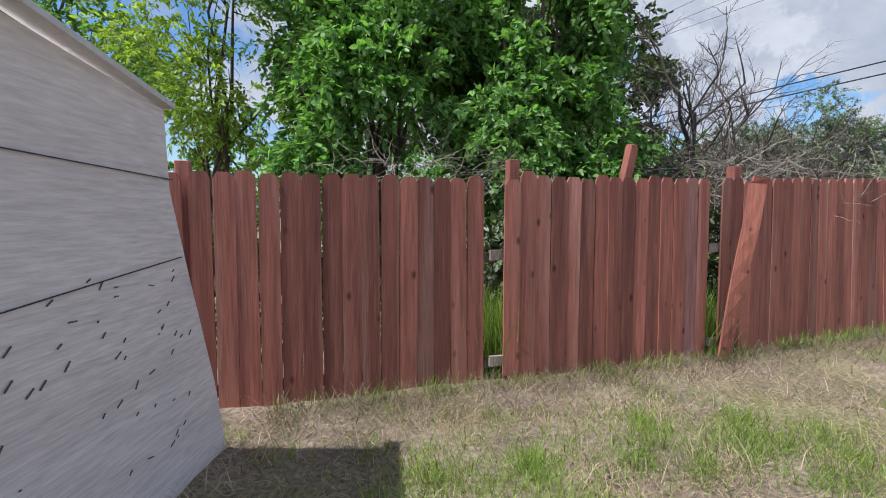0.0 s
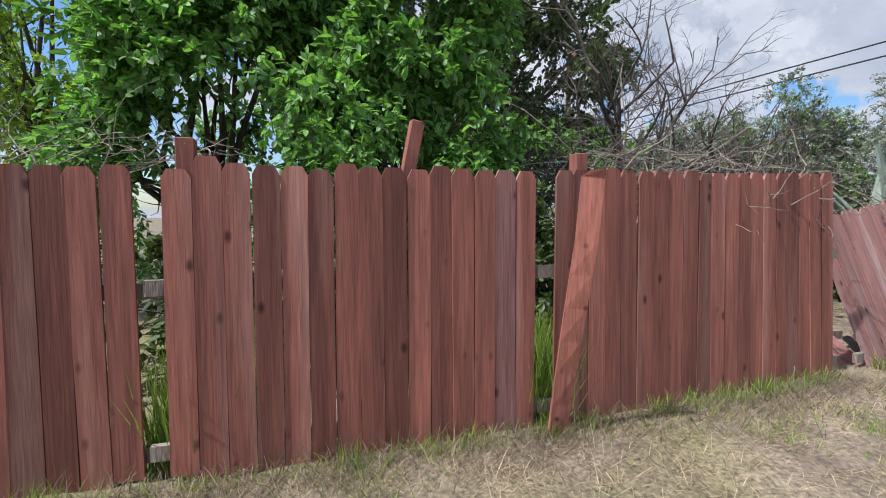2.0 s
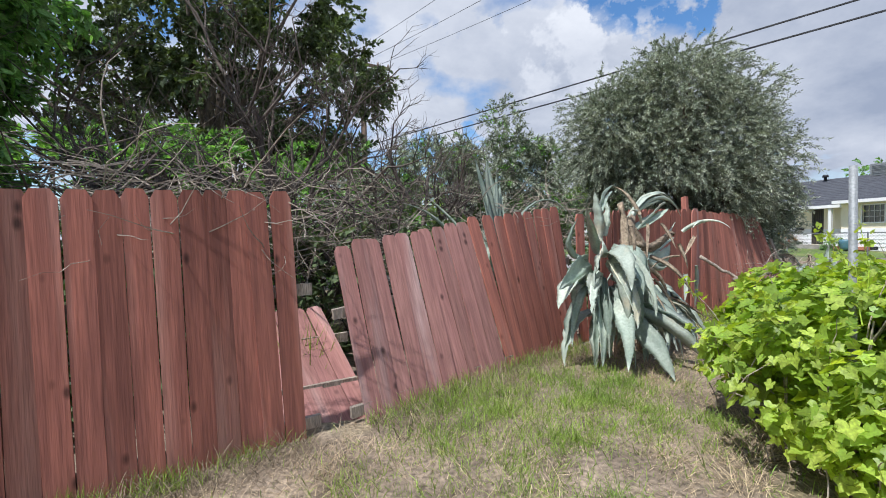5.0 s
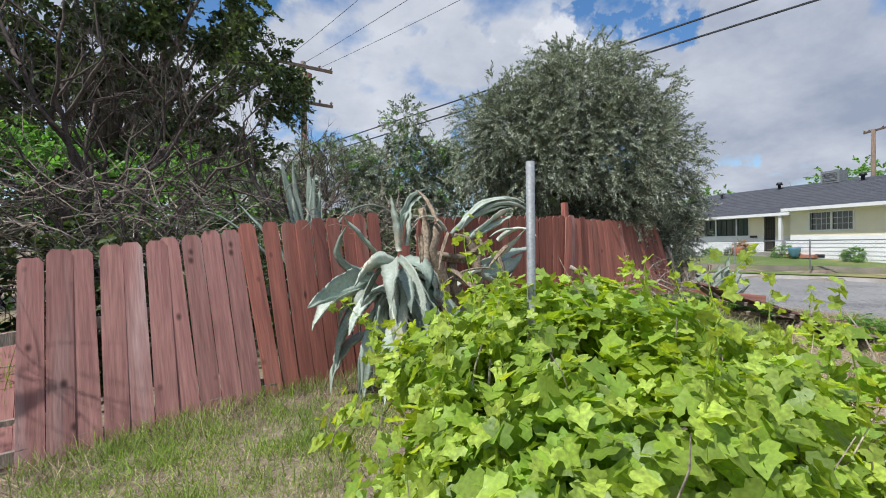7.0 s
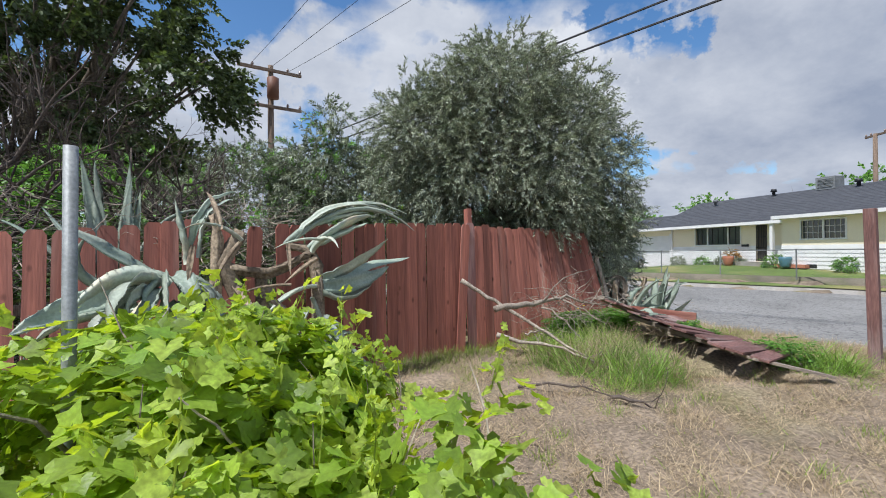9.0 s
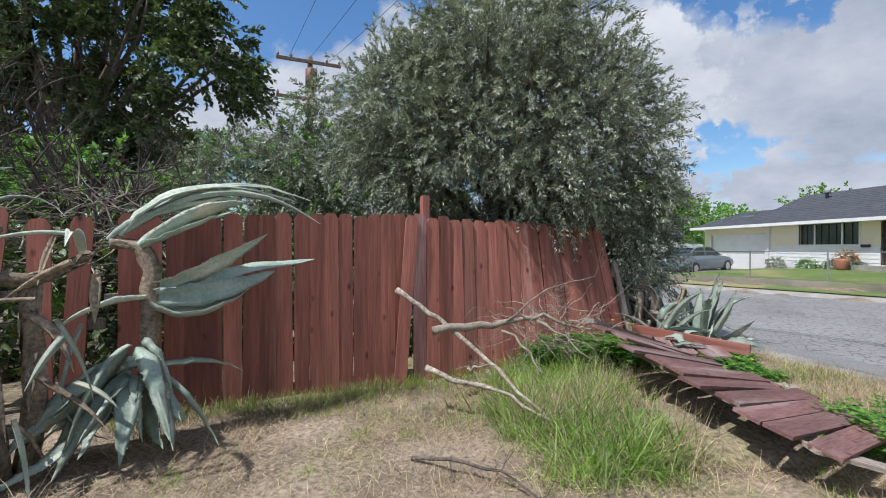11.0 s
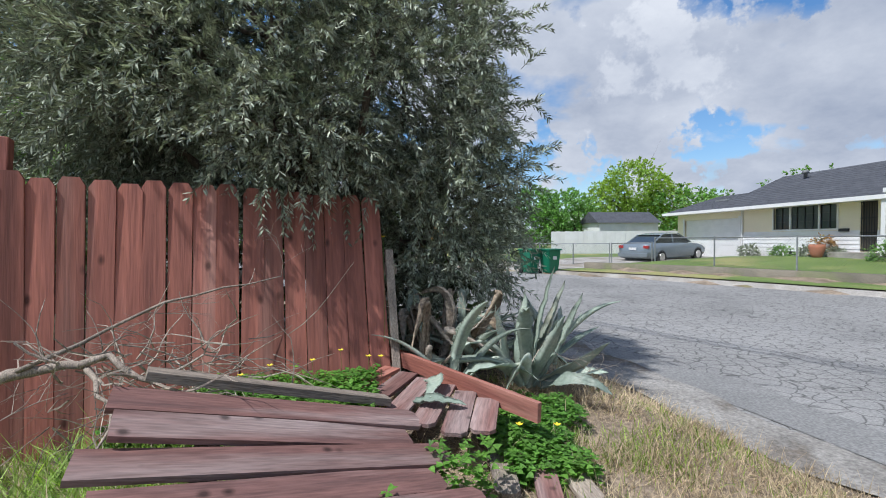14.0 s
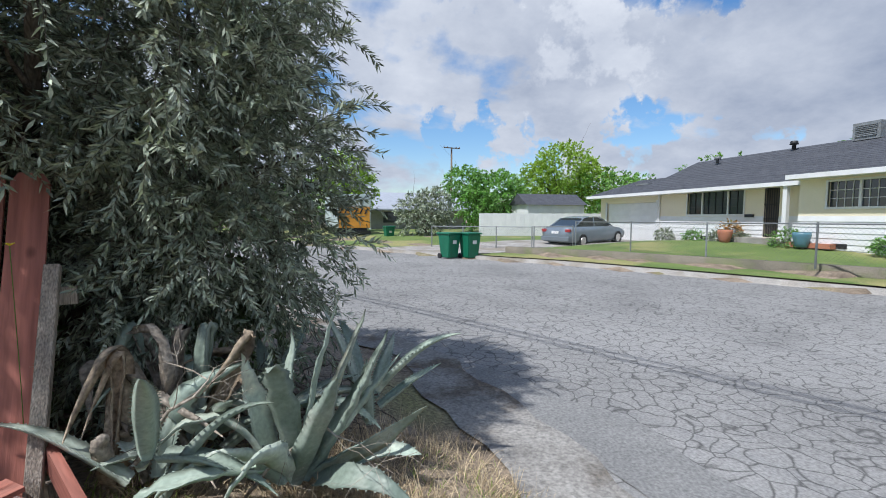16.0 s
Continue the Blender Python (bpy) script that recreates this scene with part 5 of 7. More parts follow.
for p, q, mt in (((14.66, 7.25, 0.36), (14.58, 6.62, 0.34), GREY_WOOD), ((14.86, 7.0, 0.33), (14.76, 6.55, 0.33), RED_FALLEN), ((14.98, 6.98, 0.30), (14.98, 6.58, 0.30), GREY_WOOD), ((14.55, 5.55, 0.30), (15.0, 5.30, 0.27), RED_FALLEN), ((14.60, 5.35, 0.28), (15.05, 5.05, 0.25), GREY_WOOD)):
    lb = thing("loose_board", "short loose board end lying in the weeds", "board", Matrix.Translation(p), "loose board ends")
    lying_board(lb, p, q, 0.12, 0.024, mt)
bm = bmesh.new()
hill = thing("soil_mound", "low mound of soil and debris under the fallen boards", "soil", Matrix.Translation((13.7, 6.3, 0)))
res = bmesh.ops.create_icosphere(bm, subdivisions=4, radius=1)
for v in bm.verts:
    v.co = Vector((v.co.x * 0.85, v.co.y * 1.0, max(-0.1, v.co.z) * 0.22 + 0.22 + noise.noise(v.co * 4) * 0.03))
part("mound", bm, GROUND, hill, smooth=True)

# ---- fallen branches ----


def branch_thing(name, label, mains, seed, mat=DEADWOOD, twigs=10, tw=(0.2, 0.5), lift=0.1):
    rng = np.random.default_rng(seed)
    o = Vector(mains[0][0][0])
    t = thing(name, label, "branch", Matrix.Translation(o))
    for pts, rad in mains:
        pts = [Vector(p) - o for p in pts]
        fine = []
        for a, b in zip(pts, pts[1:]):
            for s in (0, 0.33, 0.66):
                fine.append(a.lerp(b, s) + Vector(rng.normal(0, 0.012, 3)))
        fine.append(pts[-1])
        n = len(fine)
        bm = bmesh.new()
        tube(bm, fine, [rad * (1 - 0.72 * i / (n - 1)) * rng.uniform(0.88, 1.12) for i in range(n)], 8)
        part("limb", bm, mat, t, smooth=True)
        if twigs:
            bm, tips = bmesh.new(), []
            for _ in range(twigs):
                i = int(rng.integers(n // 3, n))
                branch_into(bm, rng, fine[i], (rng.normal(0.3, 0.8), rng.normal(0, 0.8), rng.normal(lift, 0.4)), rng.uniform(*tw), rad * 0.22, 2, tips, 0.25, 0.02, (2, 3), 0.7, 5)
            tagged(part("twigwork", bm, mat, t), kind="stuff")


branch_thing("fallen_branch", "bleached forked dead branch lying on the grass", [([(11.27, 7.21, 1.22), (11.50, 7.12, 1.05), (11.74, 7.0, 0.87), (12.06, 6.6, 0.64), (12.22, 6.23, 0.47), (12.42, 5.91, 0.34), (12.6, 5.5, 0.24)], 0.030), ([(11.53, 6.64, 0.57), (11.85, 6.45, 0.50), (12.15, 6.2, 0.46), (12.4, 5.92, 0.36)], 0.028), ([(11.86, 6.62, 0.56), (11.98, 6.55, 0.60), (12.10, 6.52, 0.62)], 0.014)], 91, twigs=3, tw=(0.1, 0.2))
branch_thing("fallen_branch", "grey dead limb with brittle twigs resting above the weeds", [([(11.63, 6.90, 0.87), (12.07, 6.95, 0.88), (12.38, 6.98, 0.93), (12.68, 6.96, 0.96), (12.95, 6.85, 0.88)], 0.040), ([(12.3, 6.95, 0.92), (12.6, 7.15, 1.08), (12.95, 7.3, 1.22), (13.4, 7.4, 1.32)], 0.012), ([(12.25, 6.85, 0.86), (12.42, 6.6, 0.72), (12.5, 6.4, 0.55)], 0.013), ([(12.6, 6.95, 0.93), (12.8, 6.75, 0.80), (12.95, 6.5, 0.66)], 0.014)], 92, GREY_WOOD, twigs=6, tw=(0.15, 0.35))
lying_board(fallen, (13.55, 5.08, 0.50), (14.35, 4.86, 0.30), 0.13, 0.025, GREY_WOOD)
branch_thing("fallen_branch", "small dry branch lying on the bare ground", [([(11.35, 5.75, 0.24), (11.6, 5.6, 0.30), (11.9, 5.45, 0.26), (12.1, 5.1, 0.25)], 0.016), ([(11.95, 5.1, 0.28), (12.1, 4.95, 0.26), (12.2, 4.85, 0.24)], 0.02)], 94, DARKTWIG, 4, (0.12, 0.3))
branch_thing("fallen_branch", "dead twiggy branch sticking up below the olive tree", [([(14.35, 8.0, 0.45), (14.55, 7.9, 0.75), (14.75, 7.9, 0.95)], 0.015), ([(14.9, 7.9, 0.4), (15.2, 7.85, 0.75), (15.5, 7.75, 0.55)], 0.008)], 95, DEADWOOD, 6, (0.15, 0.35))
brush("tangle of dead twigs by the fallen boards", "brush_pile", 12.3, 6.9, 13.5, 6.9, 0.55, 1.0, 120, 96, DEADWOOD, (0.25, 0.7), (0.002, 0.006), 0.5, 0.35)
brush("dry brown litter under the olive tree", "brush_pile", 14.3, 8.1, 15.6, 8.5, 0.3, 0.6, 150, 97, DARKTWIG, (0.2, 0.6), (0.002, 0.007), 0.6, 0.3)

# ---- grass ----


def blades(name, label, pts, heights, widths, mat, lean, seed):
    """Bent blades of grass, in one mesh."""
    rng = np.random.default_rng(seed)
    n = len(pts)
    base = np.column_stack([pts, ground_z(pts[:, 0], pts[:, 1]) - 0.012])
    a = rng.uniform(0, math.tau, n)
    side = np.column_stack([np.cos(a), np.sin(a), np.zeros(n)]) * widths[:, None] / 2
    b = rng.uniform(0, math.tau, n)
    ln = rng.uniform(*lean, n)
    bend = np.column_stack([np.cos(b) * np.sin(ln), np.sin(b) * np.sin(ln), np.cos(ln)]) * heights[:, None]
    mid = base + bend * 0.55 + np.column_stack([np.zeros((n, 2)), heights * 0.06])
    tip = base + bend
    tip[:, 2] -= heights * 0.10 * ln
    tip[:, 2] = np.maximum(tip[:, 2], base[:, 2] + 0.014)
    V = np.stack([base - side, base + side, mid + side * 0.75, mid - side * 0.75, tip], 1).reshape(-1, 3)
    F = (np.arange(n)[:, None, None] * 5 + np.array([(0, 1, 2), (0, 2, 3), (3, 2, 4)])[None]).reshape(-1, 3)
    return tagged(link(name, raw_mesh(name, V, F, mat)), label, "grass", kind="stuff")


def scatter(rng, n, boxes):
    """Points in boxes (x0, y0, x1, y1, weight)."""
    w = np.array([b[4] for b in boxes], dtype=float)
    k = rng.choice(len(boxes), n, p=w / w.sum())
    B = np.array(boxes)[k]
    return np.column_stack([B[:, 0] + (B[:, 2] - B[:, 0]) * rng.random(n), B[:, 1] + (B[:, 3] - B[:, 1]) * rng.random(n)])


def along(rng, n, a, b, spread):
    u = rng.random(n)
    d = np.array(b) - np.array(a)
    nrm = np.array((d[1], -d[0])) / np.linalg.norm(d)
    return np.array(a) + u[:, None] * d + nrm * np.abs(rng.normal(0, spread, n))[:, None]


def clumps(rng, n, centres, radius):
    c = centres[rng.integers(0, len(centres), n)]
    return c + rng.normal(0, radius, (n, 2))


def in_yard(p):
    ok = p[:, 0] < near_edge(p[:, 1]) - 0.03
    line = np.interp(p[:, 0], [-4.3, -1.7, 0.5, 5.4, 7.2, 8.5, 11.4, 14.1, 14.2, 30], [1.94, 2.75, 3.4, 4.9, 5.6, 6.4, 7.5, 7.9, 30, 30])
    return p[ok & (p[:, 1] < line + 0.04) & ~((p[:, 0] < -1.2) & (p[:, 1] < 2.3))]


rng = np.random.default_rng(7)
yard = [(-1.5, -0.5, 5, 4.6, 26), (5, 0.5, 9.5, 6.2, 20), (9.5, 1.5, 14, 7.4, 26), (13.5, 4.2, 16.4, 8.4, 12)]


def bare(p):
    """How bare the trodden earth is at a place, 0 to 1."""
    track = np.exp(-(((p[:, 0] - 4.9) / 1.3) ** 2 + ((p[:, 1] - 3.6) / 0.75) ** 2)) + 1.3 * np.exp(-(((p[:, 0] - 2.9) / 1.0) ** 2 + ((p[:, 1] - 3.05) / 0.42) ** 2)) + 0.8 * np.exp(-(((p[:, 0] - 11.4) / 1.0) ** 2 + ((p[:, 1] - 5.6) / 0.6) ** 2))
    nz = np.array([noise.noise(Vector((x * 1.4, y * 1.4, 9))) for x, y in p])
    return np.clip(track * 0.8 + nz * 0.8 - 0.05, 0, 0.92)


def green_share(p):
    """How much of the grass is green at a place."""
    nz = np.array([noise.noise(Vector((x * 0.9, y * 0.9, 3))) + 0.5 * noise.noise(Vector((x * 2.7, y * 2.7, 5))) for x, y in p])
    wet = sum(a * np.exp(-(((p[:, 0] - x) / sx) ** 2 + ((p[:, 1] - y) / sy) ** 2)) for x, y, sx, sy, a in ((1.7, 2.35, 0.75, 0.5, 1.2), (7.2, 4.6, 1.4, 0.9, 1.2), (6.2, 3.3, 1.3, 0.9, 0.8), (0.2, 2.1, 0.8, 0.5, 0.8), (3.3, 4.05, 1.4, 0.2, 0.6), (11.0, 6.7, 1.2, 0.5, 0.6)))
    dry = np.exp(-(((p[:, 0] - 11.4) / 2.2) ** 2 + ((p[:, 1] - 4.3) / 1.8) ** 2))
    return np.clip(nz * 0.8 + wet - dry * 0.9, 0.02, 0.9)


p = in_yard(scatter(rng, 230000, yard))
straw = p[rng.random(len(p)) > bare(p) + 0.25 * green_share(p)]
blades("dry_grass", "dry flattened straw-coloured grass over the yard", straw, rng.uniform(0.03, 0.15, len(straw)), rng.uniform(0.002, 0.0048, len(straw)), STRAW, (1.0, 1.54), 11)
p = in_yard(np.concatenate([scatter(rng, 60000, yard), scatter(rng, 40000, yard[:1])]))
brown = p[rng.random(len(p)) > bare(p) * 0.8]
blades("brown_thatch", "brown decayed thatch lying in the dry grass", brown, rng.uniform(0.03, 0.13, len(brown)), rng.uniform(0.002, 0.005, len(brown)), THATCH, (1.2, 1.55), 26)
p = in_yard(scatter(rng, 190000, yard))
green = p[rng.random(len(p)) < green_share(p) * (1 - 0.7 * bare(p))]
blades("green_grass", "patchy green grass growing through the dry yard", green, rng.uniform(0.03, 0.13, len(green)), rng.uniform(0.003, 0.0065, len(green)), GRASS, (0.2, 1.25), 12)
tuft = in_yard(np.concatenate([clumps(rng, 9000, scatter(rng, 150, yard), 0.06), clumps(rng, 16000, scatter(rng, 190, [(1.1, 1.9, 2.5, 2.8, 1), (-0.4, 1.7, 0.9, 2.4, 0.6), (6.0, 4.0, 8.2, 5.3, 2), (5.6, 2.8, 7.0, 3.8, 0.8)]), 0.07)]))
blades("green_grass", "soft green grass tufts in the yard", tuft, rng.uniform(0.05, 0.16, len(tuft)), rng.uniform(0.0025, 0.005, len(tuft)), GRASS, (0.2, 1.1), 20)
mat_pts = in_yard(clumps(rng, 52000, scatter(rng, 800, yard), 0.10))
blades("dry_grass", "matted heaps of dry cut grass", mat_pts, rng.uniform(0.06, 0.24, len(mat_pts)), rng.uniform(0.002, 0.0045, len(mat_pts)), STRAW, (0.6, 1.48), 25)
foot = in_yard(np.concatenate([along(rng, 900, (-1.2, 2.85), (5.4, 4.92), 0.10), clumps(rng, 1500, along(rng, 16, (-1.2, 2.85), (5.4, 4.92), 0.06), 0.07), along(rng, 1500, (5.8, 5.02), (8.4, 6.1), 0.14), along(rng, 1600, (9.0, 6.6), (11.5, 7.45), 0.12), along(rng, 1200, (11.5, 7.45), (14, 7.85), 0.2)]))
blades("fence_grass", "weedy grass growing along the foot of the fence", foot, rng.uniform(0.05, 0.2, len(foot)), rng.uniform(0.003, 0.007, len(foot)), GRASS, (0.05, 0.9), 13)
footdry = np.concatenate([along(rng, 8200, (-1.2, 2.85), (5.4, 4.92), 0.24), along(rng, 2600, (5.8, 5.02), (8.4, 6.1), 0.22), along(rng, 2400, (9.0, 6.6), (11.5, 7.45), 0.2)])
blades("dry_weeds", "dry matted weeds along the foot of the fence", footdry, rng.uniform(0.08, 0.28, len(footdry)), rng.uniform(0.002, 0.005, len(footdry)), THATCH, (0.6, 1.5), 14)
tall = clumps(rng, 10000, scatter(rng, 120, [(12.15, 5.4, 13.15, 6.7, 1), (12.3, 6.6, 13.0, 7.3, 0.4), (14.5, 5.0, 15.0, 5.4, 0.08)]), 0.09)
blades("tall_grass", "tall lush green grass round the fallen branches", tall, rng.uniform(0.10, 0.48, len(tall)), rng.uniform(0.004, 0.013, len(tall)), LUSH, (0.4, 1.57), 15)
talld = clumps(rng, 4200, scatter(rng, 40, [(12.2, 5.4, 13.3, 6.7, 1)]), 0.12)
blades("tall_dry_grass", "pale seeding grass among the green tufts", talld, rng.uniform(0.2, 0.5, len(talld)), rng.uniform(0.002, 0.005, len(talld)), STRAW, (0.3, 1.3), 16)
verge = in_yard(clumps(rng, 15000, scatter(rng, 260, [(15.0, 5.0, 16.3, 8.6, 1), (15.5, 4.2, 17.0, 6.0, 0.6)]), 0.10))
blades("verge_grass", "bleached dry grass on the roadside verge", verge, rng.uniform(0.06, 0.24, len(verge)), rng.uniform(0.002, 0.005, len(verge)), STRAW, (0.2, 1.3), 17)
vergeg = in_yard(clumps(rng, 3200, scatter(rng, 50, [(14.7, 4.8, 16.2, 7.4, 1)]), 0.12))
blades("verge_weeds", "green weeds on the roadside verge", vergeg, rng.uniform(0.04, 0.14, len(vergeg)), rng.uniform(0.004, 0.008, len(vergeg)), GRASS, (0.1, 1.0), 18)
back = np.concatenate([scatter(rng, 5000, [(0.3, 3.5, 0.7, 4.6, 1), (2.5, 4.1, 2.9, 5.2, 1), (4.5, 5.6, 5.5, 6.8, 1.5)])])
blades("tall_grass", "tall green weeds behind the fence gaps", back, rng.uniform(0.3, 0.8, len(back)), rng.uniform(0.006, 0.012, len(back)), GRASS, (0.05, 0.5), 19)


def clover_patch(label, boxes, n, seed, rise=0.10, size=(0.025, 0.045), gz=None):
    rng = np.random.default_rng(seed)
    q = scatter(rng, n, boxes)
    z = ground_z(q[:, 0], q[:, 1]) + rng.uniform(0.02, rise, n) + (0.03 * np.sin(q[:, 0] * 9) * np.cos(q[:, 1] * 8))
    c = np.column_stack([q, z])
    P, A, S = [], [], []
    base = rng.uniform(0, math.tau, n)
    for k in range(3):
        a = base + k * math.tau / 3
        P.append(c)
        A.append(unit(np.column_stack([np.cos(a), np.sin(a), rng.normal(0, 0.25, n)])))
        S.append(unit(np.column_stack([-np.sin(a), np.cos(a), rng.normal(0, 0.15, n)])))
    P, A, S = np.concatenate(P), np.concatenate(A), np.concatenate(S)
    L = rng.uniform(*size, len(P))
    V, F = leaf_verts(P, A, S, L, L, "clover")
    return tagged(link("clover_patch", raw_mesh("clover_patch", V, F, CLOVER)), label, "clover", kind="stuff")


clover_patch("low green clover growing at the foot of the fence", [(12.9, 7.05, 13.95, 7.75, 1), (12.6, 7.0, 13.4, 7.6, 0.5)], 5200, 21, 0.30)
clover_patch("green clover between the boards and the agave", [(14.62, 6.75, 15.1, 7.35, 1), (14.75, 7.3, 15.3, 7.7, 0.6)], 1500, 22, 0.14)
clover_patch("small weeds growing up through the fallen boards", [(14.2, 5.2, 14.8, 5.7, 1), (13.9, 6.1, 14.1, 6.3, 0.15), (14.2, 6.5, 14.5, 6.7, 0.2)], 650, 23, 0.30)
rng = np.random.default_rng(24)
for fx, fy, fz in ((13.15, 7.42, 0.72), (13.3, 7.5, 0.75), (13.55, 7.55, 0.76), (13.72, 7.62, 0.80), (13.9, 7.6, 0.76), (13.98, 7.66, 0.74), (14.72, 7.12, 0.55), (14.75, 7.02, 0.5), (12.95, 7.35, 0.7), (14.0, 8.0, 1.55), (15.0, 7.1, 0.45), (12.3, 6.2, 0.42)):
    t = thing("oxalis_flower", "bright yellow oxalis flower on a thin stem", "flower", Matrix.Translation((fx, fy, fz)), "yellow wild flowers")
    bm = bmesh.new()
    drop = fz - float(ground_z(fx, fy))
    tube(bm, [(0, 0, 0), (0.005, 0.004, -drop * 0.5), (0, 0.01, -drop)], 0.0016, 4)
    part("stem", bm, CLOVER, t)
    bm = bmesh.new()
    for k in range(5):
        a = k * math.tau / 5
        c, s = math.cos(a), math.sin(a)
        bm.faces.new([bm.verts.new(v) for v in ((0, 0, 0), (c * 0.014 - s * 0.009, s * 0.014 + c * 0.009, 0.010), (c * 0.023, s * 0.023, 0.014), (c * 0.014 + s * 0.009, s * 0.014 - c * 0.009, 0.010))])
    part("petals", bm, YELLOW, t)

# ---- far side of the street ----


def ribbon(name, y0, y1, n, x_of, profile, mat, label, category, kind="structure", base=None):
    """A long low shape along the street: profile is (offset, height) pairs over the ground at its line."""
    yy = np.linspace(y0, y1, n)
    x0 = x_of(yy)
    z0 = base(yy) if base else np.zeros(n)
    X = np.stack([x0 + o for o, _ in profile], 1)
    Z = np.stack([z0 + h for _, h in profile], 1)
    return tagged(link(name, sheet(name, X, yy[:, None].repeat(len(profile), 1), Z, mat, False)), label, category, kind=kind)


ribbon("kerb", -30, 60, 160, kerb_x, [(-0.32, 0.012), (-0.02, 0.022), (0.0, 0.14), (0.14, 0.15), (0.16, 0.10)], CONCRETE, "pale concrete kerb along the far side", "kerb")
strip("grass_verge", -20, 22.9, 90, lambda y: kerb_x(y) + 0.15, lambda y: kerb_x(y) + 1.68, 8, 0.05, LAWN, "yellowed grass verge below the garden wall", "lawn")
strip("lawn", -20, 22.9, 90, lambda y: kerb_x(y) + 1.9, lambda y: y * 0 + 33, 40, 0.05, LAWN, "mown green front lawn", "lawn")
strip("driveway", 23.4, 28.2, 30, lambda y: kerb_x(y) + 0.15, lambda y: y * 0 + 31.75, 20, 0.012, CONCRETE, "pale concrete driveway to the garage", "driveway")
strip("front_lawn", 28.2, 60, 60, lambda y: kerb_x(y) + 0.15, lambda y: y * 0 + 48, 30, 0.006, LAWN, "neighbouring green lawn behind a wire fence", "lawn")
ribbon("garden_wall", 2, 22.9, 60, lambda y: kerb_x(y) + 1.7, [(0, -0.05), (0, 0.34), (0.2, 0.35), (0.2, -0.05)], material("stained_wall_concrete", (0.23, 0.20, 0.155), (0.15, 0.135, 0.105), 1.6, 0.95, bump=0.5, fine=40, fine_amount=0.3, third=(0.17, 0.18, 0.09), third_scale=0.8), "low concrete retaining wall along the lawn", "wall", base=lambda y: y * 0 + 0.13)

house = thing("house", "single-storey cream and white house with charcoal shingle roof", "house", Matrix.Translation((31.8, 20, 0)))


def hbox(name, x0, y0, z0, x1, y1, z1, mat, parent=None, label="", bevel=0.0):
    bm = bmesh.new()
    box(bm, x0 - 31.8, y0 - 20, z0, x1 - 31.8, y1 - 20, z1)
    if bevel:
        bmesh.ops.bevel(bm, geom=bm.edges[:], offset=bevel, segments=1, affect="EDGES")
    return part(name, bm, mat, parent or house, label)


def wall_with_holes(name, x0, x1, y0, y1, z0, z1, holes, mat):
    """A wall facing -x with openings (ya, yb, za, zb)."""
    ys = sorted({y0, y1, *[h[0] for h in holes], *[h[1] for h in holes]})
    zs = sorted({z0, z1, *[h[2] for h in holes], *[h[3] for h in holes]})
    bm = bmesh.new()
    for a, b in zip(ys, ys[1:]):
        for c, d in zip(zs, zs[1:]):
            if not any(h[0] <= a and b <= h[1] and h[2] <= c and d <= h[3] for h in holes):
                box(bm, x0 - 31.8, a - 20, c, x1 - 31.8, b - 20, d)
    bmesh.ops.remove_doubles(bm, verts=bm.verts[:], dist=0.0001)
    return part(name, bm, mat, house)


W1, DOOR, W2, W3, GAR = (20.24, 23.15, 1.85, 2.84), (18.76, 19.36, 0.95, 2.86), (14.8, 16.55, 2.05, 2.86), (10.2, 12.4, 2.05, 2.86), (25.2, 29.35, 0.35, 2.5)
wall_with_holes("front_wall", 31.8, 32.0, 17.45, 30.0, 0.3, 2.98, (W1, DOOR, GAR), STUCCO)
wall_with_holes("wing_wall", 31.0, 31.2, 6.0, 17.45, 0.3, 3.12, (W2, W3), STUCCO)
hbox("side_wall", 31.2, 17.25, 0.3, 31.8, 17.45, 3.05, STUCCO)
hbox("end_wall", 32.0, 29.8, 0.3, 38.6, 30.0, 2.98, STUCCO)
hbox("back_wall", 38.6, 6.0, 0.3, 38.8, 30.0, 3.0, STUCCO)
hbox("end_wall", 31.2, 6.0, 0.3, 38.6, 6.2, 3.05, STUCCO)
for k in range(8):
    z = 0.32 + k * 0.18
    for a, b, x in ((17.45, 18.76, 31.8), (19.36, 24.9, 31.8), (6.0, 17.45, 31.0)):
        bm = bmesh.new()
        pts = [(x - 0.028, a, z), (x - 0.028, b, z), (x - 0.006, b, z + 0.18), (x - 0.006, a, z + 0.18), (x, a, z), (x, b, z), (x, b, z + 0.18), (x, a, z + 0.18)]
        vs = [bm.verts.new((p[0] - 31.8, p[1] - 20, p[2])) for p in pts]
        for f in ((0, 1, 2, 3), (1, 0, 4, 5), (3, 2, 6, 7), (0, 3, 7, 4), (2, 1, 5, 6)):
            bm.faces.new([vs[i] for i in f])
        part("siding_board", bm, WHITE, house)


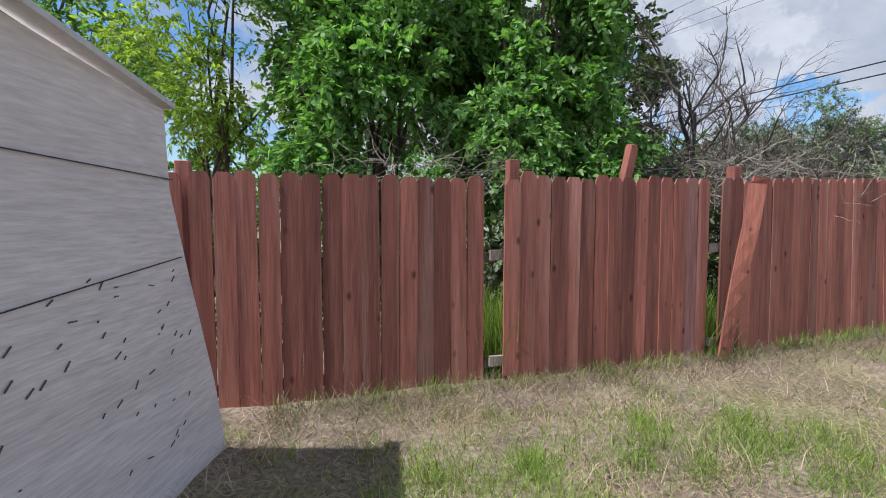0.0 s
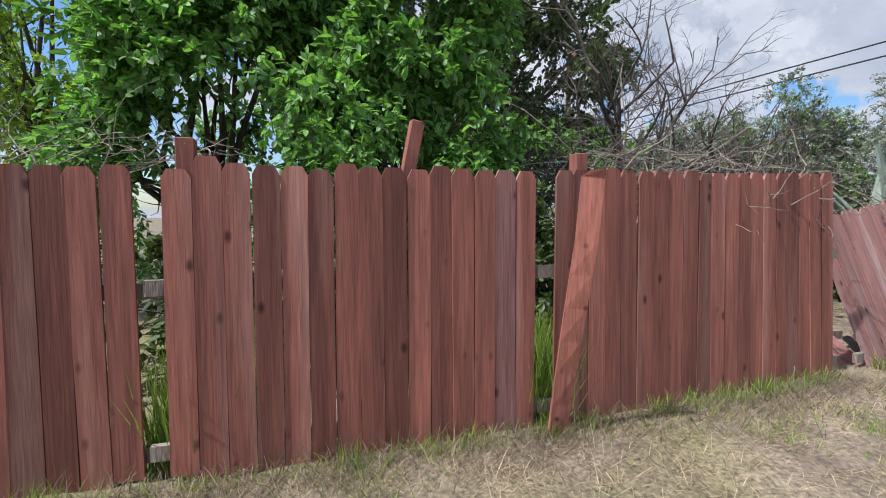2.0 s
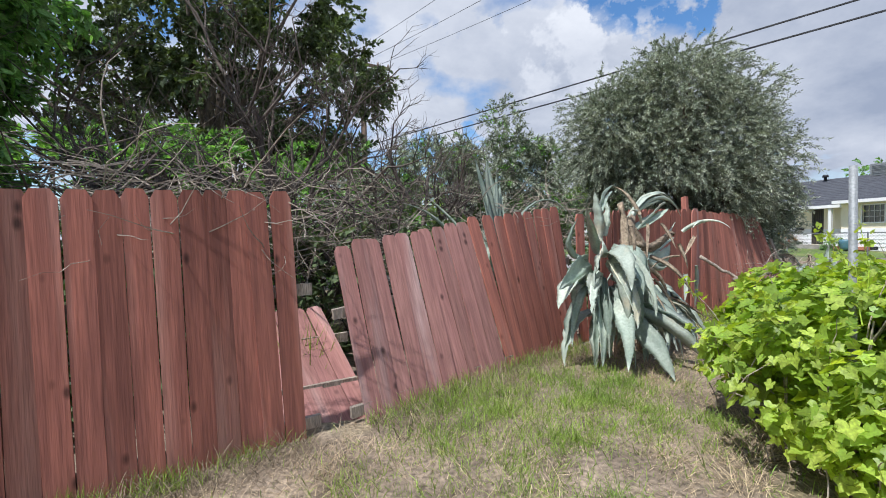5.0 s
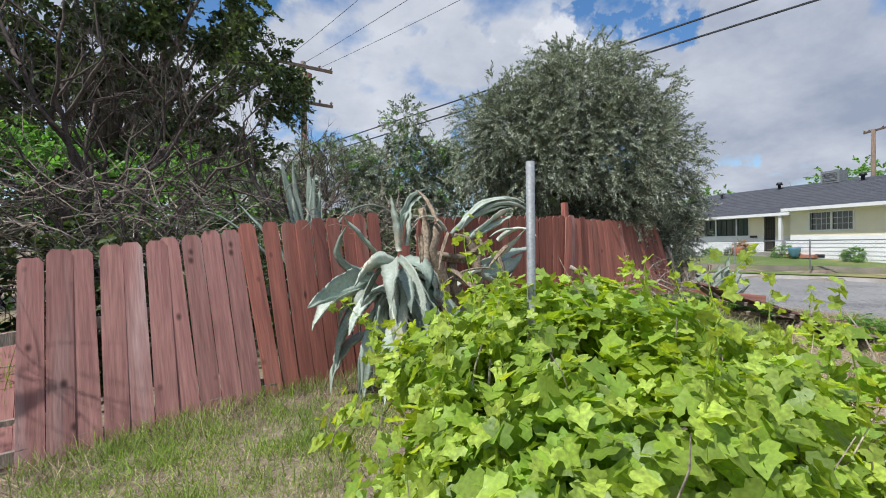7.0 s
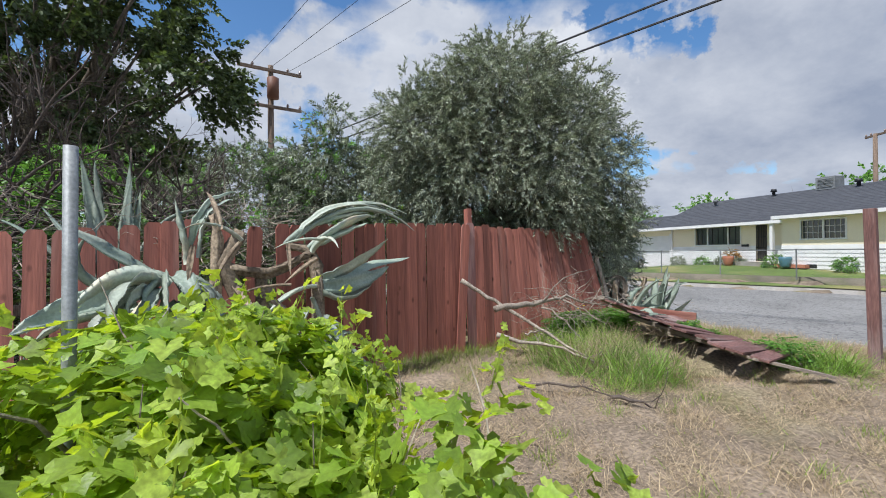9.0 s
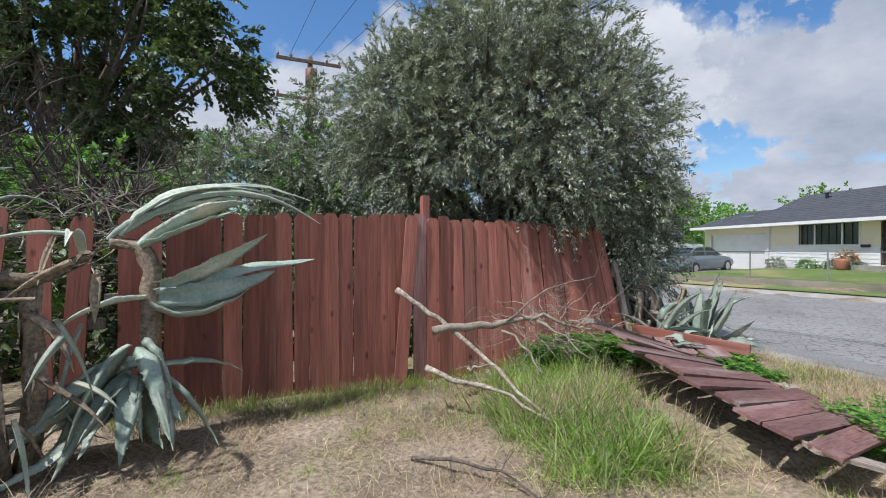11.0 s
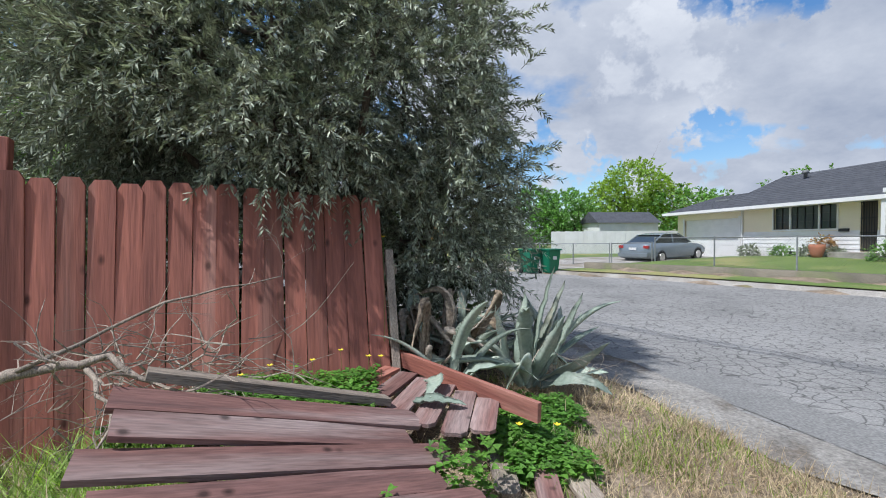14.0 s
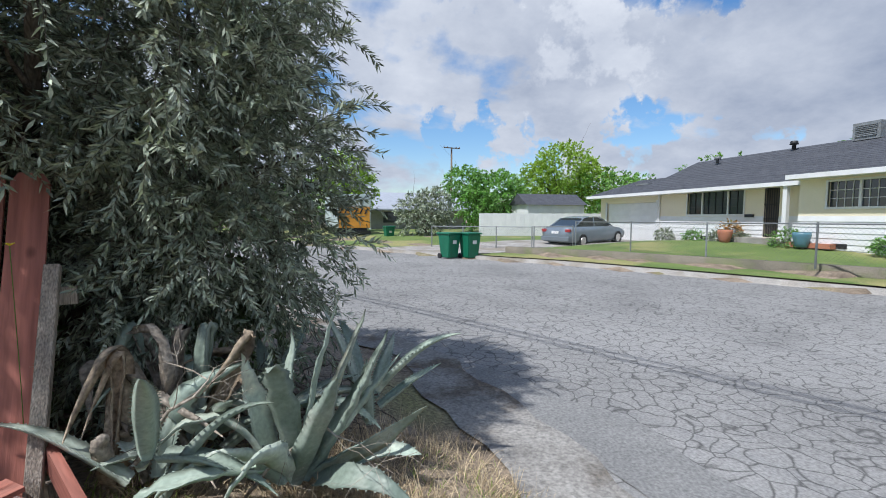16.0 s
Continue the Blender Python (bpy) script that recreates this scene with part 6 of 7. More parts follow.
def window(name, hole, x, panes, label):
    ya, yb, za, zb = hole
    w = hbox("window", x + 0.10, ya, za, x + 0.13, yb, zb, GLASS, None, label)
    for n, a, b, c, d in (("sill", ya - 0.08, yb + 0.08, za - 0.07, za), ("head", ya - 0.06, yb + 0.06, zb, zb + 0.06), ("jamb", ya - 0.06, ya, za, zb), ("jamb", yb, yb + 0.06, za, zb)):
        hbox(n, x - 0.03, a, c, x + 0.05, b, d, WHITE, w)
    for p in panes:
        y = ya + (yb - ya) * p
        hbox("mullion", x + 0.03, y - 0.035, za, x + 0.09, y + 0.035, zb, WHITE, w)
    n = 8
    for k in range(1, n):
        y = ya + (yb - ya) * k / n
        hbox("glazing_bar", x + 0.07, y - 0.008, za, x + 0.095, y + 0.008, zb, WHITE if name == "w2" else BLACK, w)
    for k in (1, 2):
        z = za + (zb - za) * k / 3
        hbox("glazing_bar", x + 0.07, ya, z - 0.008, x + 0.095, yb, z + 0.008, WHITE if name == "w2" else BLACK, w)


window("w1", W1, 31.8, (0.27, 0.73), "wide dark picture window")
window("w2", W2, 31.0, (0.5,), "white-framed sliding window")
window("w2", W3, 31.0, (0.5,), "white-framed sliding window")
door = hbox("front_door", 31.9, DOOR[0], DOOR[2], 31.94, DOOR[1], DOOR[3], plain("dark_door", (0.10, 0.08, 0.06), 0.6), None, "dark front door behind an iron screen")
for k in range(7):
    y = DOOR[0] + 0.02 + k * 0.09
    hbox("bar", 31.80, y, DOOR[2], 31.82, y + 0.018, DOOR[3], BLACK, door)
for z in (1.0, 1.65, 2.2, 2.8):
    hbox("bar", 31.795, DOOR[0], z, 31.825, DOOR[1], z + 0.03, BLACK, door)
gdoor = hbox("garage_door", 31.90, GAR[0], GAR[2], 31.94, GAR[1], GAR[3], WHITE, None, "white panelled garage door")
for k in range(6):
    z = GAR[2] + 0.03 + k * 0.355
    hbox("panel", 31.88, GAR[0] + 0.04, z, 31.90, GAR[1] - 0.04, z + 0.33, WHITE, gdoor)
hbox("door_frame", 31.76, GAR[0] - 0.12, 0.35, 31.84, GAR[0], 2.6, WHITE)
hbox("door_frame", 31.76, GAR[1], 0.35, 31.84, GAR[1] + 0.12, 2.6, WHITE)
hbox("porch_post", 31.15, 18.0, 0.85, 31.30, 18.15, 3.0, WHITE, None, "white porch post")
hbox("porch_step", 30.9, 18.3, 0.5, 31.8, 19.8, 0.93, CONCRETE)
hbox("downspout", 31.70, 24.90, 0.5, 31.78, 24.98, 2.85, WHITE, None, "white downspout")
hbox("mailbox", 31.70, 19.75, 1.72, 31.8, 20.1, 1.84, BLACK)
for y in (21.9, 15.9, 13.0):
    hbox("crawl_vent", 30.96 if y < 18 else 31.76, y, 0.72, 31.0 if y < 18 else 31.8, y + 0.42, 0.88, BLACK)
hbox("brick_edge", 30.7, 16.2, 0.7, 31.0, 17.6, 0.86, BRICK)


def slab(name, quad, thick, mat, label="", n=1):
    """A roof slope: four corners, thickened downwards."""
    q = [Vector(p) - Vector((31.8, 20, 0)) for p in quad]
    bm = bmesh.new()
    hi = [bm.verts.new(p) for p in q]
    lo = [bm.verts.new(p - Vector((0, 0, thick))) for p in q]
    bm.faces.new(hi)
    bm.faces.new(lo[::-1])
    for i in range(4):
        j = (i + 1) % 4
        bm.faces.new((hi[j], hi[i], lo[i], lo[j]))
    return part(name, bm, mat, house, label)


def shingled(x0, z0, x1, z1, y0, y1, courses):
    for k in range(courses):
        a, b = k / courses, (k + 1) / courses
        slab("shingle_course", [(x0 + (x1 - x0) * a, y0, z0 + (z1 - z0) * a + 0.012), (x0 + (x1 - x0) * a, y1, z0 + (z1 - z0) * a + 0.012), (x0 + (x1 - x0) * b, y1, z0 + (z1 - z0) * b), (x0 + (x1 - x0) * b, y0, z0 + (z1 - z0) * b)], 0.06, ROOF)


shingled(31.15, 2.98, 35.3, 4.78, 17.45, 26.2, 16)
shingled(30.45, 3.13, 35.3, 4.78, 5.4, 17.45, 18)
shingled(31.15, 2.98, 35.0, 4.10, 26.2, 30.5, 14)
slab("roof_back", [(35.3, 5.4, 4.78), (35.3, 26.2, 4.78), (39.6, 26.2, 2.95), (39.6, 5.4, 2.95)], 0.06, ROOF)
slab("roof_back", [(35.0, 26.2, 4.10), (35.0, 30.5, 4.10), (39.6, 30.5, 2.9), (39.6, 26.2, 2.9)], 0.06, ROOF)
slab("gable", [(31.3, 26.22, 3.0), (35.3, 26.22, 4.74), (39.4, 26.22, 3.0), (35.3, 26.22, 3.0)], 0.02, WHITE)
hbox("fascia", 31.08, 17.45, 2.84, 31.15, 30.5, 2.99, WHITE, None, "white gutter board")
hbox("fascia", 30.38, 5.4, 2.99, 30.45, 17.5, 3.14, WHITE, None, "white gutter board")
hbox("fascia", 30.45, 17.45, 2.98, 31.12, 17.52, 3.12, WHITE)
hbox("soffit", 31.15, 17.45, 2.84, 31.8, 30.5, 2.86, WHITE)
hbox("soffit", 30.45, 5.4, 2.99, 31.0, 17.45, 3.01, WHITE)
for y, x, z in ((24.0, 34.3, 4.42), (20.7, 34.9, 4.68), (16.4, 34.6, 4.6)):
    bm = bmesh.new()
    tube(bm, [(x - 31.8, y - 20, z), (x - 31.8, y - 20, z + 0.18), (x - 31.8, y - 20, z + 0.19), (x - 31.8, y - 20, z + 0.34)], [0.08, 0.08, 0.17, 0.13], 10)
    part("roof_vent", bm, BLACK if y < 21 else STEEL, house, smooth=True)
hbox("skylight", 33.2, 27.6, 3.60, 33.6, 28.6, 3.70, STEEL)
ac = hbox("cooler", 34.9, 17.6, 4.65, 35.6, 18.5, 5.3, STEEL, None, "grey evaporative cooler on the roof")
for k in range(7):
    hbox("louvre", 34.86, 17.7, 4.78 + k * 0.065, 34.9, 18.4, 4.81 + k * 0.065, STEEL, ac)


def bush(label, c, r, seed, leafmat, n=160, leaf=(0.05, 0.09), name="garden_shrub"):
    rng = np.random.default_rng(seed)
    t = thing(name, label, "shrub", Matrix.Translation(c))
    pts, outs = shell_points(rng, [(0, 0, r[2] * 0.8, *r)], n, 0.5, 2.0, -0.5)
    (V, F), line = twig_leaves(rng, pts, unit(outs + rng.normal(0, 0.4, outs.shape)), rng.uniform(0.1, 0.25, n), 10, leaf, (leaf[0] * 0.5, leaf[1] * 0.5), 0.3, 0.8, "broad")
    link("foliage", raw_mesh("foliage", V, F, leafmat), t)
    TV, TF = twig_lines(*line, 0.004)
    link("stems", raw_mesh("stems", TV, TF, BARK), t)


for k, (y, s) in enumerate(((24.0, 0.35), (22.2, 0.3), (20.9, 0.3), (17.6, 0.4), (19.9, 0.28), (14.6, 0.3))):
    bush("small clipped garden shrub beside the house wall", (30.75 if y < 18.3 else 31.3, y, 0.62 + (22 - y) * 0.015), (s, s * 1.25, s * 0.8), 200 + k, GREENLEAF if k % 2 else OLIVE)
bush("orange-flowering pot plant beside the house", (31.35, 20.35, 0.8), (0.35, 0.35, 0.4), 207, material("orange_bloom", (0.5, 0.2, 0.06), (0.25, 0.25, 0.06), 3, 0.6, bump=0, vary="island", vary_amount=0.4))
for y, m2 in ((17.0, GLAZED_CERAMIC), (19.95, BRICK)):
    pot = thing("garden_pot", "glazed plant pot on the lawn edge", "pot", Matrix.Translation((30.6, y, 0.72)))
    bm = bmesh.new()
    tube(bm, [(0, 0, 0), (0, 0, 0.1), (0, 0, 0.4), (0, 0, 0.5), (0, 0, 0.5), (0, 0, 0.42)], [0.16, 0.2, 0.27, 0.25, 0.21, 0.2], 12)
    part("vessel", bm, m2, pot, smooth=True)


def chain_link(label, a, b, height, posts, z0):
    """A wire-mesh fence: posts, a top rail and crossing wires."""
    a, b = Vector(a), Vector(b)
    t = thing("chain_link_fence", label, "fence", Matrix.Translation(a), "chain-link fences")
    d = b - a
    for k in range(posts + 1):
        p = d * (k / posts)
        bm = bmesh.new()
        tube(bm, [p + Vector((0, 0, -0.1)), p + Vector((0, 0, height + 0.04))], 0.028, 6)
        part("post", bm, STEEL, t)
    bm = bmesh.new()
    tube(bm, [Vector((0, 0, height)), d + Vector((0, 0, height))], 0.020, 6)
    part("top_rail", bm, STEEL, t)
    bm = bmesh.new()
    L, step = d.length, 0.11
    u = d / L
    for k in range(int((L + height) / step)):
        s = k * step
        for flip in (0, 1):
            s0, s1 = max(0, s - height), min(s, L)
            if s1 <= s0:
                continue
            zs = (height - (s - s0), height - (s - s1)) if not flip else (s - s0, s - s1)
            tube(bm, [u * s0 + Vector((0, 0, zs[0])), u * s1 + Vector((0, 0, zs[1]))], 0.0022, 3, cap=False)
    tagged(part("wire_mesh", bm, STEEL, t), "thin galvanised diamond mesh")


chain_link("galvanised chain-link fence along the front lawn", (25.55, 22.6, 0.45), (29.6, 3.0, 0.55), 1.05, 7, 0.4)
chain_link("galvanised chain-link fence beside the driveway", (24.3, 24.2, 0.15), (20.4, 27.5, 0.12), 1.1, 3, 0.1)
chain_link("chain-link gate at the driveway", (24.4, 24.2, 0.15), (25.6, 22.9, 0.2), 1.1, 1, 0.1)
vinyl = thing("vinyl_fence", "white vinyl privacy fence beside the garage", "fence", Matrix.Translation((25.2, 34.0, 0.1)) @ pose(0, 0, 0, 0, 0, -12))
for k in range(27):
    boxed("picket", k * 0.31, 0, 0, k * 0.31 + 0.305, 0.04, 1.85 + (0.02 if k % 2 else 0), WHITE, vinyl)
gshed = thing("garden_shed", "white garden shed with a dark gabled roof", "shed", Matrix.Translation((32.4, 36.6, 0.2)))
boxed("wall", -2.4, 0, 0, 2.4, 3.0, 2.5, WHITE, gshed)
bm = bmesh.new()
vs = [bm.verts.new(p) for p in ((-2.6, -0.2, 2.45), (2.6, -0.2, 2.45), (-2.6, 1.5, 3.35), (2.6, 1.5, 3.35), (-2.6, 3.2, 2.45), (2.6, 3.2, 2.45), (-2.6, 1.5, 2.5), (2.6, 1.5, 2.5))]
for f in ((0, 1, 3, 2), (2, 3, 5, 4), (0, 2, 4, 6), (1, 7, 5, 3), (0, 6, 7, 1), (6, 4, 5, 7)):
    bm.faces.new([vs[i] for i in f])
part("roof", bm, ROOF, gshed)
far = thing("house", "low neighbouring house with a pale grey roof", "house", Matrix.Translation((24.0, 52, 0.1)))
boxed("wall", -5, 0, 0, 6, 6, 2.5, plain("grey_wall", (0.42, 0.40, 0.37), 0.8), far)
boxed("window", -3, -0.05, 1.0, -1.4, 0, 2.1, GLASS, far)
boxed("porch_post", -4.6, -1.6, 0, -4.45, -1.45, 2.4, WHITE, far)
bm = bmesh.new()
vs = [bm.verts.new(p) for p in ((-5.6, -2, 2.4), (6.6, -2, 2.4), (-5.6, 3, 4.3), (6.6, 3, 4.3), (-5.6, 7, 2.4), (6.6, 7, 2.4), (-5.6, -2, 2.25), (6.6, -2, 2.25), (-5.6, 7, 2.25), (6.6, 7, 2.25))]
for f in ((0, 1, 3, 2), (2, 3, 5, 4), (6, 7, 1, 0), (8, 4, 5, 9), (0, 2, 4, 8, 6), (7, 9, 5, 3, 1)):
    bm.faces.new([vs[i] for i in f])
part("roof", bm, plain("pale_roof", (0.36, 0.38, 0.42), 0.8), far)

# car, bins, lorry


def car_at(m):
    t = thing("car", "grey four-door sedan parked on the driveway", "car", m)
    prof = [(-2.38, 0.62, 0.45, 0.70), (-2.3, 0.84, 0.30, 0.98), (-1.75, 0.90, 0.24, 1.04), (-0.9, 0.92, 0.22, 1.00), (0.3, 0.92, 0.22, 0.97), (1.1, 0.91, 0.22, 0.93), (1.75, 0.89, 0.24, 0.86), (2.2, 0.82, 0.30, 0.74), (2.40, 0.60, 0.42, 0.60)]
    bm = bmesh.new()
    rows = [[bm.verts.new(p) for p in ((x, -w * 0.92, z0), (x, -w, z0 + 0.15), (x, -w * 1.0, (z0 + z1) / 2 + 0.1), (x, -w * 0.88, z1 - 0.03), (x, -w * 0.5, z1 + 0.015), (x, w * 0.5, z1 + 0.015), (x, w * 0.88, z1 - 0.03), (x, w, (z0 + z1) / 2 + 0.1), (x, w, z0 + 0.15), (x, w * 0.92, z0))] for x, w, z0, z1 in prof]
    for a, b in zip(rows, rows[1:]):
        for i in range(10):
            bm.faces.new((a[i], a[(i + 1) % 10], b[(i + 1) % 10], b[i]))
    bm.faces.new(rows[0][::-1])
    bm.faces.new(rows[-1])
    bmesh.ops.recalc_face_normals(bm, faces=bm.faces[:])
    part("body", bm, CARPAINT, t, smooth=True)

    def cabin(name, inset, mat, rows_in, hat):
        bm = bmesh.new()
        rs = [[bm.verts.new(p) for p in ((x, -w - inset, z), (x, w + inset, z))] for x, w, z in rows_in]
        for a, b in zip(rs, rs[1:]):
            bm.faces.new((a[0], a[1], b[1], b[0]))
        for s in (0, 1):
            bm.faces.new([r[s] for r in rs])
        bmesh.ops.recalc_face_normals(bm, faces=bm.faces[:])
        return part(name, bm, mat, t, smooth=False)

    cabin("glasshouse", 0, GLASS, [(-1.85, 0.74, 1.0), (-1.05, 0.66, 1.38), (0.1, 0.64, 1.41), (1.15, 0.72, 0.95)], 0)
    bm = bmesh.new()
    rs = [[bm.verts.new((x, s * w, z + dz)) for s in (-1, -0.6, 0.6, 1) for dz in (0,)] for x, w, z in ((-1.15, 0.67, 1.375), (-0.6, 0.66, 1.45), (-0.1, 0.655, 1.455), (0.3, 0.65, 1.40))]
    for r in rs:
        r[1].co.z += 0.02
        r[2].co.z += 0.02
    for a, b in zip(rs, rs[1:]):
        for i in range(3):
            bm.faces.new((a[i], a[i + 1], b[i + 1], b[i]))
    part("roof", bm, CARPAINT, t, smooth=True)
    for s in (-1, 1):
        for x0, z0, w0, x1, z1, w1 in ((-1.85, 1.0, 0.75, -1.08, 1.39, 0.67), (-0.35, 0.98, 0.76, -0.32, 1.42, 0.66), (1.18, 0.94, 0.73, 0.2, 1.42, 0.65)):
            bm = bmesh.new()
            tube(bm, [(x0, s * w0, z0), (x1, s * w1, z1)], 0.03, 5)
            part("pillar", bm, CARPAINT, t)
        for x in (-1.45, 1.45):
            bm = bmesh.new()
            tube(bm, [(x, s * 0.70, 0.33), (x, s * 0.925, 0.33)], 0.33, 20)
            w = part("wheel", bm, RUBBER, t)
            bm = bmesh.new()
            tube(bm, [(x, s * 0.90, 0.33), (x, s * 0.935, 0.33)], [0.21, 0.20], 16)
            part("rim", bm, CHROME, w)
        boxed("tail_lamp", -2.36, s * 0.70 - 0.14, 0.78, -2.24, s * 0.70 + 0.14, 0.92, TAIL, t, "red tail lamp", 0.02)
    boxed("bumper", -2.44, -0.82, 0.36, -2.26, 0.82, 0.56, CARPAINT, t, "", 0.03)
    boxed("number_plate", -2.40, -0.2, 0.70, -2.365, 0.2, 0.82, WHITE, t)


car_at(Matrix.Translation((28.05, 25.75, 0.30)) @ pose(0, 0, 0, 0, -2.0, 22))


def bin_at(x, y, z, turn):
    t = thing("wheelie_bin", "green plastic wheeled bin at the kerb", "bin", pose(x, y, z, 0, 0, turn), "green wheeled bins")
    bm = bmesh.new()
    rows = [[bm.verts.new((sx * w, sy * d, h)) for sx, sy in ((-1, -1), (1, -1), (1, 1), (-1, 1))] for w, d, h in ((0.24, 0.26, 0.04), (0.31, 0.36, 0.98))]
    for i in range(4):
        bm.faces.new((rows[0][i], rows[0][(i + 1) % 4], rows[1][(i + 1) % 4], rows[1][i]))
    bm.faces.new(rows[0][::-1])
    bm.faces.new(rows[1])
    bmesh.ops.bevel(bm, geom=bm.edges[:], offset=0.03, segments=2, affect="EDGES")
    part("body", bm, BIN_GREEN, t)
    boxed("lid", -0.34, -0.40, 0.98, 0.34, 0.42, 1.05, BIN_GREEN, t, "", 0.02)
    boxed("handle", -0.25, 0.40, 0.93, 0.25, 0.46, 0.97, BIN_GREEN, t)
    for s in (-0.27, 0.27):
        bm = bmesh.new()
        tube(bm, [(s - 0.03, 0.28, 0.1), (s + 0.03, 0.28, 0.1)], 0.11, 12)
        part("wheel", bm, RUBBER, t)
    boxed("emblem", -0.09, -0.345, 0.60, 0.09, -0.325, 0.74, WHITE, t)


bin_at(20.05, 22.95, 0.02, 25)
bin_at(20.85, 22.75, 0.02, 18)
bin_at(19.4, 36.0, 0.02, 10)
lorry = thing("lorry", "white lorry with an orange-striped panel parked far up the street", "lorry", pose(17.2, 38.0, 0.0, 0, 0, 8))
boxed("box_body", -1.2, 0, 0.9, 1.2, 6, 3.3, plain("pale_box", (0.55, 0.62, 0.60), 0.5), lorry, "", 0.03)
boxed("tailboard", -1.1, -0.06, 0.9, 1.1, 0, 2.4, ORANGE, lorry, "orange striped tailboard")
for k in range(6):
    bm = bmesh.new()
    m, h = frame_of((-1.05 + k * 0.36, -0.075, 1.9), (-0.85 + k * 0.36, -0.075, 2.3), (1, 0, 0))
    box(bm, -0.05, -0.01, 0, 0.05, 0.01, h, m)
    part("stripe", bm, BLACK, lorry)
boxed("bumper", -1.1, -0.3, 0.45, 1.1, -0.05, 0.7, BLACK, lorry)
boxed("chassis", -0.9, 0, 0.5, 0.9, 6, 0.9, BLACK, lorry)
for s in (-0.95, 0.95):
    for y in (1.2, 5.0):
        bm = bmesh.new()
        tube(bm, [(s - 0.14, y, 0.45), (s + 0.14, y, 0.45)], 0.45, 14)
        part("wheel", bm, RUBBER, lorry)

# trees across the street
tree("tree", "round dark green tree beyond the driveway", (29.3, 41.1, 0.2), [(29.2, 41.1, 3.4, 2.5, 2.2, 2.1), (27.6, 41.4, 2.6, 1.5, 1.4, 1.5), (30.6, 40.8, 2.8, 1.4, 1.4, 1.5), (27.0, 43, 4.6, 1.6, 1.5, 1.5)], GREENLEAF, (0.16, 0.26), (0.09, 0.15), "broad", 1100, 12, (0.4, 0.8), 0.3, 0.2, 8, 301, gap=-0.6)
tree("tree", "tall fresh green street tree", (40.2, 49.0, 0.2), [(40.2, 49, 6.6, 3.4, 3.0, 3.0), (37.8, 50, 5.4, 2.2, 2.0, 2.2), (42.4, 47.6, 5.2, 2.3, 2.0, 2.2)], BRIGHTLEAF, (0.18, 0.3), (0.1, 0.17), "broad", 1300, 12, (0.5, 1.0), 0.3, 0.25, 9, 302, gap=-0.5)
tree("tree", "leafy bush in front of the neighbouring house", (21.6, 35.5, 0.1), [(21.5, 35.5, 1.8, 1.6, 1.3, 1.5), (22.6, 36, 2.4, 1.2, 1.2, 1.3)], OLIVE, (0.12, 0.2), (0.06, 0.1), "broad", 600, 12, (0.3, 0.6), 0.3, 0.08, 6, 303, gap=-0.6)
tree("tree", "bright green tree far up the street", (17.0, 46.0, 0.1), [(16.8, 46, 5.0, 2.2, 2.0, 2.4), (18.2, 46, 4.0, 1.4, 1.4, 1.5)], BRIGHTLEAF, (0.16, 0.26), (0.09, 0.15), "broad", 600, 12, (0.4, 0.8), 0.3, 0.15, 6, 304, gap=-0.5)
tree("tree", "green trees behind the house roof", (48, 42, 0.3), [(44, 46, 4.2, 4, 3, 2.4), (50, 38, 4.4, 5, 3, 2.6), (54, 27, 4.8, 4, 4, 3.2)], GREENLEAF, (0.2, 0.34), (0.12, 0.2), "broad", 1100, 12, (0.5, 1.0), 0.3, 0.25, 9, 305, gap=-0.6)
tree("tree", "distant green trees at the end of the street", (5, 60, 0.2), [(0, 62, 4, 7, 3, 4), (12, 64, 3.5, 5, 3, 3), (-14, 60, 5, 8, 3, 5), (40, 70, 4, 9, 3, 3.6), (60, 62, 4, 9, 3, 3.6)], GREENLEAF, (0.3, 0.5), (0.2, 0.32), "broad", 1800, 12, (0.6, 1.2), 0.3, 0.3, 10, 306, gap=-0.7)

# ---- poles and wires ----


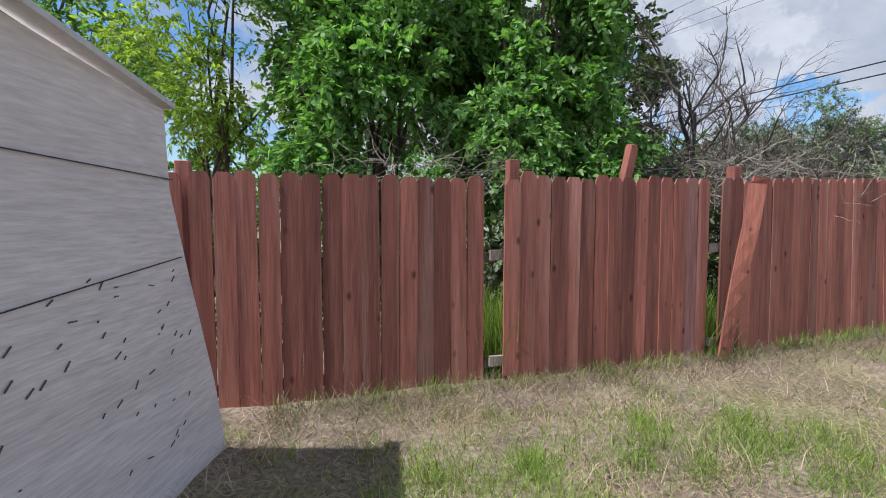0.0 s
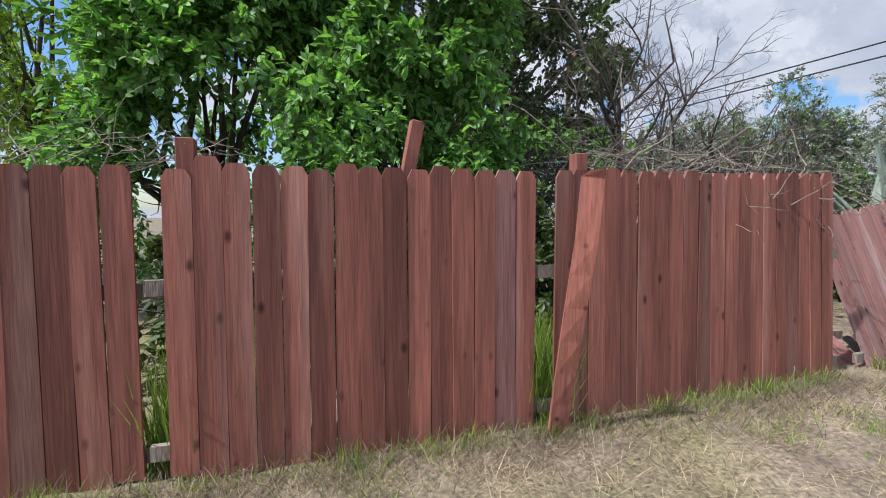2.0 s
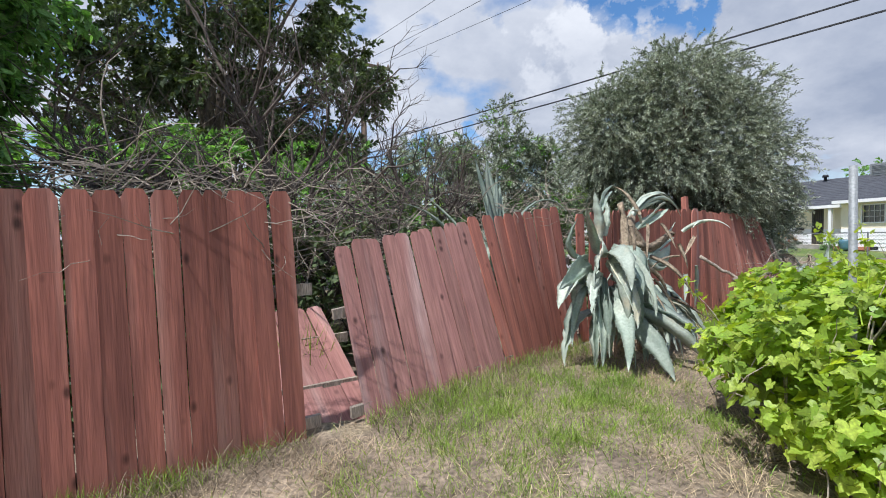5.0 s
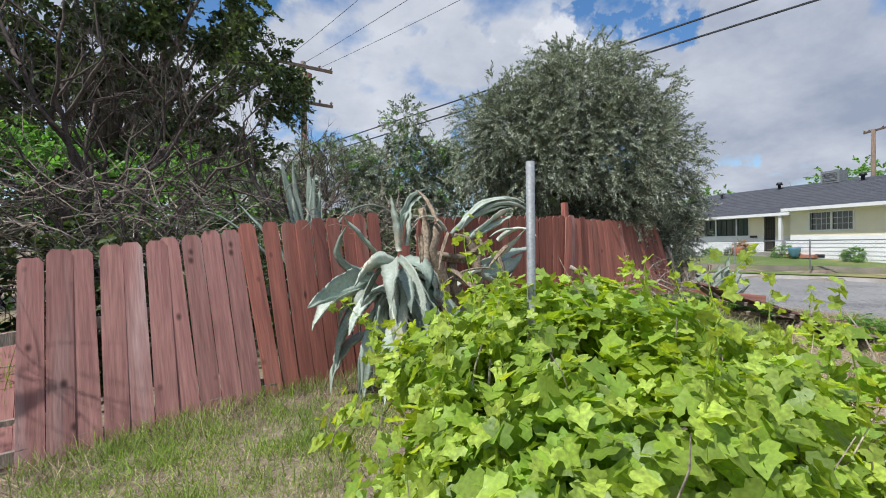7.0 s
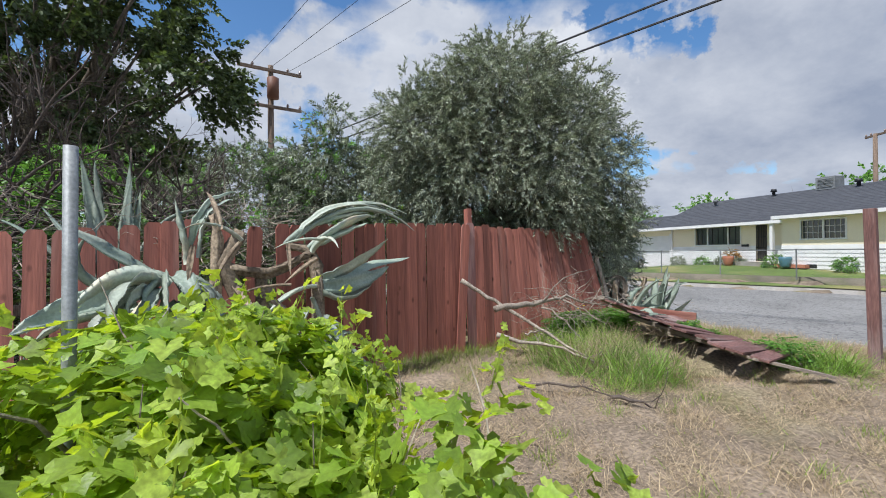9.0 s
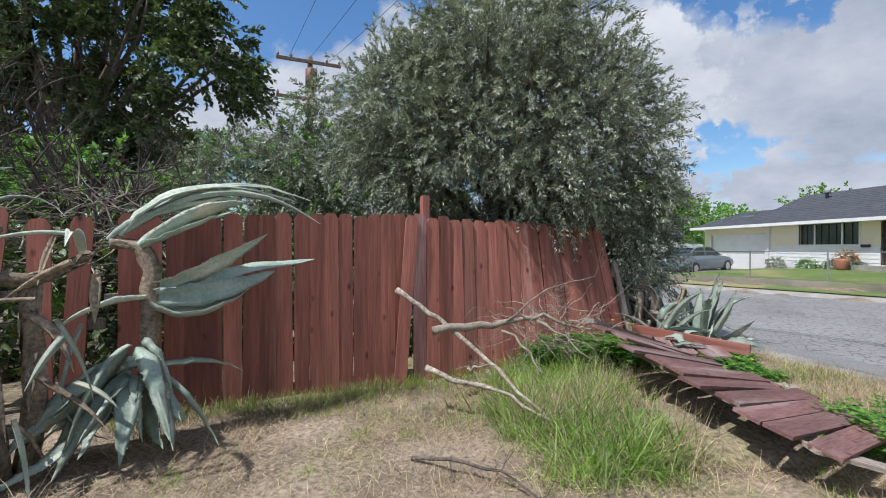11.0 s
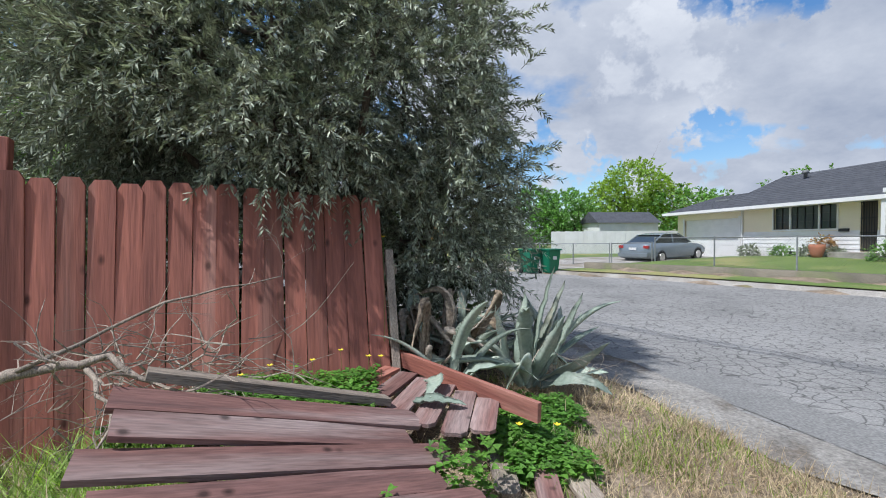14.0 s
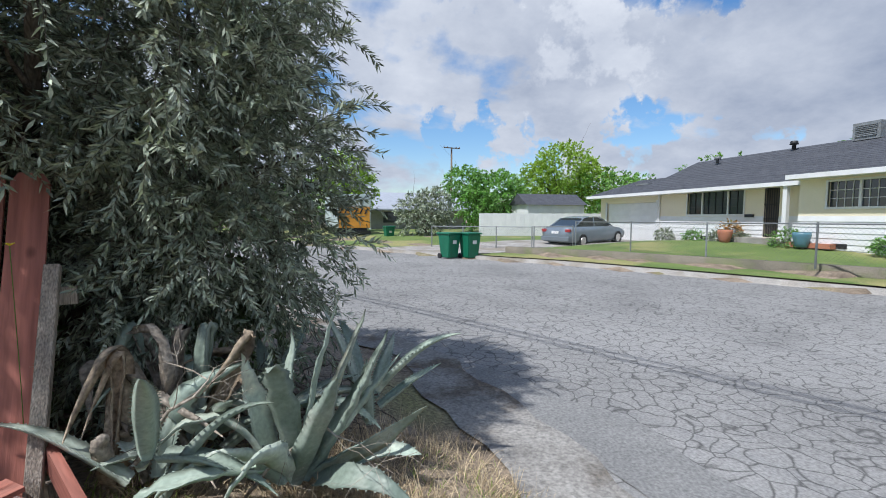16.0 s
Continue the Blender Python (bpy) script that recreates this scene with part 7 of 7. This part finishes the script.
def pole_thing(label, base, top, arms, seed, transformer=None):
    t = thing("utility_pole", label, "pole", Matrix.Translation(Vector(base)), "utility poles")
    h = top - base[2]
    bm = bmesh.new()
    tube(bm, [(0, 0, -0.2), (0, 0, h * 0.5), (0, 0, h)], [0.16, 0.14, 0.11], 10)
    part("shaft", bm, POLEWOOD, t, smooth=True)
    for z, half, ang in arms:
        d = Vector((math.cos(ang), math.sin(ang), 0))
        m, L = frame_of(d * -half + Vector((0, -0.14, z)), d * half + Vector((0, -0.14, z)), (0, 0, 1))
        bm = bmesh.new()
        box(bm, -0.06, -0.05, 0, 0.06, 0.05, L, m)
        arm = part("crossarm", bm, POLEWOOD, t)
        for f in (-0.95, -0.55, 0.55, 0.95):
            bm = bmesh.new()
            p = d * half * f + Vector((0, -0.14, z + 0.06))
            tube(bm, [p, p + Vector((0, 0, 0.08)), p + Vector((0, 0, 0.16))], [0.03, 0.06, 0.03], 8)
            part("insulator", bm, plain("insulator", (0.25, 0.18, 0.15), 0.4), arm)
    if transformer:
        bm = bmesh.new()
        tube(bm, [(0.12, -0.32, transformer - 0.45), (0.12, -0.32, transformer + 0.40), (0.12, -0.32, transformer + 0.46)], [0.24, 0.24, 0.12], 12)
        part("transformer", bm, RUST, t, "rust-brown transformer can", True)


pole_thing("wooden utility pole with crossarms and a transformer", (7.75, 22.0, 0.1), 9.6, ((9.25, 1.3, 0.29), (7.70, 1.3, 0.29)), 1, 8.45)
pole_thing("distant wooden utility pole", (43.9, 20.9, 0.3), 8.9, ((8.5, 0.9, 1.2),), 2)
pole_thing("distant wooden utility pole", (31.6, 63.5, 0.3), 11.0, ((10.6, 1.2, 0.2),), 3)
pole_thing("wooden utility pole behind the yard", (21.7, -2.6, 0.1), 9.5, ((9.0, 1.2, 1.0),), 4)


def wire(label, a, b, sag, r):
    a, b = Vector(a), Vector(b)
    t = thing("overhead_cable", label, "cable", Matrix.Translation(a), "overhead cables")
    bm = bmesh.new()
    pts = [(b - a) * (k / 16) - Vector((0, 0, sag * 4 * (k / 16) * (1 - k / 16))) for k in range(17)]
    tube(bm, pts, r, 5)
    part("strand", bm, CABLE, t)


wire("thick black overhead cable", (7.85, 21.85, 5.70), (21.7, -2.5, 6.50), 0.03, 0.022)
wire("thick black overhead cable", (7.85, 21.85, 5.35), (21.75, -2.5, 6.15), 0.03, 0.022)
for k in range(3):
    wire("thin grey overhead power wire", (7.0 + 0.75 * k, 21.6 + 0.22 * k, 9.45), (15.0 + 2.2 * k, 1.0, 9.2), 0.25, 0.008)
